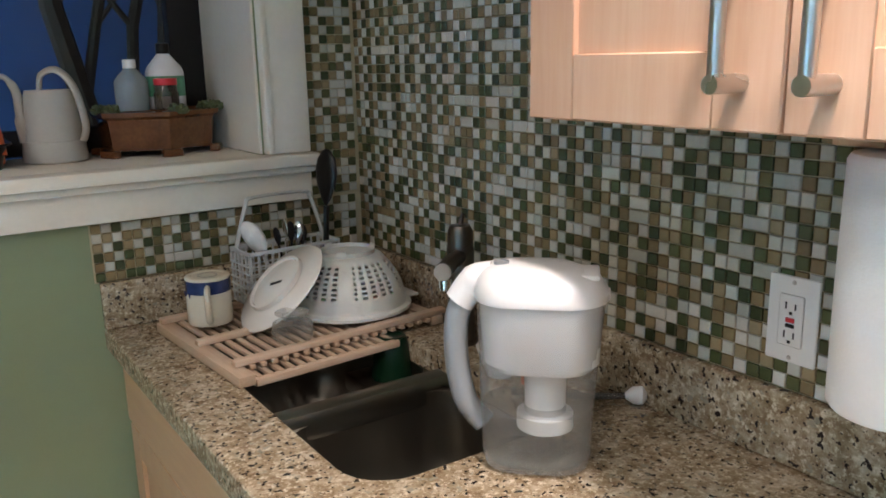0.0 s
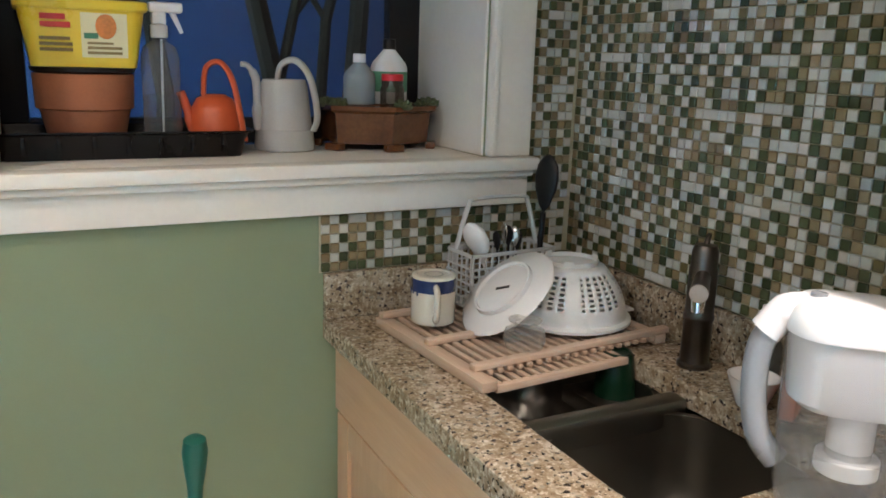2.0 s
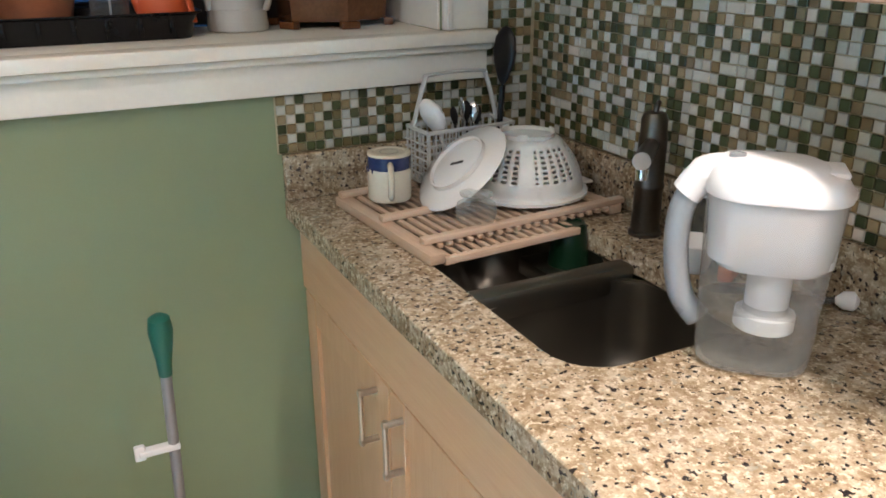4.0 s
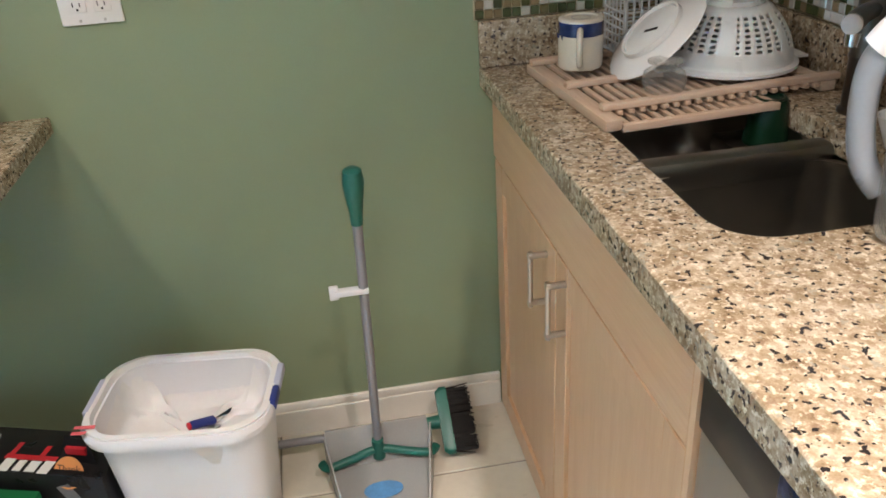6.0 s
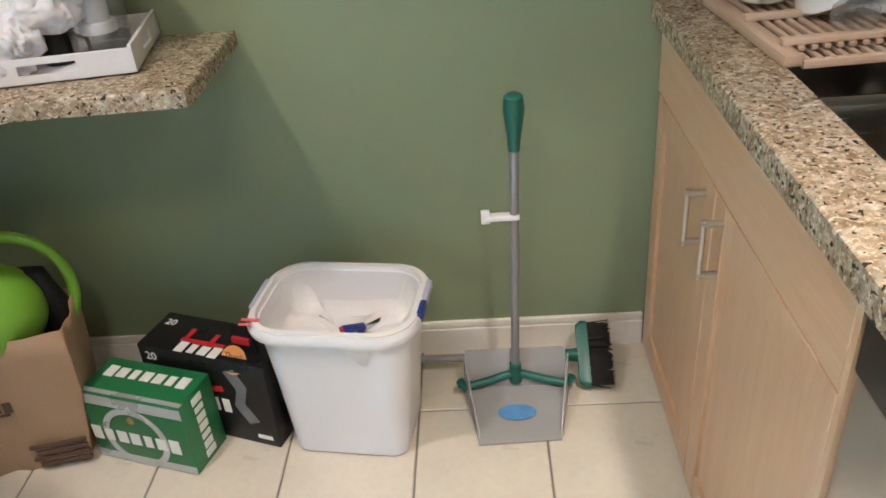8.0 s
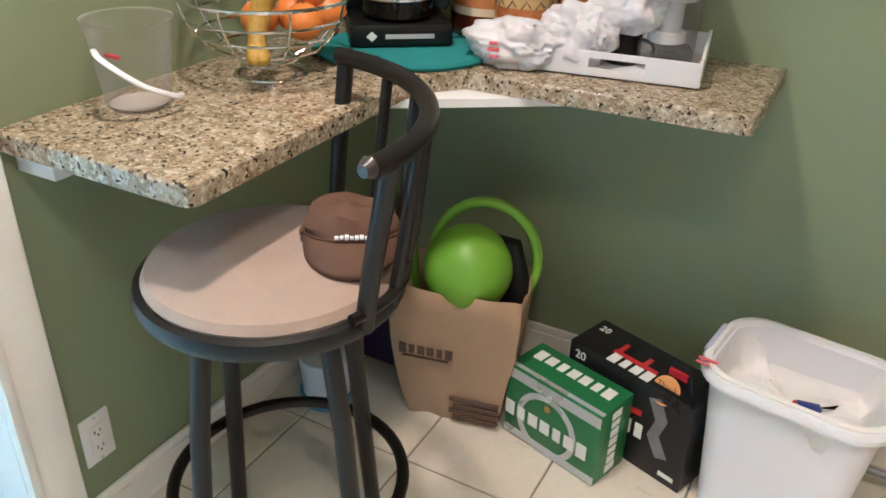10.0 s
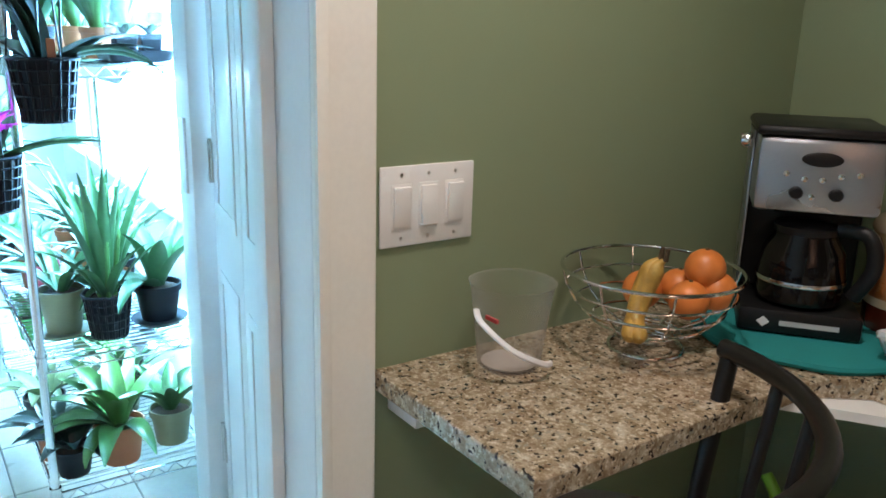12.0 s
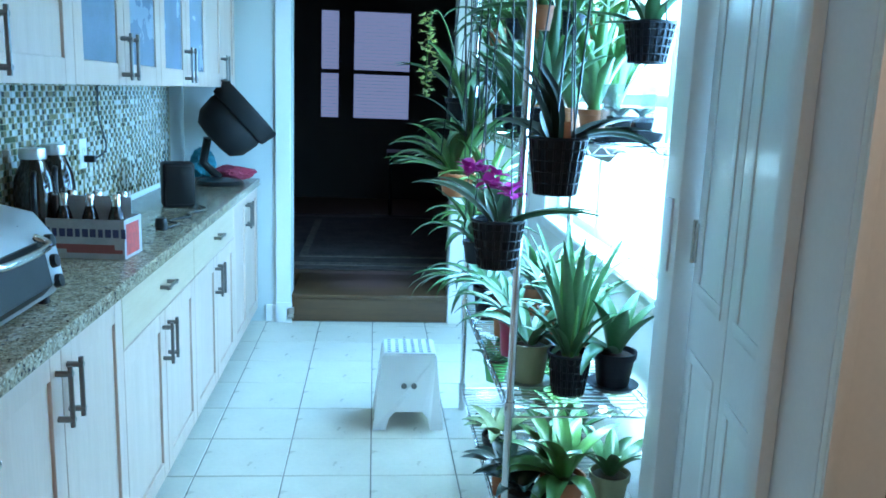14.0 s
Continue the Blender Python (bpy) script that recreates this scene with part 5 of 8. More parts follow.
gr = thing("exercise_ring", "lime green pilates ring standing in the paper bag", "exercise ring", (-0.826, 1.878, 0.405), 13)
part("ring", xform(tube([(0.128 * math.cos(2 * math.pi * i / 56), 0, 0.138 * math.sin(2 * math.pi * i / 56)) for i in range(56)], 0.013, 10, closed=True, flat=1.0), pose(0, 0, 0, -8)), LIME, gr)
gr2 = thing("exercise_band", "curved lime green band standing in the paper bag", "exercise ring", (-0.955, 1.80, 0.30), 13)
part("band", tube(curve_pts([(-0.025, 0.02, 0.0), (-0.035, 0.02, 0.14), (-0.055, 0.04, 0.23), (-0.09, 0.06, 0.27)], 7), 0.013, 10), LIME, gr2)
dk = thing("dark_cloth", "dark folded cloth tucked inside the paper bag", "cloth", (-0.77, 1.872, 0.20))
part("fold", bm_loft(bmesh.new(), [rrect(0.06, 0.02, 0.015, 0.0), rrect(0.062, 0.024, 0.018, 0.18), rrect(0.035, 0.016, 0.012, 0.27)]), BLACK_SOFT, dk)

# boxes of cans
GREEN_CARD = plain("green_printed_card", (0.015, 0.155, 0.055), 0.35, vary=0.10, scale=10)
SILVER_CARD = plain("silver_printed_card", (0.52, 0.54, 0.55), 0.3, 0.4, vary=0.08)
OFFWHITE = plain("white_print", (0.76, 0.77, 0.74), 0.45, vary=0.03, relief=0)
od = thing("green_drink_carton", "green and silver cardboard carton of drinks on the floor", "carton", (-0.552, 1.792, 0.0), -17)
hx, hy, hz = 0.135, 0.062, 0.205
part("carton", box(-hx, -hy, 0, hx, hy, hz, 0.003), GREEN_CARD, od)
part("silver_band", boxes([(-hx - 0.0004, -hy - 0.0008, hz - 0.034, hx + 0.0004, -hy + 0.001, hz - 0.006)]), SILVER_CARD, od, "silver printed band")
part("silver_foot", boxes([(-hx - 0.0004, -hy - 0.0008, 0.004, hx + 0.0004, -hy + 0.001, 0.026)]), SILVER_CARD, od)
part("top_band", boxes([(-hx, -hy + 0.004, hz - 0.001, hx, -hy + 0.016, hz + 0.0008)]), SILVER_CARD, od)
part("badge_ring", xform(lathe([(0.088, -0.0008), (0.088, 0.0012), (0.072, 0.0012), (0.072, -0.0008)], 44, cap0=False, cap1=False, squash=1.0), pose(-0.01, -hy - 0.0004, 0.085, 90)), SILVER_CARD, od, "silver printed ring")
part("badge_star", xform(lathe([(0.010, -0.0005), (0.010, 0.0014), (0.001, 0.0014)], 6), pose(-0.01, -hy - 0.0004, 0.138, 90)), plain("gold_print", (0.4, 0.22, 0.05), 0.4), od)
mark(7, 0.050, Matrix.Translation((-0.012, -hy - 0.0016, 0.082)) @ Euler((radians(90), 0, 0)).to_matrix().to_4x4(), OFFWHITE, od, 0.0008, squeeze=1.05)
mark(7, 0.046, Matrix.Translation((0.0, 0.016, hz + 0.0006)) @ Euler((0, 0, radians(180))).to_matrix().to_4x4(), OFFWHITE, od, 0.0008, squeeze=1.05)
mark(7, 0.045, Matrix.Translation((hx + 0.0006, 0.0, hz / 2)) @ Euler((radians(90), radians(90), radians(90))).to_matrix().to_4x4(), OFFWHITE, od, 0.0008, squeeze=0.85)
BLACK_CARD = plain("black_printed_card", (0.010, 0.010, 0.011), 0.3, vary=0.3, scale=12, spec=0.3)
REDP = plain("red_print", (0.50, 0.02, 0.03), 0.4, vary=0.05, relief=0)
GREYP = plain("grey_print_swash", (0.16, 0.16, 0.17), 0.35, vary=0.3, scale=18)
ck = thing("black_drink_carton", "torn black cardboard carton of cans beside the bin", "carton", (-0.405, 1.890, 0.0), -19)
hx, hy, hz = 0.172, 0.066, 0.245
part("carton", box(-hx, -hy, 0, hx, hy, hz, 0.003), BLACK_CARD, ck)
part("swash", bm_loft(bmesh.new(), [[(x, -hy - 0.0008, z), (x + 0.03, -hy - 0.0008, z + 0.012), (x + 0.03, -hy + 0.0005, z + 0.012), (x, -hy + 0.0005, z)] for x, z in ((0.06, 0.21), (0.085, 0.16), (0.07, 0.11), (0.10, 0.06))]), GREYP, ck, "grey printed swash")
part("red_script", xform(boxes([(0.0, -0.0008, 0.0, 0.09, 0.0006, 0.016), (0.01, -0.0008, 0.0, 0.024, 0.0006, 0.05), (0.045, -0.0008, 0.0, 0.058, 0.0006, 0.038)], 0), pose(-0.04, -hy, 0.135, 0, -8)), REDP, ck, "red printed script strokes")
part("top_script", boxes([(-0.075, -0.03, hz, 0.045, -0.016, hz + 0.0008), (-0.07, -0.018, hz, -0.058, 0.02, hz + 0.0008), (0.0, -0.018, hz, 0.012, 0.014, hz + 0.0008)]), REDP, ck, "red printed script strokes")
mark(4, 0.045, Matrix.Translation((-0.01, -0.048, hz + 0.0006)), OFFWHITE, ck, 0.0006)
mark(2, 0.05, Matrix.Translation((0.03, -hy - 0.0008, 0.105)) @ Euler((radians(90), 0, 0)).to_matrix().to_4x4(), OFFWHITE, ck, 0.0006)
words("20", 0.032, Matrix.Translation((-hx + 0.034, -hy - 0.0008, 0.215)) @ Euler((radians(90), 0, 0)).to_matrix().to_4x4(), OFFWHITE, ck, 0.0006)
words("20", 0.030, Matrix.Translation((-hx + 0.032, 0.028, hz + 0.0006)), OFFWHITE, ck, 0.0006)
for k in range(3):
    part("print_bar", box(-hx + 0.02, -hy - 0.0007, 0.165 - 0.014 * k, -hx + 0.07, -hy + 0.0005, 0.171 - 0.014 * k), GREYP, ck, "unreadable printed line")
part("nutrition_print", boxes([(0.115, -hy - 0.0008, 0.02, 0.155, -hy + 0.0004, 0.032)]), OFFWHITE, ck, "small white print block")
part("torn_flap", bm_loft(bmesh.new(), [[(0.05, -0.02, hz), (0.14, -0.03, hz), (0.14, -0.027, hz), (0.05, -0.017, hz)], [(0.065, -0.005, hz + 0.05), (0.12, -0.012, hz + 0.045), (0.12, -0.009, hz + 0.045), (0.065, -0.002, hz + 0.05)]]), BLACK_CARD, ck)
part("flap_script", boxes([(0.072, -0.024, hz + 0.018, 0.118, -0.0155, hz + 0.034)]), REDP, ck)
stk = part("sticker", xform(lathe([(0.034, 0), (0.034, 0.0008), (0.001, 0.001)], 32), pose(0.088, -0.052, hz - 0.006, 62)), plain("orange_sticker", (0.72, 0.30, 0.10), 0.5, vary=0.05), ck, "round orange sticker")
tm = pose(0.088, -0.052, hz - 0.006, 62)
words("Thank", 0.021, tm @ pose(0, 0.008, 0.0014), PRINT, stk, 0.0003)
words("You", 0.021, tm @ pose(0, -0.012, 0.0014), PRINT, stk, 0.0003)

# waste bin with liner
BINW = plain("white_bin_plastic", (0.72, 0.72, 0.74), 0.4, vary=0.03, scale=4)
bn = thing("waste_bin", "white plastic waste bin with a liner on the floor tiles", "waste bin", (-0.080, 1.842, 0.0), -8)
bn.scale = (1.035, 1.04, 1.035)
rows = ((0.126, 0.092, 0.0), (0.131, 0.098, 0.006), (0.150, 0.108, 0.20), (0.166, 0.122, 0.355))
part("body", bm_loft(bmesh.new(), [rrect(a, b, 0.035 + 0.1 * z, z, 0, 0, 7) for a, b, z in rows] + [rrect(0.160, 0.116, 0.066, 0.355, 0, 0, 7), rrect(0.146, 0.104, 0.056, 0.20, 0, 0, 7), rrect(0.12, 0.082, 0.036, 0.012, 0, 0, 7)], True, True), BINW, bn)
part("rim", bm_loft(bmesh.new(), [rrect(0.165, 0.121, 0.07, 0.335, 0, 0, 7), rrect(0.183, 0.139, 0.085, 0.338, 0, 0, 7), rrect(0.186, 0.142, 0.088, 0.352, 0, 0, 7), rrect(0.181, 0.137, 0.084, 0.362, 0, 0, 7), rrect(0.168, 0.124, 0.074, 0.362, 0, 0, 7), rrect(0.160, 0.116, 0.066, 0.345, 0, 0, 7)], False, False), BINW, bn)
LINER = plain("white_film", (0.74, 0.73, 0.72), 0.35, vary=0.04, scale=20, grain=90, relief=0.4, subsurface=0.1)
bm = bmesh.new()
lr = random.Random(3)
rings = []
for k, (f, z) in enumerate(((1.02, 0.352), (1.04, 0.366), (0.97, 0.368), (0.93, 0.33), (0.86, 0.285), (0.7, 0.265), (0.45, 0.275), (0.2, 0.262))):
    base = rrect(0.172 * f, 0.128 * f, 0.078 * f, z, 0, 0, 9)
    amp = 0.0 if k < 3 else 0.012
    rings.append([(x + lr.uniform(-amp, amp) * 0.5, y + lr.uniform(-amp, amp) * 0.5, zz + lr.uniform(-amp, amp)) for x, y, zz in base])
bm_loft(bm, rings, False, True)
part("liner", bm, LINER, bn, "white plastic bin liner", smooth=60)
NAVYP = plain("navy_plastic", (0.02, 0.035, 0.19), 0.35, vary=0.08)
part("clip", box(0.172, -0.055, 0.345, 0.1885, 0.0, 0.3665, 0.004), NAVYP, bn, "dark blue rim clip")
part("side_handle", box(0.172, 0.002, 0.345, 0.188, 0.075, 0.3665, 0.004), plain("pale_blue_plastic", (0.42, 0.45, 0.58), 0.4), bn, "pale blue rim handle")
part("side_handle", box(-0.188, -0.05, 0.345, -0.172, 0.06, 0.3665, 0.004), plain("pale_blue_plastic", (0.42, 0.45, 0.58), 0.4), bn, "pale blue rim handle")
part("red_print", boxes([(-0.182, -0.118 + 0.016 * k, 0.3695, -0.155 + 0.012 * k, -0.110 + 0.016 * k, 0.3710) for k in range(2)]), plain("pink_print", (0.65, 0.12, 0.14), 0.5), bn, "red print on the liner edge")
wr = thing("wrapper", "crumpled blue and red wrapper in the bin", "wrapper", (-0.06, 1.835, 0.291), 30)
part("foil", xform(box(-0.028, -0.010, 0, 0.028, 0.010, 0.012, 0.004), pose(0, 0, 0, 8, 14, 0)), NAVYP, wr)
part("red_end", xform(box(-0.034, -0.008, 0, -0.026, 0.008, 0.011, 0.003), pose(0, 0, 0, 8, 14, 0)), REDP, wr)

# long-handled dustpan and the broom lying behind it
TEAL = plain("teal_plastic", (0.010, 0.115, 0.085), 0.4, vary=0.08)
POLE = plain("grey_coated_pole", (0.27, 0.27, 0.29), 0.35, 0.3, vary=0.06)
dp = thing("dustpan", "grey long-handled dustpan with teal fittings against the wall", "dustpan", (0, 0, 0))
part("handle", tube([(0.302, 1.948, 0.055), (0.309, 1.93, 0.40), (0.314, 1.912, 0.70)], 0.0105, 14), POLE, dp)
part("grip", tube([(0.3135, 1.914, 0.672), (0.314, 1.912, 0.70), (0.3145, 1.91, 0.735), (0.315, 1.907, 0.768), (0.315, 1.905, 0.792), (0.315, 1.9045, 0.797)], [0.0125, 0.014, 0.019, 0.0225, 0.019, 0.012], 18), TEAL, dp, "teal grip")
part("hinge_bar", tube(curve_pts([(0.164, 1.925, 0.052), (0.178, 1.925, 0.034), (0.235, 1.935, 0.040), (0.302, 1.942, 0.055), (0.37, 1.935, 0.040), (0.426, 1.925, 0.034), (0.440, 1.925, 0.052)], 6), 0.0105, 10), TEAL, dp, "teal curved hinge bar")
part("socket", tube([(0.302, 1.945, 0.03), (0.302, 1.942, 0.085)], [0.016, 0.014], 14), TEAL, dp)
PANG = plain("smoky_translucent_plastic", (0.42, 0.42, 0.41), 0.35, vary=0.06, alpha=0.72)
part("floor_plate", bm_loft(bmesh.new(), [[(0.175, 1.935, z + 0.014), (0.43, 1.935, z + 0.014), (0.398, 1.760, z), (0.206, 1.752, z)] for z in (0.002, 0.006)]), PANG, dp)
part("back_wall", bm_loft(bmesh.new(), [[(0.172, 1.934, 0.006), (0.433, 1.934, 0.006), (0.433, 1.939, 0.006), (0.172, 1.939, 0.006)], [(0.18, 1.962, 0.115), (0.425, 1.962, 0.115), (0.425, 1.966, 0.115), (0.18, 1.966, 0.115)]]), PANG, dp)
for (xa, xb) in ((0.175, 0.206), (0.43, 0.398)):
    part("side_wall", bm_loft(bmesh.new(), [[(xa, 1.935, 0.008), (xa + 0.004, 1.935, 0.008), (xb + 0.004, 1.77, 0.006), (xb, 1.77, 0.006)], [(xa, 1.955, 0.10), (xa + 0.004, 1.955, 0.10), (xb + 0.004, 1.78, 0.018), (xb, 1.78, 0.018)]]), PANG, dp)
part("label", xform(lathe([(0.046, 0), (0.046, 0.001), (0.001, 0.0012)], 32, squash=0.55), pose(0.300, 1.845, 0.0155, 4)), plain("blue_sticker", (0.10, 0.28, 0.55), 0.35, vary=0.2, scale=40), dp, "oval blue sticker")
part("strap_tie", boxes([(0.246, 1.912, 0.505, 0.322, 1.932, 0.519), (0.238, 1.915, 0.498, 0.258, 1.927, 0.530)], 0.003), WHITE_PL, dp, "white plastic clip tied to the pole")
BROOM_M = Matrix(((0, 0, 1, 0.488), (0.6, 0.8, 0, 1.985), (-0.8, 0.6, 0, 0.072), (0, 0, 0, 1)))
bro = thing("broom", "broom with dark bristles and teal head lying on the floor", "broom", (-0.016, 0, 0))
part("handle", tube([(-0.35, 2.03, 0.045), (0.06, 2.02, 0.050), (0.455, 1.995, 0.062)], 0.0105, 12), POLE, bro)
part("ferrule", tube([(0.435, 1.996, 0.062), (0.478, 1.992, 0.064)], [0.014, 0.018], 14), TEAL, bro)
part("head", xform(bm_loft(bmesh.new(), [rrect(0.010, 0.075, 0.009, -0.012), rrect(0.014, 0.085, 0.012, 0.0), rrect(0.012, 0.085, 0.012, 0.016)]), BROOM_M), TEAL, bro, "teal broom block")
BRIST = plain("black_bristles", (0.016, 0.014, 0.013), 0.9, vary=0.4, scale=60, grain=500, relief=0.6)
bm = bmesh.new()
br_ = random.Random(5)
for k in range(420):
    u, w = br_.uniform(-0.08, 0.08), br_.uniform(-0.010, 0.010)
    s = br_.uniform(0.9, 1.12)
    tube([(w, u, 0.012), (w * 2.2, u * s, 0.068 + br_.uniform(-0.006, 0.006))], [0.0022, 0.0010], 4, bm)
bb_ = part("bristles", xform(bm, BROOM_M), BRIST, bro, "dense dark bristles")
tagged(bb_, kind="stuff")
tubb = thing("blue_pail", "white plastic pail with a blue base under the bar", "pail", (-1.150, 1.655, 0.0))
part("base", lathe([(0.066, 0), (0.070, 0.004), (0.072, 0.03)], 28), plain("sky_blue_plastic", (0.05, 0.25, 0.42), 0.4), tubb, "blue base")
part("drum", lathe([(0.062, 0.03), (0.070, 0.14), (0.066, 0.143), (0.001, 0.14)], 28), plain("pale_blue_white", (0.55, 0.62, 0.72), 0.4), tubb)
pb = thing("purple_box", "dark purple box standing behind the bag under the bar", "box", (-1.11, 1.92, 0.0))
part("box", box(-0.06, -0.07, 0, 0.06, 0.07, 0.30, 0.004), plain("dark_purple", (0.03, 0.02, 0.09), 0.4), pb)

# things on the bar
PCL = clear_plastic("thin_clear_plastic", (0.95, 0.94, 0.93), 0.955, 0.06, 0.5)
mj = thing("measuring_jug", "empty clear plastic jug with a white handle on the granite", "jug", (-1.195, 1.240, BARZ + 0.001))
part("body", lathe([(0.050, 0), (0.054, 0.004), (0.060, 0.06), (0.071, 0.145), (0.074, 0.147)], 36, cap1=False), PCL, mj)
part("base_disc", lathe([(0.046, 0.003), (0.048, 0.006), (0.001, 0.006)], 28), plain("milky_disc", (0.62, 0.56, 0.52), 0.4, alpha=0.6), mj)
part("handle", tube(curve_pts([(-0.01, -0.066, 0.105), (0.035, -0.088, 0.10), (0.075, -0.055, 0.06), (0.085, 0.0, 0.03), (0.072, 0.03, 0.02)], 7), 0.0055, 8, flat=0.6), WHITE_PL, mj, "white strap handle")
part("red_scale", boxes([(0.02, -0.0705, 0.10 + 0.0 * k, 0.05, -0.066, 0.106) for k in range(1)]), plain("red_scale", (0.5, 0.05, 0.05), 0.5), mj)

WIRE = CHROME
fb = thing("fruit_basket", "chrome wire fruit basket on a ring foot", "fruit basket", (-1.125, 1.500, BARZ))
part("foot_ring", tube(arc(0, 0, 0.004, 0.066, 0, 360, 40)[:-1], 0.0035, 8, closed=True), WIRE, fb)
part("collar", tube(arc(0, 0, 0.032, 0.048, 0, 360, 36)[:-1], 0.003, 8, closed=True), WIRE, fb)
part("spiral", tube([((0.066 - 0.018 * i / 24) * math.cos(radians(15 * i)), (0.066 - 0.018 * i / 24) * math.sin(radians(15 * i)), 0.004 + 0.028 * i / 24) for i in range(25)], 0.0025, 6), WIRE, fb)
for r, z in ((0.060, 0.036), (0.100, 0.056), (0.130, 0.085), (0.148, 0.115), (0.158, 0.150)):
    part("hoop", tube(arc(0, 0, z, r, 0, 360, 48)[:-1], 0.0036 if z > 0.14 else 0.0026, 8, closed=True), WIRE, fb)
for k in range(8):
    a = radians(45 * k + 10)
    part("rib", tube([(r * math.cos(a), r * math.sin(a), z) for r, z in ((0.050, 0.034), (0.100, 0.056), (0.130, 0.085), (0.148, 0.115), (0.158, 0.150))], 0.0024, 6), WIRE, fb)
ORANGE = plain("orange_peel", (0.62, 0.19, 0.04), 0.4, vary=0.10, scale=20, grain=420, relief=0.35)
for k, (x, y, z) in enumerate(((-1.075, 1.545, 0.998), (-1.135, 1.590, 0.998), (-1.165, 1.525, 0.996), (-1.078, 1.585, 1.050), (-1.060, 1.60, 1.010))):
    o = thing("orange", "ripe orange in the wire fruit basket", "orange", (x, y, z), 40 * k, "oranges in the basket")
    part("fruit", lathe([(0.036 * math.sin(math.pi * i / 16), -0.035 * math.cos(math.pi * i / 16)) for i in range(1, 16)], 26), ORANGE, o)
    part("stem_end", lathe([(0.004, 0.034), (0.003, 0.037), (0.001, 0.0375)], 8), plain("stem_brown", (0.10, 0.07, 0.03), 0.9), o)
BAN = plain("spotted_banana", (0.42, 0.25, 0.05), 0.5, vary=0.35, scale=28, grain=120, relief=0.1)
for k in range(2):
    b_ = thing("banana", "ripe spotted banana in the wire fruit basket", "banana", (-1.09, 1.44, 0.955), 20 * k, "bananas in the basket")
    part("fruit", tube(curve_pts([(0.02, -0.045, 0.0), (-0.005, -0.01, 0.02), (-0.01, 0.015, 0.06), (0.0, 0.03, 0.11), (0.012, 0.035, 0.125)], 6), [0.006, 0.012] + [0.0165] * 16 + [0.014, 0.011, 0.008, 0.006, 0.005, 0.004, 0.004], 10), BAN, b_)
    part("tip", tube([(0.012, 0.035, 0.123), (0.014, 0.037, 0.145)], [0.005, 0.004], 8), plain("dark_stem", (0.06, 0.04, 0.02), 0.9), b_)

MAT_T = plain("turquoise_cloth", (0.010, 0.22, 0.22), 0.85, vary=0.10, scale=14, grain=300, relief=0.4)
tm_ = thing("turquoise_mat", "turquoise cloth mat under the coffee maker", "mat", (-0.985, 1.790, BARZ + 0.001), 40)
part("cloth", bm_loft(bmesh.new(), [[((0.205 + 0.006 * math.sin(5 * a)) * s * math.cos(a), (0.150 + 0.006 * math.cos(4 * a)) * s * math.sin(a), z + 0.0015 * math.sin(6 * a)) for a in [2 * math.pi * i / 48 for i in range(48)]] for s, z in ((1.0, 0.0015), (1.02, 0.008), (1.0, 0.015), (0.9, 0.016))]), MAT_T, tm_)

CMG = plain("coffee_maker_steel", (0.36, 0.37, 0.39), 0.3, 0.9, vary=0.05)
cm = thing("coffee_maker", "black and steel drip coffee maker on a turquoise mat", "coffee maker", (-1.062, 1.850, BARZ + 0.018), 38)
cm.scale = (1.13, 1.08, 1.03)
part("base", box(-0.095, -0.115, 0, 0.095, 0.105, 0.045, 0.008), BLACK, cm)
part("tower", box(-0.095, 0.025, 0.045, 0.095, 0.115, 0.36, 0.008), BLACK, cm)
part("steel_side", boxes([(-0.0985, -0.02, 0.05, -0.0945, 0.10, 0.352), (0.0945, -0.02, 0.225, 0.0985, 0.10, 0.352)], 0.001), CMG, cm)
hd = part("brew_head", box(-0.094, -0.105, 0.222, 0.094, 0.03, 0.352, 0.010), CMG, cm, "brushed steel brew head")
part("top_lid", boxes([(-0.101, -0.112, 0.353, 0.101, 0.118, 0.372)], 0.009), BLACK, cm)
part("display", xform(lathe([(0.030, 0), (0.030, 0.003), (0.026, 0.004), (0.001, 0.004)], 28, squash=0.42), pose(0.0, -0.105, 0.317, 90)), BLACK, hd, "oval dark display")
for k, (x, z) in enumerate(((-0.045, 0.29), (-0.018, 0.282), (0.008, 0.282), (0.034, 0.29), (0.06, 0.294), (-0.005, 0.252))):
    part("button", xform(lathe([(0.0055, 0), (0.005, 0.003), (0.001, 0.0035)], 12), pose(x - 0.004, -0.105, z, 90)), CHROME, hd)
for x in (-0.032, 0.026):
    part("knob", xform(lathe([(0.011, 0), (0.010, 0.010), (0.008, 0.012), (0.001, 0.012)], 18), pose(x, -0.105, 0.258, 90)), BLACK, hd)
part("side_knob", xform(lathe([(0.014, 0), (0.016, 0.01), (0.012, 0.018), (0.001, 0.019)], 16), pose(-0.101, -0.03, 0.335, 0, -90)), CHROME, cm)
ca = part("carafe", lathe([(0.058, 0.048), (0.066, 0.054), (0.070, 0.10), (0.064, 0.145), (0.050, 0.172), (0.050, 0.178)], 36, 0, -0.045), plain("smoked_glass", (0.005, 0.004, 0.004), 0.06, vary=0.1, relief=0, spec=0.3), cm, "dark glass carafe")
part("carafe_band", lathe([(0.0705, 0.088), (0.0715, 0.092), (0.0705, 0.096)], 36, 0, -0.045, False, False), CHROME, ca)
part("carafe_lid", lathe([(0.051, 0.178), (0.052, 0.19), (0.02, 0.198), (0.001, 0.198)], 28, 0, -0.045), BLACK, ca)
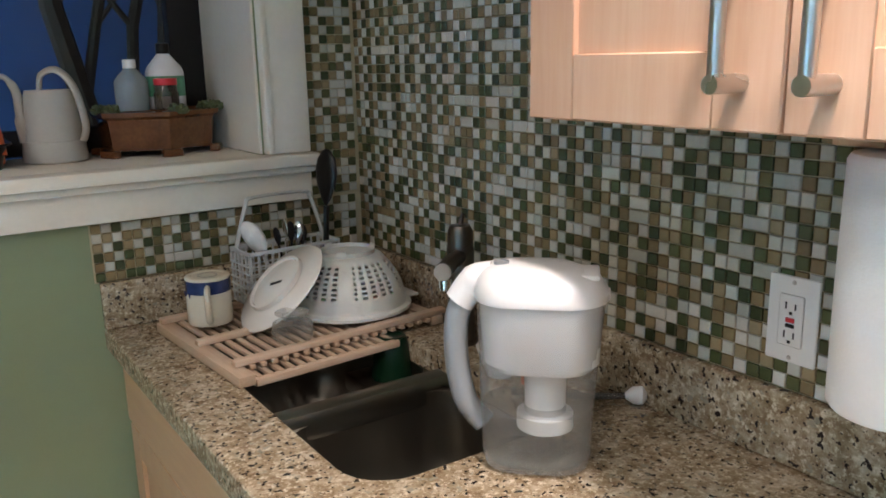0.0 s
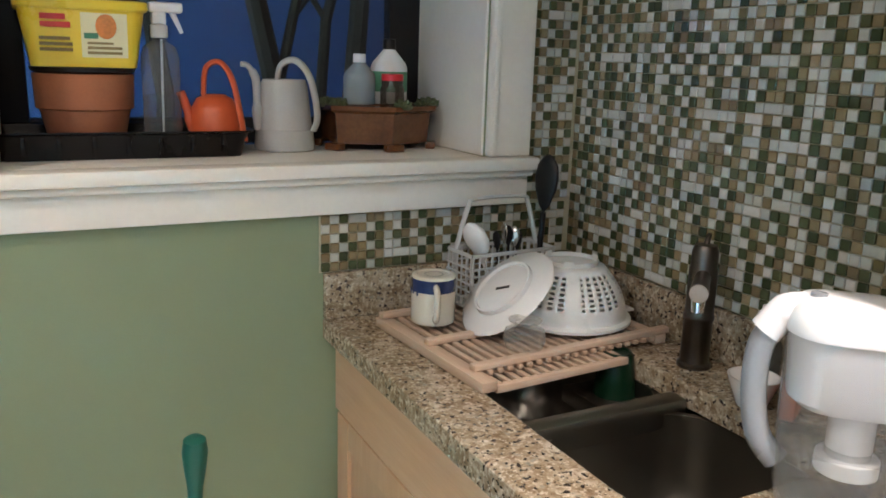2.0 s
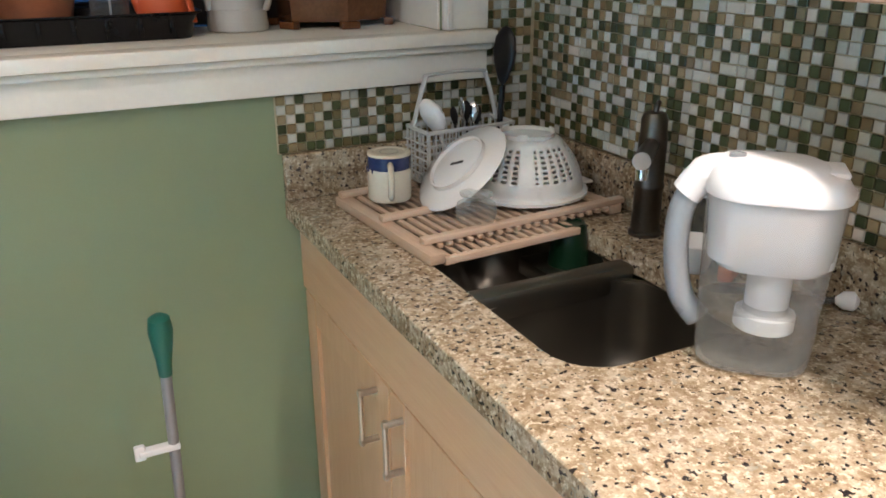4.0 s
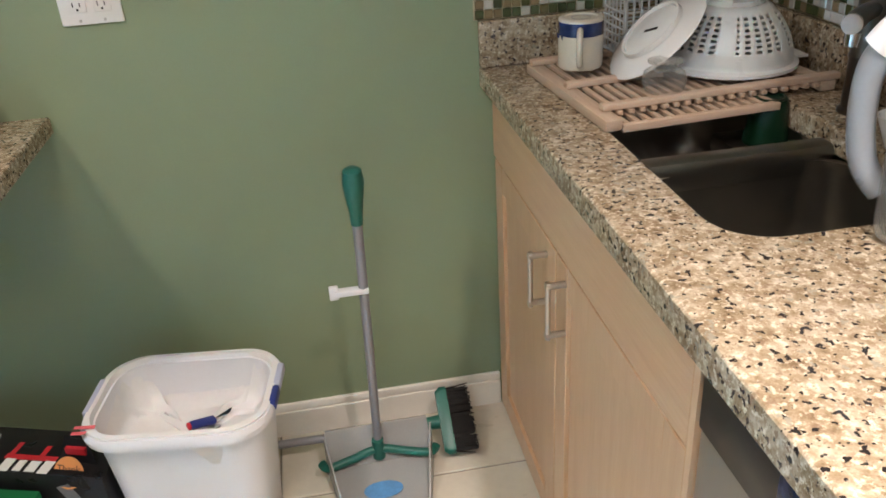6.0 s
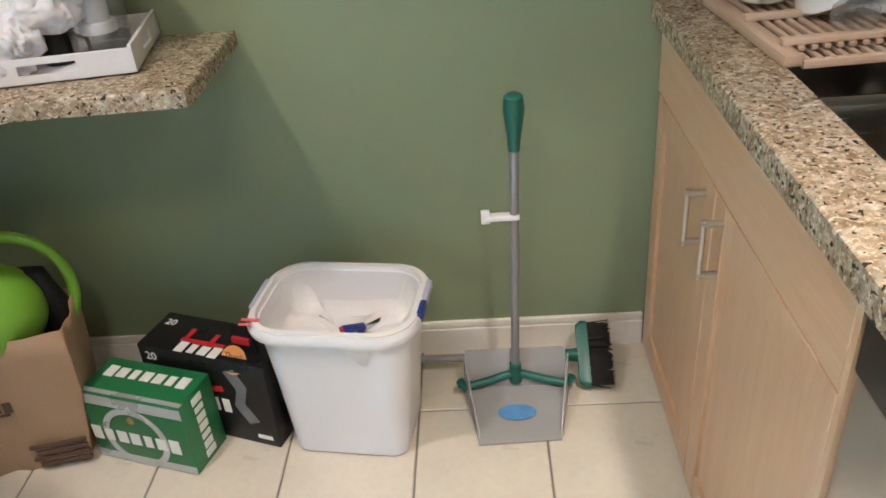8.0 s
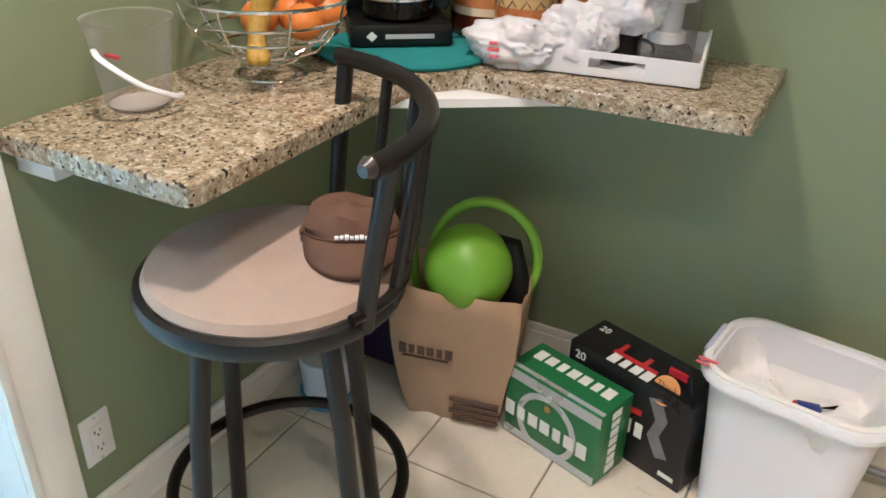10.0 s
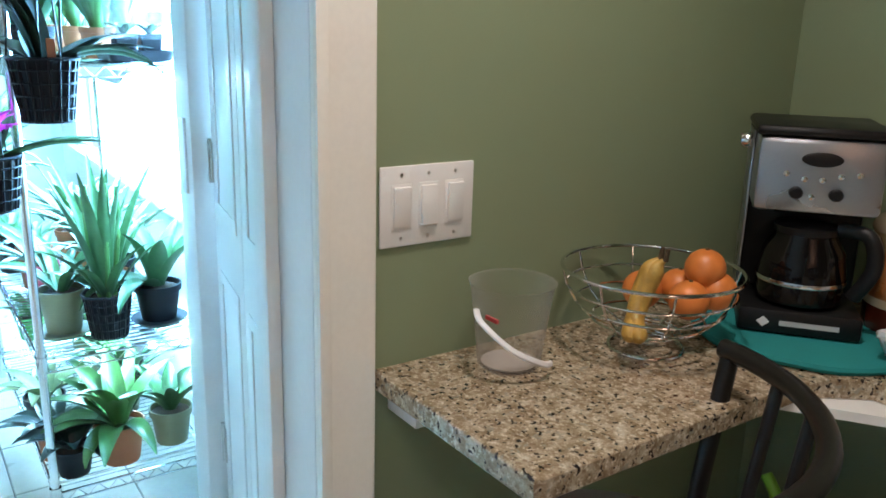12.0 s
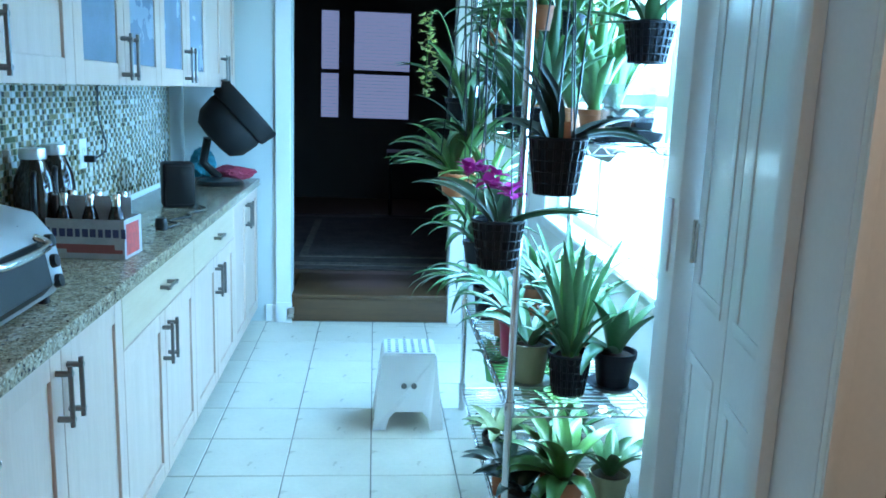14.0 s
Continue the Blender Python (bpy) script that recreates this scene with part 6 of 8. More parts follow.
part("carafe_handle", tube(curve_pts([(0.045, -0.065, 0.19), (0.088, -0.085, 0.185), (0.100, -0.09, 0.13), (0.078, -0.075, 0.07)], 7), 0.010, 10, flat=1.3), BLACK, ca)
part("logo_mark", xform(lathe([(0.010, 0), (0.010, 0.0008), (0.001, 0.0008)], 4), pose(-0.055, -0.1152, 0.022, 90)), WHITE_PL, cm, "small printed emblem")
part("print_bar", boxes([(-0.03, -0.1156, 0.017, 0.06, -0.1148, 0.026)]), TXT_GREY, cm, "unreadable printed line")

CANC = plain("cream_glaze_lid", (0.75, 0.60, 0.42), 0.2, vary=0.06, scale=12)
CANO = plain("burnt_orange_glaze", (0.48, 0.17, 0.055), 0.3, vary=0.25, scale=12, grain=80)
CANR = plain("oxblood_glaze", (0.13, 0.022, 0.012), 0.22, vary=0.15, scale=12)
CANT = plain("tan_glaze", (0.55, 0.37, 0.17), 0.35, vary=0.15, scale=18)


def canister(at, r, h, label, tilt=0):
    c = thing("canister", label, "canister", at, 0, "ceramic canisters")
    part("lower_band", lathe([(r * 0.93, 0), (r * 0.97, 0.004), (r, h * 0.30)], 36, cap1=False), CANR, c, "oxblood glazed foot")
    part("cream_line", lathe([(r * 1.004, h * 0.30), (r * 1.008, h * 0.38)], 36, cap0=False, cap1=False), CANC, c)
    part("middle_band", lathe([(r * 1.004, h * 0.38), (r, h * 0.80)], 36, cap0=False, cap1=False), CANO, c, "burnt orange glazed middle")
    part("upper_band", lathe([(r * 1.002, h * 0.80), (r, h * 0.96), (r * 0.9, h * 0.97), (r * 0.5, h * 0.965)], 36, cap0=False), CANT, c)
    for k in range(14):
        a = 2 * math.pi * k / 14
        part("painted_stroke", tube([(r * 1.006 * math.cos(a), r * 1.006 * math.sin(a), h * 0.80), (r * 1.006 * math.cos(a + 0.16), r * 1.006 * math.sin(a + 0.16), h * 0.92), (r * 1.006 * math.cos(a + 0.3), r * 1.006 * math.sin(a + 0.3), h * 0.83)], 0.0014, 5), plain("painted_brown", (0.09, 0.035, 0.02), 0.5), c)
    m = pose(0, 0, h * 0.965, tilt, tilt * 0.6)
    ld = part("lid", xform(lathe([(r * 1.03, 0), (r * 1.05, 0.006), (r * 0.98, 0.020), (r * 0.72, 0.038), (r * 0.3, 0.047), (0.001, 0.048)], 36), m), CANC, c, "domed cream lid")
    part("knob", xform(lathe([(0.008, 0.046), (0.018, 0.052), (0.021, 0.060), (0.016, 0.066), (0.001, 0.067)], 20), m), BLACK, ld, "black knob")
    return c


canister((-0.905, 1.995, BARZ), 0.086, 0.212, "tall glazed canister with a cream lid on the ledge")
canister((-0.785, 1.925, BARZ), 0.066, 0.128, "small glazed canister with a cream lid on the ledge")
canister((-0.735, 2.030, BARZ), 0.076, 0.190, "glazed canister with its cream lid set askew", 14)

# carrier bag and tray at the end of the ledge
FILM = plain("white_carrier_film", (0.76, 0.76, 0.79), 0.3, alpha=0.8, vary=0.04, scale=16, grain=60, relief=0.5, subsurface=0.08)
cbag = thing("carrier_bag", "crumpled white plastic carrier bag with red print", "carrier bag", (-0.668, 1.868, BARZ), 10)


def crumple(seed, r, c, stretch, mat_, parent, name):
    bm = bmesh.new()
    bmesh.ops.create_icosphere(bm, subdivisions=5, radius=1)
    off = Vector((seed * 3.1, seed * 1.7, 0))
    for v in bm.verts:
        w = v.co + 0.35 * Vector((noise.noise(v.co * 2.2 + off), noise.noise(v.co * 2.2 - off), noise.noise(v.co * 2.2 + off * 2)))
        n = noise.noise(v.co * 1.5 + off) * 0.34 + (0.5 - abs(noise.noise(w * 2.3 + off))) * 0.26 + (0.5 - abs(noise.noise(Vector((w.x * 3, w.y * 7, w.z * 7)) + off))) * 0.09 - 0.08
        p = v.co * (0.84 + n)
        v.co = Vector((p.x * stretch[0], p.y * stretch[1], max(p.z, -0.72) * stretch[2])) * r + Vector(c)
    return part(name, bm, mat_, parent, smooth=60)


crumple(1, 0.062, (-0.10, -0.045, 0.045), (1.7, 0.9, 0.95), FILM, cbag, "film")
crumple(2, 0.066, (0.02, 0.0, 0.062), (1.3, 0.85, 1.1), FILM, cbag, "film")
crumple(3, 0.060, (0.105, 0.03, 0.125), (1.35, 0.8, 1.2), FILM, cbag, "film")
part("red_print", boxes([(-0.135, -0.112, 0.045, -0.112, -0.106, 0.052), (-0.132, -0.114, 0.058, -0.115, -0.106, 0.064), (-0.13, -0.112, 0.032, -0.114, -0.106, 0.038)], 0.001), plain("pink_print", (0.65, 0.12, 0.14), 0.5), cbag, "unreadable red print")
tray = thing("white_tray", "white plastic tray with handle slots on the granite ledge", "tray", (-0.572, 1.962, BARZ + 0.001), 9)
tray.scale = (0.9, 1.0, 1.0)
part("floor", box(-0.17, -0.125, 0, 0.17, 0.125, 0.006, 0.002), WHITE_PL, tray)
part("front_wall", boxes([(-0.175, -0.132, 0.004, -0.06, -0.125, 0.05), (0.06, -0.132, 0.004, 0.175, -0.125, 0.05), (-0.06, -0.132, 0.004, 0.06, -0.125, 0.018), (-0.06, -0.132, 0.038, 0.06, -0.125, 0.05)]), WHITE_PL, tray)
part("back_wall", box(-0.175, 0.125, 0.004, 0.175, 0.132, 0.05), WHITE_PL, tray)
for x0, x1 in ((-0.177, -0.17), (0.17, 0.177)):
    part("end_wall", boxes([(x0, -0.132, 0.004, x1, -0.04, 0.056), (x0, 0.04, 0.004, x1, 0.132, 0.056), (x0, -0.04, 0.004, x1, 0.04, 0.02), (x0, -0.04, 0.042, x1, 0.04, 0.056)]), WHITE_PL, tray)
jug("second_filter_jug", "clear water filter jug with a white lid in the tray", (-0.500, 1.978, BARZ + 0.008), -70, 0.03)
tin = thing("small_tin", "small dark tin standing in the white tray", "tin", (-0.655, 1.975, BARZ + 0.008))
part("body", lathe([(0.034, 0), (0.034, 0.075), (0.030, 0.077)], 28), plain("dull_steel", (0.25, 0.22, 0.20), 0.35, 0.8), tin)
part("lid", lathe([(0.035, 0.077), (0.035, 0.084), (0.001, 0.085)], 28), BLACK, tin)
kt = thing("black_pot", "small black metal pot with a handle in the tray", "pot", (-0.575, 1.945, BARZ + 0.008))
part("body", lathe([(0.032, 0), (0.036, 0.01), (0.036, 0.06), (0.033, 0.062)], 28), BLACK, kt)
part("handle", tube(curve_pts([(0.034, 0.0, 0.05), (0.06, -0.005, 0.045), (0.062, -0.005, 0.02), (0.036, 0, 0.014)], 6), 0.004, 8), BLACK, kt)

# ---- galley: long counter ----
GY = -0.445
slab("long_counter", [(XW + 0.02, YS), (-1.0, YS), (-1.0, GY + 0.01), (-1.006, GY + 0.016), (XW + 0.02, GY + 0.016)], [], 0.870, 0.91, GRANITE, "long speckled granite worktop along the galley", "worktop", 0.004)
GM = wood_mat("pale_maple", (0.56, 0.39, 0.30), (0.66, 0.49, 0.40), 2, 0.35)
GM_X = wood_mat("pale_maple_level", (0.52, 0.38, 0.25), (0.62, 0.48, 0.34), 0, 0.35)
PEWTER = plain("pewter_pull", (0.20, 0.19, 0.18), 0.35, 0.9, vary=0.06)


def base_unit(x0, x1, drawer, doors):
    """x0 < x1; doors face the aisle (+y)."""
    c = thing("base_cabinet", "pale maple base cabinet with shaker doors under the long counter", "cabinet", (0, 0, 0), group="galley base cabinets")
    part("body", box(x0 + 0.001, YS + 0.002, 0.09, x1 - 0.001, GY - 0.022, 0.868), GM, c)
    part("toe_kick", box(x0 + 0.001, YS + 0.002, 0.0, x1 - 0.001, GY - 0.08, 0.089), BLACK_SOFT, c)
    top = 0.862
    if drawer:
        d = part("drawer", box(x0 + 0.003, GY - 0.021, 0.70, x1 - 0.003, GY - 0.001, 0.862, 0.002, 1), GM_X, c)
        bar_handle(d, ((x0 + x1) / 2 - 0.045, GY - 0.001, 0.785), ((x0 + x1) / 2 + 0.045, GY - 0.001, 0.785), (0, 0.03, 0), PEWTER, 0.006)
        top = 0.696
    n = doors
    w = (x1 - x0) / n
    for k in range(n):
        a, b = x0 + k * w + 0.002, x0 + (k + 1) * w - 0.002
        d = shaker("door", c, a, b, 0.095, top, GY - 0.001, GM, 1, "x")
        hx = (b - 0.032 if k == 0 else a + 0.032) if n == 2 else a + 0.035
        bar_handle(d, (hx, GY - 0.001, top - 0.165), (hx, GY - 0.001, top - 0.055), (0, 0.032, 0), PEWTER, 0.006)
    return c


for x0, x1, dr, n in ((-2.53, -1.62, False, 2), (-3.46, -2.53, True, 2), (-4.38, -3.46, True, 2), (-5.22, -4.38, False, 2)):
    base_unit(x0, x1, dr, n)
rg = thing("range", "steel kitchen range with a bar handle beside the cabinets", "range", (0, 0, 0))
part("body", box(-1.615, YS + 0.004, 0.0, -1.02, GY - 0.004, 0.868, 0.004), STEEL_Y, rg)
hb = part("handle", tube([(-1.60, GY + 0.06, 0.80), (-1.04, GY + 0.06, 0.80)], 0.013, 14), CHROME, rg, "chrome door bar")
for x in (-1.56, -1.08):
    part("post", tube([(x, GY - 0.004, 0.80), (x, GY + 0.06, 0.80)], 0.009, 10), CHROME, hb)

UY = -0.565
for x0, x1, glazed in ((-2.60, -1.55, False), (-3.52, -2.60, True), (-4.40, -3.52, True), (-5.20, -4.40, False)):
    c = thing("galley_wall_cabinet", "pale maple wall cabinet with frosted glass doors" if glazed else "pale maple wall cabinet with plain shaker doors", "cabinet", (0, 0, 0), group="galley wall cabinets")
    part("body", box(x0 + 0.001, YS + 0.005, 1.455, x1 - 0.001, UY - 0.022, 2.25), GM, c)
    w = (x1 - x0) / 2
    for k in range(2):
        a, b = x0 + k * w + 0.0015, x0 + (k + 1) * w - 0.0015
        d = shaker("door", c, a, b, 1.45, 2.245, UY - 0.001, GM, 1, "x", 0.07)
        if glazed:
            part("pane", box(a + 0.071, UY - 0.0095, 1.521, b - 0.071, UY - 0.0065, 2.174), plain("frosted_blue_glass", (0.20, 0.26, 0.33), 0.25, vary=0.25, scale=5), d, "frosted glass pane")
        hx = b - 0.036 if k == 0 else a + 0.036
        bar_handle(d, (hx, UY - 0.001, 1.485), (hx, UY - 0.001, 1.60), (0, 0.032, 0), PEWTER, 0.006)
setting("end_filler", box(XW + 0.001, YS, 1.455, -5.202, UY - 0.05, 2.25), GM, "maple filler beside the end wall")

# things on the long counter
CT = 0.911
to = thing("toaster_oven", "rounded steel toaster oven with a dark glass door", "toaster oven", (-2.08, -0.665, CT), 0)
SILV = plain("silver_plastic", (0.50, 0.52, 0.54), 0.32, 0.5, vary=0.05)
bm = bm_loft(bmesh.new(), [[(x, y, z) for y, z in ((-0.15, 0.02), (0.125, 0.02), (0.15, 0.06), (0.13, 0.17), (0.085, 0.225), (0.0, 0.245), (-0.15, 0.235))] for x in (-0.22, 0.22)])
part("shell", bm, SILV, to)
dr = part("glass_door", bm_loft(bmesh.new(), [[(x, y, z) for y, z in ((0.128, 0.028), (0.158, 0.062), (0.138, 0.17), (0.120, 0.17), (0.12, 0.028))] for x in (-0.13, 0.20)]), BLACK, to, "dark glass door")
part("handle", tube(curve_pts([(-0.10, 0.13, 0.185), (-0.09, 0.168, 0.165), (0.15, 0.168, 0.165), (0.16, 0.13, 0.185)], 6), 0.009, 10), CHROME, dr)
for k in range(3):
    part("knob", xform(lathe([(0.018, 0), (0.016, 0.016), (0.001, 0.017)], 18), pose(-0.178, 0.146 - 0.008 * k, 0.06 + 0.05 * k, -78)), BLACK, to)
for x in (-0.19, 0.19):
    for y in (-0.12, 0.11):
        part("foot", lathe([(0.014, 0), (0.014, 0.02)], 12, x, y), BLACK, to)
CARD = plain("printed_carrier_card", (0.42, 0.43, 0.44), 0.5, vary=0.2, scale=14)
cl = thing("bottle_carrier", "printed cardboard bottle carrier with dark bottles", "bottle carrier", (-2.88, -0.628, CT), -4)
part("bottom", box(-0.075, -0.122, 0, 0.075, 0.122, 0.003), CARD, cl)
for r in ((0.072, -0.122, 0.003, 0.075, 0.122, 0.125), (-0.075, -0.122, 0.003, -0.072, 0.122, 0.125), (-0.072, -0.122, 0.003, 0.072, -0.119, 0.125), (-0.072, 0.119, 0.003, 0.072, 0.122, 0.125)):
    part("panel", box(*r), CARD, cl)
part("divider", box(-0.0015, -0.119, 0.003, 0.0015, 0.119, 0.19), CARD, cl)
mark(11, 0.038, Matrix.Translation((0.0757, 0.0, 0.082)) @ Euler((radians(90), 0, radians(90))).to_matrix().to_4x4(), plain("navy_print", (0.05, 0.05, 0.12), 0.5), cl, 0.0006, squeeze=0.92)
part("red_swoosh", boxes([(0.0752, -0.11, 0.03, 0.0760, 0.09, 0.046), (0.0752, -0.06, 0.018, 0.0760, 0.115, 0.03)]), plain("swoosh_red", (0.30, 0.08, 0.07), 0.5), cl, "red printed stripe")
part("side_print", boxes([(-0.05, 0.1222, 0.01, 0.06, 0.1228, 0.11)]), plain("red_side_print", (0.5, 0.05, 0.04), 0.5, vary=0.5, scale=40), cl, "red printed end panel")
BGL = plain("brown_bottle_glass", (0.02, 0.012, 0.008), 0.08, vary=0.1, relief=0)
for x in (-0.037, 0.037):
    for y in (-0.08, 0.0, 0.08):
        b = thing("beer_bottle", "brown glass bottle with silver foil neck in the carrier", "bottle", (-2.88 + x, -0.628 + y, CT + 0.0035), 0, "bottles in the carrier")
        part("glass", lathe([(0.026, 0), (0.028, 0.004), (0.028, 0.11), (0.022, 0.135), (0.013, 0.16), (0.0125, 0.185)], 20), BGL, b)
        part("foil", lathe([(0.0145, 0.160), (0.0145, 0.196), (0.012, 0.199), (0.001, 0.2)], 16), CHROME, b, "silver foil cap")
SILVER_LID = plain("brushed_silver_lid", (0.60, 0.62, 0.64), 0.3, 0.6, vary=0.05)
for x, y in ((-2.86, -0.80), (-3.03, -0.80)):
    b = thing("dark_jar", "tall dark glass carafe with a silver lid by the toaster", "carafe", (x, y, CT), 0, "dark carafes")
    part("glass", lathe([(0.056, 0), (0.060, 0.006), (0.062, 0.20), (0.056, 0.245), (0.040, 0.285), (0.034, 0.305)], 26), BGL, b)
    part("lid", lathe([(0.040, 0.305), (0.041, 0.312), (0.039, 0.338), (0.001, 0.341)], 24), SILVER_LID, b)
    part("handle", tube(curve_pts([(0.05, 0.02, 0.265), (0.095, 0.035, 0.25), (0.10, 0.037, 0.13), (0.058, 0.02, 0.09)], 6), 0.009, 10), BLACK, b)
po = outlet("counter_outlet", "white outlet with a black plug over the long counter", pose(-3.51, YS + 0.0045, 1.18) @ Matrix.Rotation(math.pi, 4, "Z"), 1)
part("plug", box(-0.014, -0.05, -0.034, 0.014, -0.009, -0.006, 0.004), BLACK, po, "black plug")
part("cord", tube(curve_pts([(0, -0.045, -0.02), (0.07, -0.07, 0.02), (0.12, -0.03, 0.14), (0.15, -0.02, 0.28)], 6), 0.004, 8), BLACK, po, "black cord")
sk = thing("loudspeaker", "small black fabric loudspeaker on the long counter", "speaker", (-4.0, -0.63, CT), 20)
part("cabinet", box(-0.06, -0.07, 0, 0.06, 0.07, 0.20, 0.012), BLACK_SOFT, sk)
part("grille", box(0.0585, -0.06, 0.012, 0.064, 0.06, 0.188, 0.004), BLACK, sk)
fn = thing("desk_fan", "tilted black air circulator fan on the long counter", "fan", (-4.86, -0.60, CT), 0)
FM = Matrix.Translation((0.0, 0.14, 0.405)) @ Vector((-0.15, 0.70, 0.65)).to_track_quat("Z", "Y").to_matrix().to_4x4()
part("base", lathe([(0.13, 0), (0.135, 0.006), (0.12, 0.025), (0.03, 0.04), (0.001, 0.04)], 32), BLACK, fn)
part("neck", tube([(0, 0, 0.035), (0.0, -0.09, 0.12), (0.02, -0.06, 0.26)], 0.024, 12), BLACK, fn)
part("housing", xform(lathe([(0.07, -0.235), (0.125, -0.225), (0.168, -0.17), (0.180, -0.075), (0.176, -0.066), (0.176, -0.056), (0.194, -0.048), (0.206, 0.03), (0.200, 0.05), (0.188, 0.045), (0.186, 0.0), (0.14, -0.08), (0.02, -0.10)], 44, cap0=True), FM), BLACK_SOFT, fn)
for r in (0.165, 0.135, 0.105, 0.075, 0.045):
    part("grille_ring", xform(tube(arc(0, 0, 0.04, r, 0, 360, 40)[:-1], 0.0025, 6, closed=True), FM), BLACK, fn)
for k in range(12):
    a = radians(30 * k)
    part("grille_bar", xform(tube([(0.03 * math.cos(a), 0.03 * math.sin(a), 0.045), (0.178 * math.cos(a + 0.3), 0.178 * math.sin(a + 0.3), 0.04)], 0.0025, 6), FM), BLACK, fn)
part("hub", xform(lathe([(0.04, 0.03), (0.038, 0.05), (0.001, 0.052)], 24), FM), BLACK, fn)
for k in range(5):
    part("blade", xform(box(0.03, -0.03, -0.004, 0.16, 0.03, 0.0, 0.001, 1), FM @ pose(0, 0, -0.02, 24, 0, 72 * k)), BLACK, fn)
for k, (x, y, col, nm) in enumerate(((-5.08, -0.74, (0.02, 0.20, 0.26), "folded teal cloth on the long counter"), (-5.06, -0.56, (0.34, 0.03, 0.06), "dark red cloth under the fan base"))):
    c = thing("cloth", nm, "cloth", (x, y, CT), 15 * k)
    crumple(7 + k, 0.10, (0, 0, 0.09 - 0.045 * k), (0.8 + 0.3 * k, 0.8 + 0.5 * k, 1.0 - 0.5 * k), plain("cloth_%s" % ("teal" if k == 0 else "red"), col, 0.9, vary=0.2, scale=12, relief=0.4), c, "fabric")
cbk = thing("power_cable", "loose black cable with an adapter on the counter", "cable", (-3.45, -0.56, CT + 0.004))
part("cable", tube(curve_pts([(0.1, 0.02, 0), (0.0, 0.06, 0.004), (-0.1, 0.0, 0.0), (-0.2, 0.06, 0.003), (-0.3, 0.03, 0), (-0.42, 0.08, 0.003), (-0.55, 0.02, 0.0)], 7), 0.0042, 8), BLACK, cbk)
part("adapter", xform(lathe([(0.022, 0), (0.024, 0.02), (0.02, 0.045), (0.001, 0.048)], 18), pose(0.10, 0.02, -0.003)), BLACK, cbk)

# step stool
STW = plain("white_stool_plastic", (0.76, 0.77, 0.76), 0.4, vary=0.03)
ss = thing("step_stool", "white plastic step stool with a perforated top", "step stool", (-3.70, 0.435, 0.0), 0)
part("top", box(-0.105, -0.115, 0.325, 0.105, 0.115, 0.345, 0.008), STW, ss)
for sx in (-1, 1):
    pts = lambda x, d: [(x, -0.155, 0.0), (x, -0.098, 0.0), (x, -0.085, 0.055), (x, -0.06, 0.085), (x, 0.06, 0.085), (x, 0.085, 0.055), (x, 0.098, 0.0), (x, 0.155, 0.0)]
    lo = pts(sx * 0.135, 0)
    bm = bmesh.new()
    outer = [(sx * 0.135, y, z) for _, y, z in lo] + [(sx * 0.108, 0.118, 0.335), (sx * 0.108, -0.118, 0.335)]
    inner = [(x - sx * 0.008, y, z) for x, y, z in outer]
    bm_loft(bm, [outer, inner])
    part("side", bm, STW, ss, smooth=0)
    for y in (-0.022, 0.022):
        # no opening is cut: a dark disc gives the hole's inner shade
        part("hole", xform(lathe([(0.013, 0), (0.013, 0.0016), (0.001, 0.0016)], 18), Matrix.Translation((sx * 0.1225, y, 0.20)) @ Vector((sx * 1.0, 0, 0.085)).to_track_quat("Z", "Y").to_matrix().to_4x4()), plain("hole_shade", (0.10, 0.10, 0.10), 0.8), ss, "round finger hole, its shade a dark disc")
for sy in (-1, 1):
    part("end_panel", bm_loft(bmesh.new(), [[(-0.132, sy * 0.153, 0.0), (-0.10, sy * 0.153, 0.0), (-0.085, sy * 0.147, 0.09), (0.085, sy * 0.147, 0.09), (0.10, sy * 0.153, 0.0), (0.132, sy * 0.153, 0.0), (0.105, sy * 0.117, 0.335), (-0.105, sy * 0.117, 0.335)], [(-0.132, sy * 0.146, 0.0), (-0.10, sy * 0.146, 0.0), (-0.085, sy * 0.140, 0.09), (0.085, sy * 0.140, 0.09), (0.10, sy * 0.146, 0.0), (0.132, sy * 0.146, 0.0), (0.105, sy * 0.110, 0.335), (-0.105, sy * 0.110, 0.335)]]), STW, ss, smooth=0)
# grip holes likewise: grey discs on the top, coloured as shade
GREYH = plain("top_hole_shadow", (0.16, 0.17, 0.18), 0.8)
for i in range(7):
    for j in range(6):
        part("grip_hole", lathe([(0.0095, 0.3452), (0.0095, 0.3460), (0.001, 0.3460)], 10, -0.084 + 0.028 * i, -0.088 + 0.035 * j), GREYH, ss)

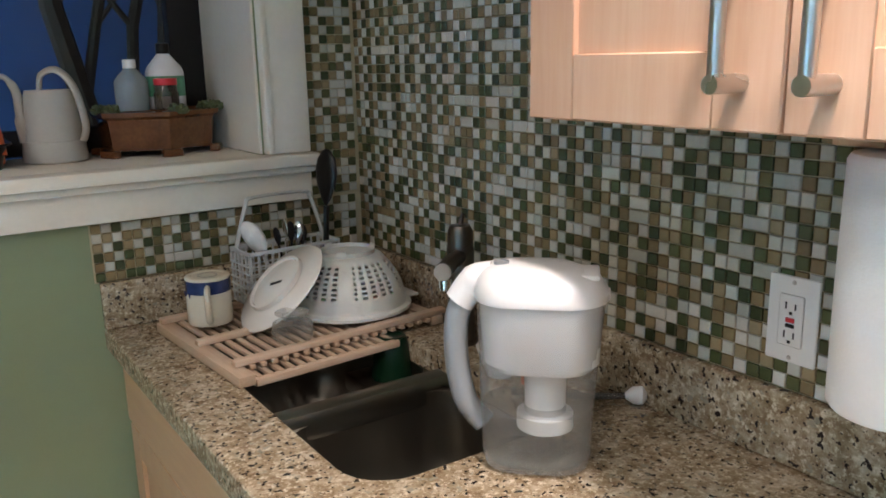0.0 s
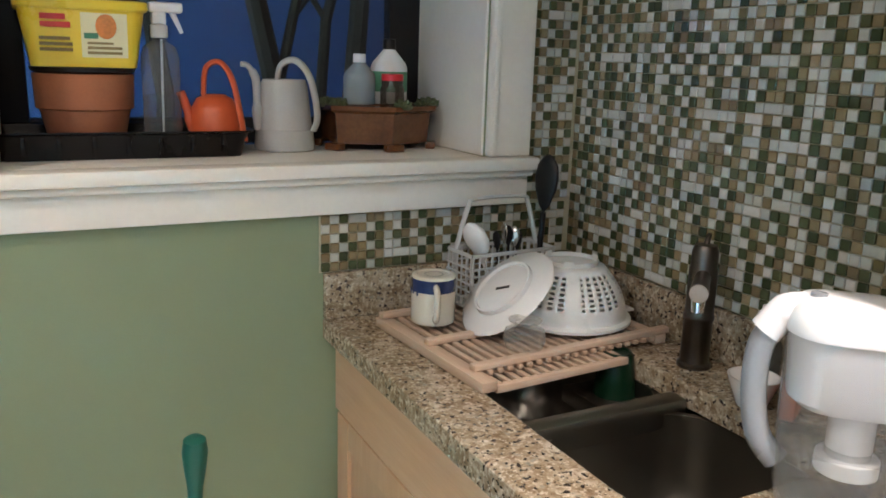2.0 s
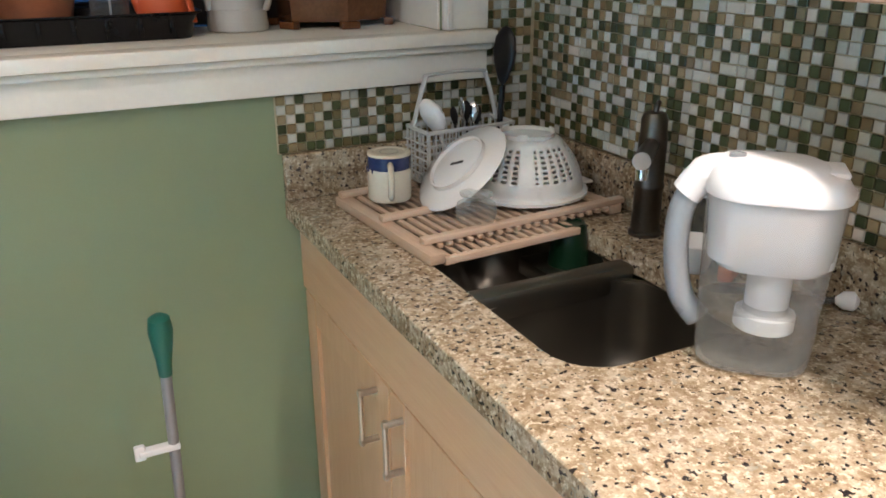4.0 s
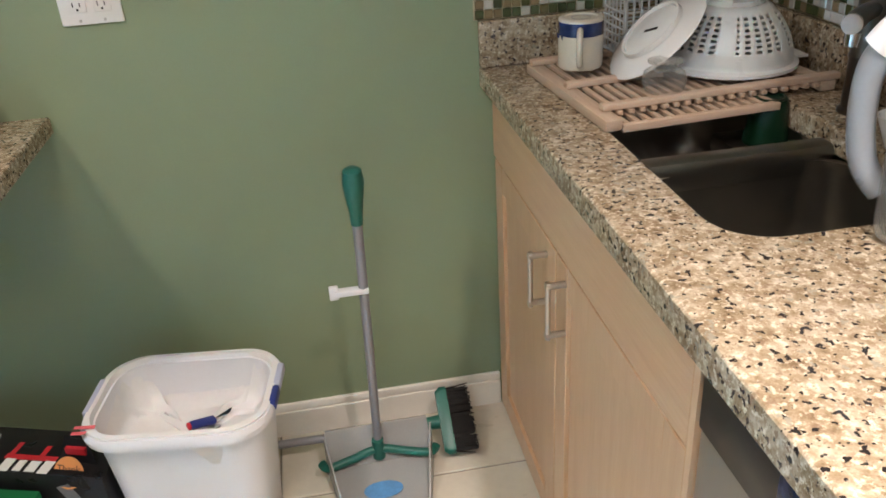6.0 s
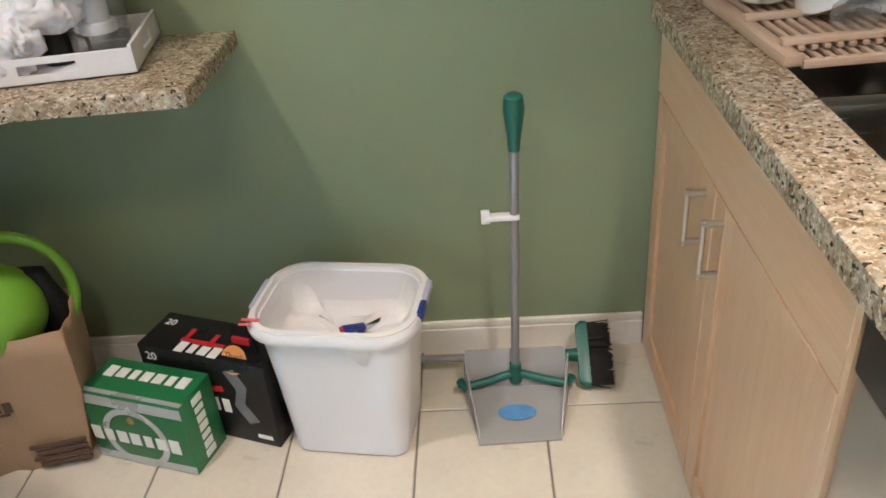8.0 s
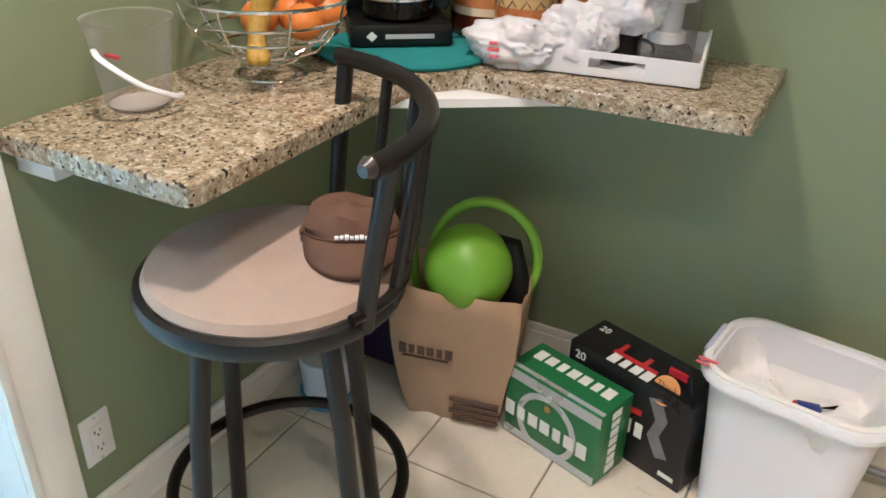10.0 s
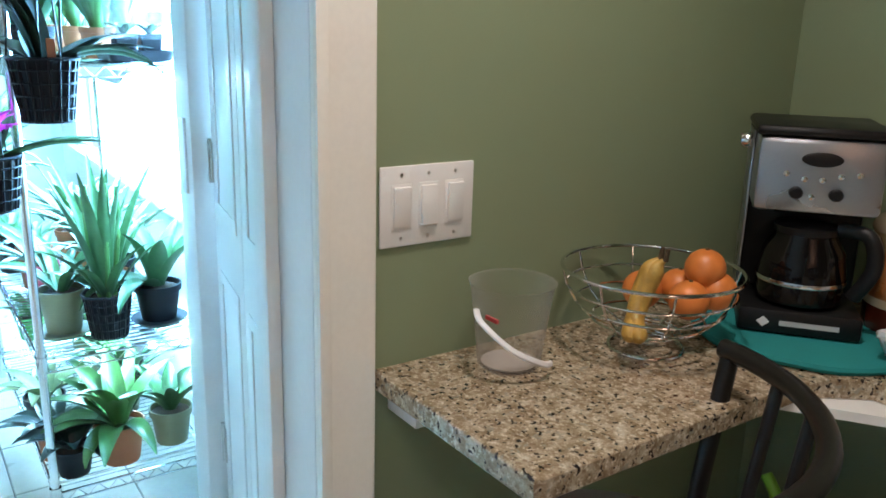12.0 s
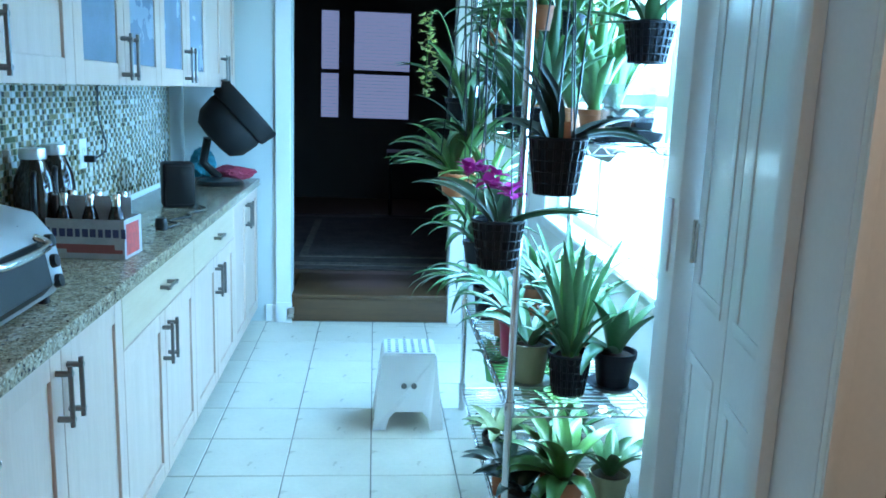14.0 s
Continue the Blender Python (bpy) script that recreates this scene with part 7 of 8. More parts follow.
# ---- orchid rack ----
RX0, RX1, RY0, RY1 = -3.80, -2.56, 0.695, 1.155
rk = thing("wire_rack", "chrome wire shelving rack full of orchids", "shelving", (0, 0, 0))
for x in (RX0, RX1):
    for y in (RY0, RY1):
        part("post", tube([(x, y, 0.0), (x, y, 2.15)], 0.0125, 14), CHROME, rk)
        for z in (0.105, 0.515, 1.33, 2.0):
            part("collar", lathe([(0.0165, z - 0.022), (0.0175, z), (0.0165, z + 0.022)], 16, x, y), CHROME, rk)
for z in (0.105, 0.515, 1.33, 2.0):
    shf = part("shelf_frame", tube([(RX0, RY0, z), (RX1, RY0, z)], 0.004, 8), CHROME, rk)
    for a, b in (((RX0, RY1), (RX1, RY1)), ((RX0, RY0), (RX0, RY1)), ((RX1, RY0), (RX1, RY1))):
        part("frame_wire", tube([(*a, z), (*b, z)], 0.004, 8), CHROME, shf)
        part("frame_wire", tube([(*a, z - 0.03), (*b, z - 0.03)], 0.003, 6), CHROME, shf)
    part("frame_wire", tube([(RX0, RY0, z - 0.03), (RX1, RY0, z - 0.03)], 0.003, 6), CHROME, shf)
    zig = []
    n = 44
    for k in range(n + 1):
        zig.append((RX0 + (RX1 - RX0) * k / n, RY0, z - (0.03 if k % 2 else 0.0)))
    part("truss_wire", tube(zig, 0.0022, 5), CHROME, shf)
    part("truss_wire", tube([(RX1, RY0 + (RY1 - RY0) * k / 16, z - (0.03 if k % 2 else 0.0)) for k in range(17)], 0.0022, 5), CHROME, shf)
    for k in range(1, 40):
        x = RX0 + (RX1 - RX0) * k / 40
        part("deck_wire", tube([(x, RY0, z + 0.003), (x, RY1, z + 0.003)], 0.002, 5), CHROME, shf)
TUBE_L = glow("grow_tube", (0.42, 0.80, 1.0), 400.0)
for z, ys in ((1.275, (0.80, 1.02)), (1.945, (0.80, 1.02)), (0.465, (1.02,))):
    for y in ys:
        fx = thing("grow_light", "white strip grow light hung under the wire shelf", "grow light", (-3.18, y, z), 0, "grow lights")
        part("housing", bm_loft(bmesh.new(), [[(x, -0.05, 0.0), (x, -0.02, 0.032), (x, 0.02, 0.032), (x, 0.05, 0.0), (x, 0.046, 0.0), (x, 0.018, 0.028), (x, -0.018, 0.028), (x, -0.046, 0.0)] for x in (-0.55, 0.55)]), WHITE_PL, fx)
        part("lamp_tube", xform(lathe([(0.012, -0.53), (0.012, 0.53)], 14), pose(0, 0, 0.010, 0, 90)), TUBE_L, fx, "lit tube")

LEAF = plain("orchid_leaf", (0.040, 0.105, 0.036), 0.34, vary=0.30, scale=7, grain=60, relief=0.15)
LEAF2 = plain("bright_leaf", (0.075, 0.17, 0.045), 0.36, vary=0.3, scale=7, grain=60, relief=0.15)
LEAF3 = plain("dark_leaf", (0.016, 0.035, 0.022), 0.35, vary=0.3, scale=7, grain=60, relief=0.1)
LEAF4 = plain("pale_leaf", (0.20, 0.26, 0.12), 0.45, vary=0.35, scale=12, grain=60, relief=0.15)
BASKET = plain("black_pot_plastic", (0.007, 0.0075, 0.010), 0.45, vary=0.2, spec=0.25)
BARKM = plain("orchid_bark", (0.065, 0.042, 0.028), 0.95, vary=0.5, scale=60, grain=300, relief=0.9)
gro = random.Random(21)


def leaf_into(bm, base, az, lift, length, width, droop, fold=0.25, seg=9):
    """A long leaf: rises at lift degrees, then bends down by droop degrees along its length."""
    d = Vector((math.cos(az), math.sin(az), 0))
    side = Vector((-math.sin(az), math.cos(az), 0))
    p, e = Vector(base), radians(lift)
    rows = []
    for k in range(seg + 1):
        f = k / seg
        w = width * (0.35 + 0.65 * math.sin(math.pi * min(1, f * 1.05 + 0.12)) ** 0.7) if f < 0.97 else width * 0.08
        dirn = d * math.cos(e) + Vector((0, 0, math.sin(e)))
        nrm = -d * math.sin(e) + Vector((0, 0, math.cos(e)))
        rows.append([p - side * w / 2 + nrm * w * fold, p - side * w * 0.25 + nrm * w * fold * 0.35, p, p + side * w * 0.25 + nrm * w * fold * 0.35, p + side * w / 2 + nrm * w * fold])
        p = p + dirn * (length / seg)
        e -= radians(droop) / seg * (0.5 + f)
    vv = [[bm.verts.new(q) for q in r] for r in rows]
    for a, b in zip(vv, vv[1:]):
        for i in range(4):
            bm.faces.new((a[i], a[i + 1], b[i + 1], b[i]))
    return bm


def pot_parts(p, kind, r, h, material):
    if kind == "basket":
        part("lining", lathe([(r * 0.66, 0.004), (r * 0.92, h * 0.97)], 28, cap1=False), BASKET, p)
        for k in range(20):
            a = 2 * math.pi * k / 20
            part("slat", tube([(r * 0.70 * math.cos(a), r * 0.70 * math.sin(a), 0.0), (r * 0.96 * math.cos(a), r * 0.96 * math.sin(a), h)], 0.0032, 5), BASKET, p)
        for f in (0.02, 0.22, 0.42, 0.62, 0.82, 1.0):
            rr = r * (0.70 + 0.26 * f)
            part("hoop", tube(arc(0, 0, h * f, rr + 0.001, 0, 360, 28)[:-1], 0.005 if f == 1.0 else 0.0028, 6, closed=True), BASKET, p)
    else:
        part("pot", lathe([(r * 0.72, 0), (r * 0.74, 0.004), (r * 0.92, h * 0.80), (r, h * 0.81), (r * 1.02, h), (r * 0.94, h), (r * 0.88, h * 0.8)], 28), material, p)
        if kind == "saucer":
            part("saucer", lathe([(r * 0.9, -0.014), (r * 1.2, 0.004), (r * 1.17, 0.004), (r * 0.86, -0.006)], 28), material, p)
    part("bark", lathe([(r * 0.88, h * 0.86), (r * 0.6, h * 0.93), (r * 0.2, h * 0.95), (0.001, h * 0.95)], 16), BARKM, p, "orchid bark")


def orchid(label, at, r, h, pot, pot_mat, leaves, mat_, group="orchids"):
    """leaves: rows of (count, azimuth0, spread, lift, length, width, droop)."""
    p = thing("potted_orchid", label, "potted plant", at, 0, group)
    pot_parts(p, pot, r, h, pot_mat)
    for n, az0, sp, lift, ln, w, droop in leaves:
        for k in range(n + n // 2):
            az = radians(az0 + sp * ((k + 0.5) / (n + n // 2) - 0.5) + gro.uniform(-9, 9))
            bm = leaf_into(bmesh.new(), (0.25 * r * math.cos(az), 0.25 * r * math.sin(az), h * 0.9), az, lift + gro.uniform(-9, 9), ln * gro.uniform(0.8, 1.12), w * gro.uniform(0.95, 1.25), droop * gro.uniform(0.7, 1.3))
            part("leaf", bm, mat_, p, smooth=60)
    return p


def hangers(p, r, h, top):
    for k in range(3):
        a = radians(120 * k + 20)
        part("hanging_wire", tube([(r * math.cos(a), r * math.sin(a), h), (0.1 * r * math.cos(a), 0.1 * r * math.sin(a), top)], 0.0022, 5), BASKET, p)


TERRA2 = plain("orange_pot", (0.42, 0.13, 0.05), 0.7, vary=0.1)
OLIVE = plain("olive_pot", (0.22, 0.21, 0.11), 0.45, vary=0.1)
LIMEP = plain("lime_pot", (0.12, 0.42, 0.12), 0.4, vary=0.05)
REDPOT = plain("crimson_pot", (0.42, 0.02, 0.06), 0.4, vary=0.06)
p1 = orchid("dark-leaved orchid in a black slotted basket hung on wires", (-2.30, 0.735, 1.215), 0.078, 0.145, "basket", BASKET, [(4, 250, 60, 80, 0.22, 0.070, 30), (2, 205, 50, 32, 0.18, 0.062, 30), (2, 70, 40, 25, 0.24, 0.05, 80), (2, 95, 40, 28, 0.22, 0.045, 30)], LEAF3)
hangers(p1, 0.075, 0.145, 0.80)
part("plant_tag", box(0.060, 0.0, 0.145, 0.064, 0.018, 0.19, 0.001, 1), TERRA2, p1, "orange plant tag")
for k in range(2):
    part("flower_stem", tube(curve_pts([(0.02 * k, -0.01 + 0.045 * k, 0.14), (0.01, 0.0 + 0.05 * k, 0.35), (0.0, 0.01 + 0.06 * k, 0.62)], 6), 0.0032, 6), LEAF3, p1)
p2 = orchid("orchid with magenta flowers in a black hanging basket", (-2.45, 0.615, 0.985), 0.076, 0.135, "basket", BASKET, [(2, 235, 70, 42, 0.24, 0.058, 55), (3, 80, 60, 20, 0.26, 0.042, 40), (2, 160, 60, 45, 0.16, 0.05, 50)], LEAF)
hangers(p2, 0.072, 0.135, 0.90)
MAG = plain("magenta_petal", (0.70, 0.02, 0.42), 0.5, vary=0.2, scale=30)
part("flower_stem", tube(curve_pts([(0, 0, 0.12), (0.0, -0.02, 0.20), (0.0, -0.06, 0.27)], 6), 0.003, 6), LEAF, p2)


def bloom(parent, c, r, mat_, seed):
    g = random.Random(seed)
    bm = bmesh.new()
    for k in range(6):
        leaf_into(bm, c, radians(60 * k + g.uniform(-15, 15)), g.uniform(-5, 60), r, r * 0.75, g.uniform(10, 70), 0.12, 4)
    return part("flower", bm, mat_, parent, smooth=60)


for k in range(11):
    bloom(p2, (gro.uniform(-0.02, 0.05), -0.10 + 0.015 * k + gro.uniform(-0.012, 0.012), 0.275 - 0.006 * k + gro.uniform(-0.022, 0.022)), 0.044, MAG, 40 + k)
p3 = orchid("strap-leaved orchid in an orange basket hung from the rack", (-3.25, 0.575, 1.085), 0.07, 0.085, "pot", TERRA2, [(7, 200, 150, 52, 0.36, 0.040, 95), (6, 110, 160, 72, 0.34, 0.038, 50), (4, 250, 120, 30, 0.28, 0.036, 60)], LEAF2)
hangers(p3, 0.068, 0.085, 0.80)
p4 = orchid("orchid with a long pale yellow flower spike", (-3.60, 0.62, 1.345), 0.07, 0.10, "pot", BASKET, [(6, 180, 300, 60, 0.30, 0.04, 70)], LEAF2)
PALEY = plain("pale_yellow_petal", (0.58, 0.60, 0.20), 0.5, vary=0.15, scale=30)
part("flower_stem", tube(curve_pts([(0.0, 0.0, 0.09), (0.04, -0.07, 0.36), (0.08, -0.14, 0.42), (0.1, -0.16, 0.10)], 6), 0.0035, 6), LEAF2, p4)
for k in range(34):
    f = k / 33
    bloom(p4, (0.09 + gro.uniform(-0.03, 0.03), -0.150 + gro.uniform(-0.032, 0.032), 0.42 - 0.32 * f), 0.021, PALEY, 80 + k)
PALEW = plain("white_petal", (0.72, 0.70, 0.74), 0.5, vary=0.1)
SHELF = 0.522
orchid("orchid in an olive pot on the wire shelf", (-2.78, 0.795, SHELF + 0.005), 0.068, 0.135, "saucer", OLIVE, [(5, 200, 160, 48, 0.27, 0.032, 90), (4, 60, 120, 55, 0.24, 0.032, 60)], LEAF)
p6 = orchid("tall upright orchid in a dark blue slotted basket", (-2.68, 0.905, SHELF), 0.072, 0.135, "basket", BASKET, [(7, 90, 360, 82, 0.42, 0.036, 22), (7, 90, 340, 64, 0.28, 0.030, 50), (3, 200, 90, 30, 0.22, 0.03, 50)], LEAF)
for k in range(5):
    a = radians(72 * k)
    part("cane", tube([(0.02 * math.cos(a), 0.02 * math.sin(a), 0.12), (0.04 * math.cos(a), 0.04 * math.sin(a), 0.30), (0.045 * math.cos(a), 0.05 * math.sin(a), 0.46)], [0.008, 0.010, 0.006], 8), LEAF2, p6)
orchid("broad-leaved orchid in a black pot on a saucer", (-2.72, 1.065, SHELF + 0.016), 0.072, 0.115, "saucer", BASKET, [(5, 90, 330, 70, 0.27, 0.050, 40), (3, 270, 120, 25, 0.26, 0.05, 95)], LEAF)
orchid("small orchid in a lime green pot", (-3.22, 0.755, 0.112 + 0.25), 0.05, 0.085, "pot", LIMEP, [(8, 180, 330, 50, 0.13, 0.022, 60)], LEAF2)
orchid("orchid in a crimson pot on the wire shelf", (-3.06, 0.785, SHELF), 0.055, 0.15, "pot", REDPOT, [(6, 220, 200, 40, 0.24, 0.03, 80)], LEAF)
orchid("orchid in an orange pot on the wire shelf", (-3.30, 0.80, SHELF), 0.06, 0.15, "pot", TERRA2, [(7, 220, 220, 45, 0.26, 0.032, 90)], LEAF)
orchid("long-leaved orchid trailing over the shelf edge", (-3.55, 0.76, SHELF), 0.065, 0.14, "pot", BASKET, [(9, 240, 200, 35, 0.36, 0.034, 110)], LEAF)
p8 = orchid("orchid in a black basket hung high on the rack", (-2.50, 1.02, 1.565), 0.072, 0.11, "basket", BASKET, [(5, 120, 300, 60, 0.15, 0.035, 50), (4, 200, 140, 20, 0.2, 0.022, 40)], LEAF)
hangers(p8, 0.07, 0.11, 0.46)
ZB = 0.112
orchid("bright green orchid in a terracotta pot on the bottom shelf", (-2.66, 0.905, ZB), 0.075, 0.13, "pot", TERRA2, [(7, 250, 300, 62, 0.25, 0.058, 55), (4, 300, 160, 25, 0.24, 0.055, 90)], LEAF2)
orchid("green orchid in an olive pot on the bottom shelf", (-2.70, 1.075, ZB), 0.068, 0.12, "pot", OLIVE, [(6, 60, 320, 60, 0.2, 0.045, 60)], LEAF)
orchid("dark orchid in an orange pot on the bottom shelf", (-2.78, 0.735, ZB), 0.055, 0.10, "pot", TERRA2, [(6, 220, 300, 40, 0.17, 0.045, 60)], LEAF3)
orchid("dark glossy orchid in a black pot on the bottom shelf", (-2.65, 0.765, ZB), 0.06, 0.09, "pot", BASKET, [(6, 250, 300, 45, 0.16, 0.06, 80)], LEAF3)
p9 = orchid("variegated orchid with pale leaves on the bottom shelf", (-3.0, 0.745, ZB), 0.065, 0.12, "pot", BASKET, [(8, 220, 320, 45, 0.16, 0.05, 70)], LEAF4)
for k in range(6):
    bloom(p9, (0.11 + gro.uniform(-0.03, 0.03), 0.0 + gro.uniform(-0.03, 0.03), 0.15 + gro.uniform(-0.02, 0.03)), 0.016, PALEW, 150 + k)
for k in range(5):
    orchid("leafy orchid in a dark pot on the bottom shelf", (-3.0 - 0.17 * k, 1.0 + 0.05 * (k % 2), ZB), 0.06, 0.11, "pot", BASKET if k % 2 else OLIVE, [(6, 90 * k, 330, 55, 0.24, 0.04, 60)], LEAF2 if k % 2 else LEAF)
for k in range(5):
    orchid("leafy orchid crowded at the back of the middle shelf", (-2.95 - 0.17 * k, 0.98 + 0.06 * (k % 2), SHELF), 0.06, 0.12, "pot", BASKET if k % 2 else TERRA2, [(7, 70 * k, 340, 62, 0.30, 0.034, 60)], LEAF2 if k % 2 else LEAF)
US = 1.337
for k in range(11):
    x, y = -2.78 - 0.098 * k, (0.80, 0.98, 1.08)[k % 3]
    orchid("leafy seedling orchid on the upper wire shelf", (x, y, US), 0.05, 0.09, "pot", (BASKET, TERRA2, OLIVE)[k % 3], [(8, 47 * k, 340, 62 + 8 * (k % 3), 0.30, 0.040, 55), (5, 33 * k, 300, 78, 0.40, 0.034, 30)], LEAF2 if k % 3 else LEAF)
for k in range(7):
    p = thing("trailing_orchid", "leafy orchid with arching flower stems hung high on the rack", "potted plant", (-2.72 - 0.15 * k, 0.76 + 0.13 * (k % 3), 1.66), 0, "high orchids")
    pot_parts(p, "pot", 0.042, 0.07, BASKET if k % 2 else TERRA2)
    hangers(p, 0.04, 0.07, 0.36)
    for i in range(22):
        az = radians(51 * i + 20 * k)
        part("leaf", leaf_into(bmesh.new(), (0.01 * math.cos(az), 0.01 * math.sin(az), 0.06), az, gro.uniform(10, 75), gro.uniform(0.14, 0.27), gro.uniform(0.022, 0.042), gro.uniform(40, 130)), LEAF2 if (i + k) % 3 else LEAF, p, smooth=60)
    for i in range(2):
        a = radians(150 * i + 60 * k)
        pts = curve_pts([(0, 0, 0.06), (0.05 * math.cos(a), 0.05 * math.sin(a), 0.2), (0.16 * math.cos(a), 0.16 * math.sin(a), 0.26), (0.24 * math.cos(a), 0.24 * math.sin(a), 0.16)], 6)
        part("flower_stem", tube(pts, 0.0026, 5), LEAF2, p)
        for q in range(5):
            bloom(p, tuple(pts[-1 - 2 * q]), 0.022, PALEW if k % 2 else PALEY, 300 + 20 * k + 5 * i + q)
pt9 = thing("propagation_box", "clear plastic propagation box standing on a black tray", "box", (-2.72, 1.045, US + 0.001))
part("tray", bm_loft(bmesh.new(), [rrect(0.09, 0.085, 0.02, 0.0), rrect(0.1, 0.095, 0.02, 0.03), rrect(0.096, 0.091, 0.02, 0.03), rrect(0.088, 0.083, 0.02, 0.005)]), BASKET, pt9)
part("clear_box", boxes([(-0.07, -0.065, 0.06, -0.068, 0.065, 0.17), (0.068, -0.065, 0.06, 0.07, 0.065, 0.17), (-0.068, -0.065, 0.06, 0.068, -0.063, 0.17), (-0.068, 0.063, 0.06, 0.068, 0.065, 0.17), (-0.068, -0.063, 0.17, 0.068, 0.063, 0.172)]), CLEAR, pt9)
for y in (-0.035, 0.035):
    part("square_pot", bm_loft(bmesh.new(), [rrect(0.024, 0.024, 0.004, 0.006, 0.035, y), rrect(0.032, 0.032, 0.004, 0.075, 0.035, y)]), BASKET, pt9)
    bm = bmesh.new()
    for k in range(6):
        leaf_into(bm, (0.035, y, 0.07), radians(60 * k), 45, 0.07, 0.02, 60, 0.2, 5)
    part("seedling", bm, LEAF, pt9, smooth=60)
for k in range(6):
    ph = orchid("leafy orchid hung on wires along the rack front", (-3.10 - 0.13 * k, 0.64 + 0.05 * (k % 2), 0.86 + 0.17 * (k % 3)), 0.05, 0.08, "pot", (BASKET, OLIVE, TERRA2)[k % 3], [(7, 200 + 40 * k, 320, 45, 0.24, 0.036, 95), (4, 60 * k, 320, 70, 0.28, 0.03, 50)], LEAF2 if k % 2 else LEAF, "front orchids")
    hangers(ph, 0.048, 0.08, 1.12 - 0.17 * (k % 3))

# ---- floor tiles and wall mosaic, piece by piece ----


def shared_piece(name, me, parent, loc, turn=0.0):
    ob = new(name, me)
    ob.parent = parent
    ob.location = loc
    if turn:
        ob.rotation_euler[2] = turn
    return ob


def mesh_of(name, bm, material):
    ob = finish(name, bm, material, 0)
    me = ob.data
    bpy.data.objects.remove(ob)
    return me


def floor_patch(x0, x1, y0, y1, ox, oy, px, py, g=0.005):
    sizes = {}
    for i in range(math.floor((x0 - ox) / px), math.ceil((x1 - ox) / px)):
        for j in range(math.floor((y0 - oy) / py), math.ceil((y1 - oy) / py)):
            a0, a1 = max(x0, ox + i * px + g / 2), min(x1, ox + (i + 1) * px - g / 2)
            b0, b1 = max(y0, oy + j * py + g / 2), min(y1, oy + (j + 1) * py - g / 2)
            if a1 - a0 < 0.01 or b1 - b0 < 0.01:
                continue
            key = (round(a1 - a0, 3), round(b1 - b0, 3))
            if key not in sizes:
                bm = box(-key[0] / 2, -key[1] / 2, -0.012, key[0] / 2, key[1] / 2, 0.0, 0.0018, 1)
                sizes[key] = mesh_of("floor_tile", bm, FLOOR_TILE)
            shared_piece("floor_tile", sizes[key], floor, ((a0 + a1) / 2, (b0 + b1) / 2, 0))


floor_patch(XB - WT, 0.70, YS, YA, 0.060, 1.880, 0.305, 0.324)
floor_patch(XW, XB - WT, YS, YN, -3.478, -0.06, 0.336, 0.334)

PITCH, TS = 0.0200, 0.0180
MOS_ONE = [mosaic_mat(False, k) for k in range(3)]
MOS_REST = [mosaic_mat(True, k) for k in range(3)]


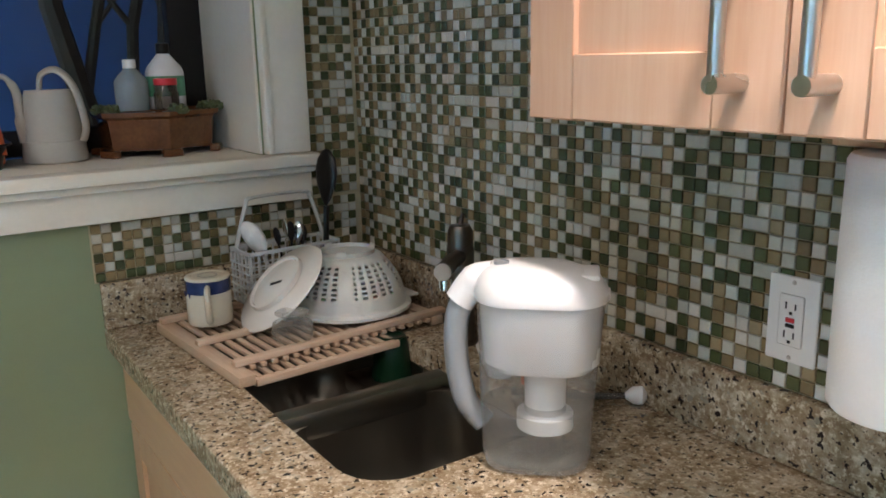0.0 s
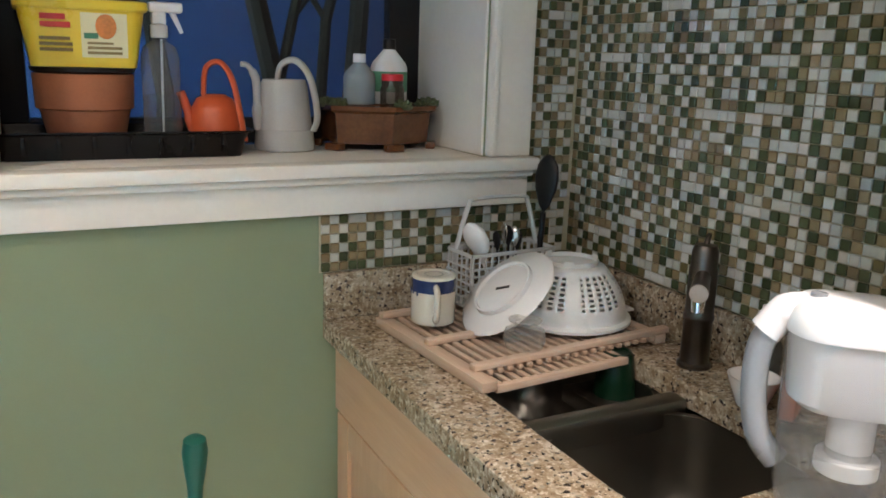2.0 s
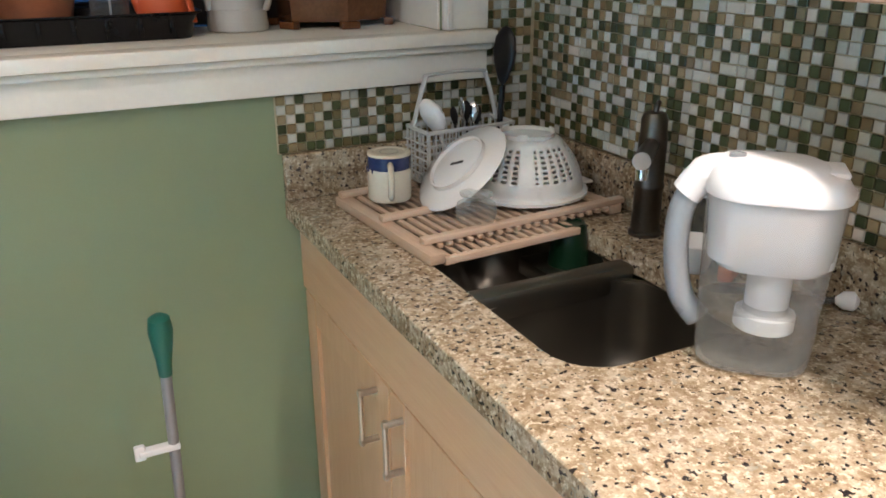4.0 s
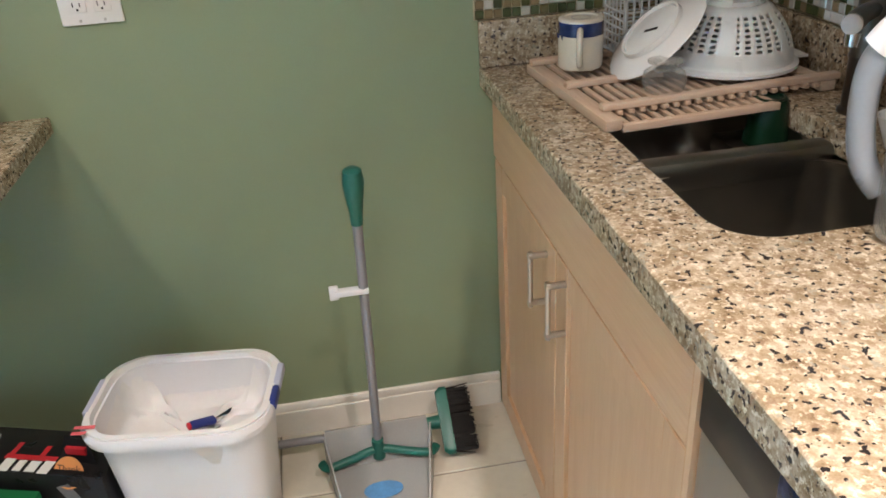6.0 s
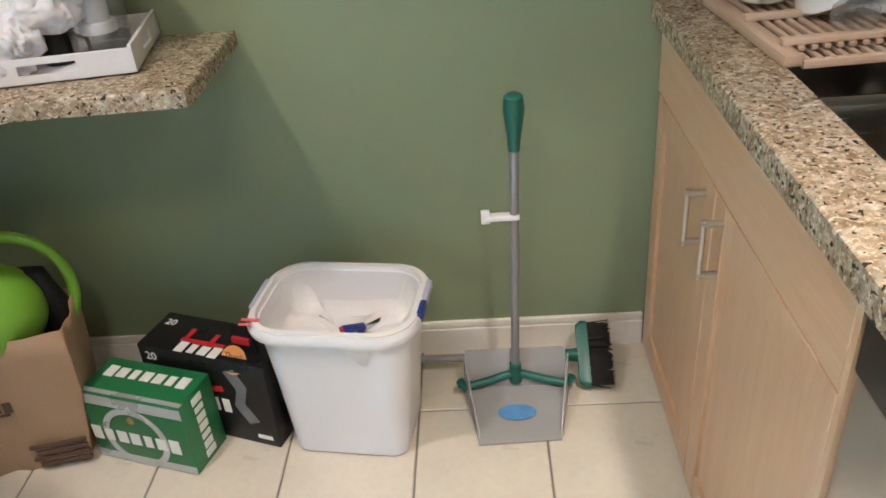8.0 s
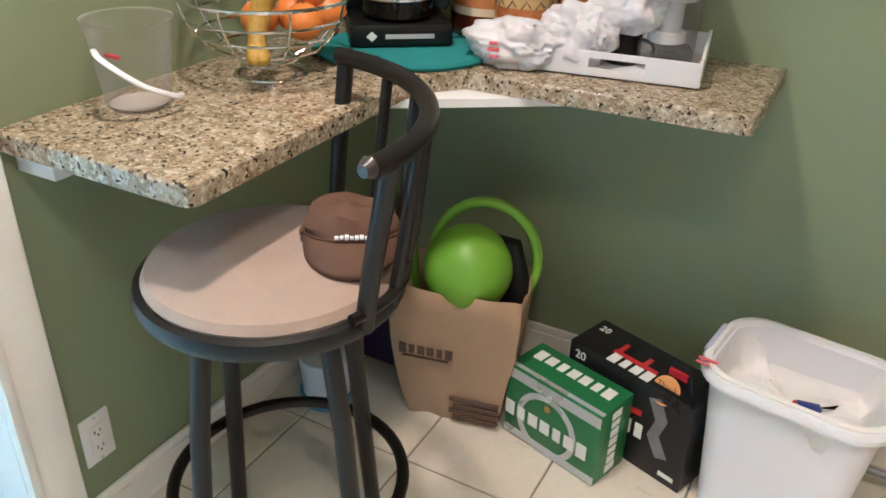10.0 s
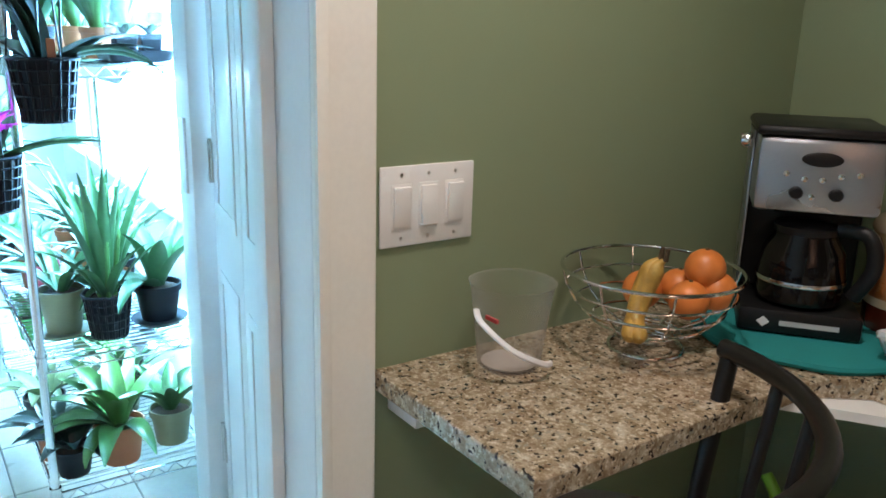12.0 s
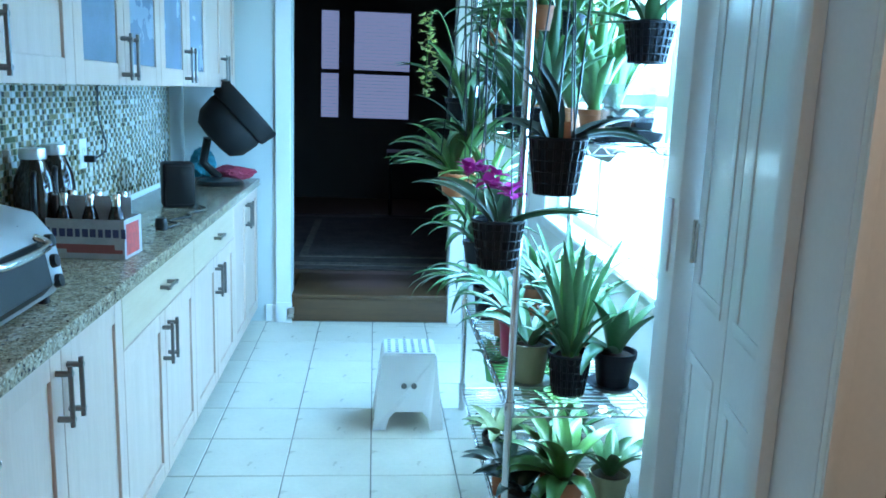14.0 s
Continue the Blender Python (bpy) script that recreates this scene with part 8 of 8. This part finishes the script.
def mosaic(parent, origin, du, nu, nv, near, seed, turn, skip=None):
    """A field of small square tiles; some are two tiles wide. near(i, j) picks the ones built singly."""
    r = random.Random(seed)
    u, up = Vector(du), Vector((0, 0, 1))
    n = u.cross(up)
    one = [mesh_of("mosaic_tile", box(-TS / 2, -0.0042, -TS / 2, TS / 2, 0.001, TS / 2, 0.0012, 1), m) for m in MOS_ONE]
    two = [mesh_of("mosaic_tile", box(-TS / 2, -0.0042, -TS / 2, TS / 2 + PITCH, 0.001, TS / 2, 0.0012, 1), m) for m in MOS_ONE]
    verts, faces, slots = [], [], []
    for j in range(nv):
        i = 0
        while i < nu:
            wide = 2 if r.random() < 0.03 and i < nu - 1 else 1
            c = Vector(origin) + u * (i + 0.5) * PITCH + up * (j + 0.5) * PITCH
            if skip and skip(i, j):
                i += wide
                continue
            kind = (i + j % 2) % 3 if r.random() < 0.80 else r.choice((0, 1, 2, 2))
            kind = 2 if wide == 2 else kind
            if near(i, j):
                shared_piece("mosaic_tile", (two if wide == 2 else one)[kind], parent, c + n * r.uniform(0, 0.0004), turn)
            else:
                b, h = len(verts), TS / 2
                w1 = h + (PITCH if wide == 2 else 0)
                for d, k in ((-0.001, 0.0), (0.0032, 0.0), (0.0042, 0.0012)):
                    for su, sv in ((-h + k, -h + k), (w1 - k, -h + k), (w1 - k, h - k), (-h + k, h - k)):
                        verts.append(c + u * su + up * sv + n * d)
                slots += [kind] * 9
                faces.append((b + 8, b + 9, b + 10, b + 11))
                for lv in (0, 4):
                    for q in range(4):
                        faces.append((b + lv + q, b + lv + (q + 1) % 4, b + lv + 4 + (q + 1) % 4, b + lv + 4 + q))
            i += wide
    if verts:
        me = bpy.data.meshes.new("mosaic_tiles")
        me.from_pydata([tuple(v) for v in verts], [], faces)
        for m in MOS_REST:
            me.materials.append(m)
        me.polygons.foreach_set("material_index", slots)
        ob = new("mosaic_tiles", me)
        ob.parent = parent
        tagged(ob, "small square glass and stone mosaic tiles", kind="stuff")


def grout_bed(name, r, label):
    return setting(name, box(*r), GROUT, label)


bedC = grout_bed("tile_bed_east", (XC - 0.003, -0.28, 1.0085, XC, YA - 0.003, 1.60), "pale grout behind the mosaic on the sink wall")
mosaic(bedC, (XC - 0.003, YA - 0.004, 1.010), (0, -1, 0), 118, 29, lambda i, j: 22 <= i < 47 and j < 12, 11, -math.pi / 2, lambda i, j: i > 49 and j > 18)
bedA = grout_bed("tile_bed_north", (0.612, YA - 0.003, 1.0085, XC - 0.004, YA, 1.1325), "pale grout behind the mosaic under the sill")
mosaic(bedA, (0.614, YA - 0.003, 1.010), (1, 0, 0), 30, 6, lambda i, j: True, 12, 0.0)
bedA2 = grout_bed("tile_bed_corner", (1.098, YA - 0.003, 1.133, XC - 0.004, YA, 1.60), "pale grout behind the mosaic beside the window")
mosaic(bedA2, (1.1, YA - 0.003, 1.1375), (1, 0, 0), 6, 23, lambda i, j: True, 13, 0.0)
bedS = grout_bed("tile_bed_south", (XW + 0.35, YS, 0.935, -1.0, YS + 0.003, 1.47), "pale grout behind the mosaic over the long counter")
mosaic(bedS, (-1.1, YS + 0.003, 0.94), (-1, 0, 0), 188, 26, lambda i, j: False, 14, math.pi)
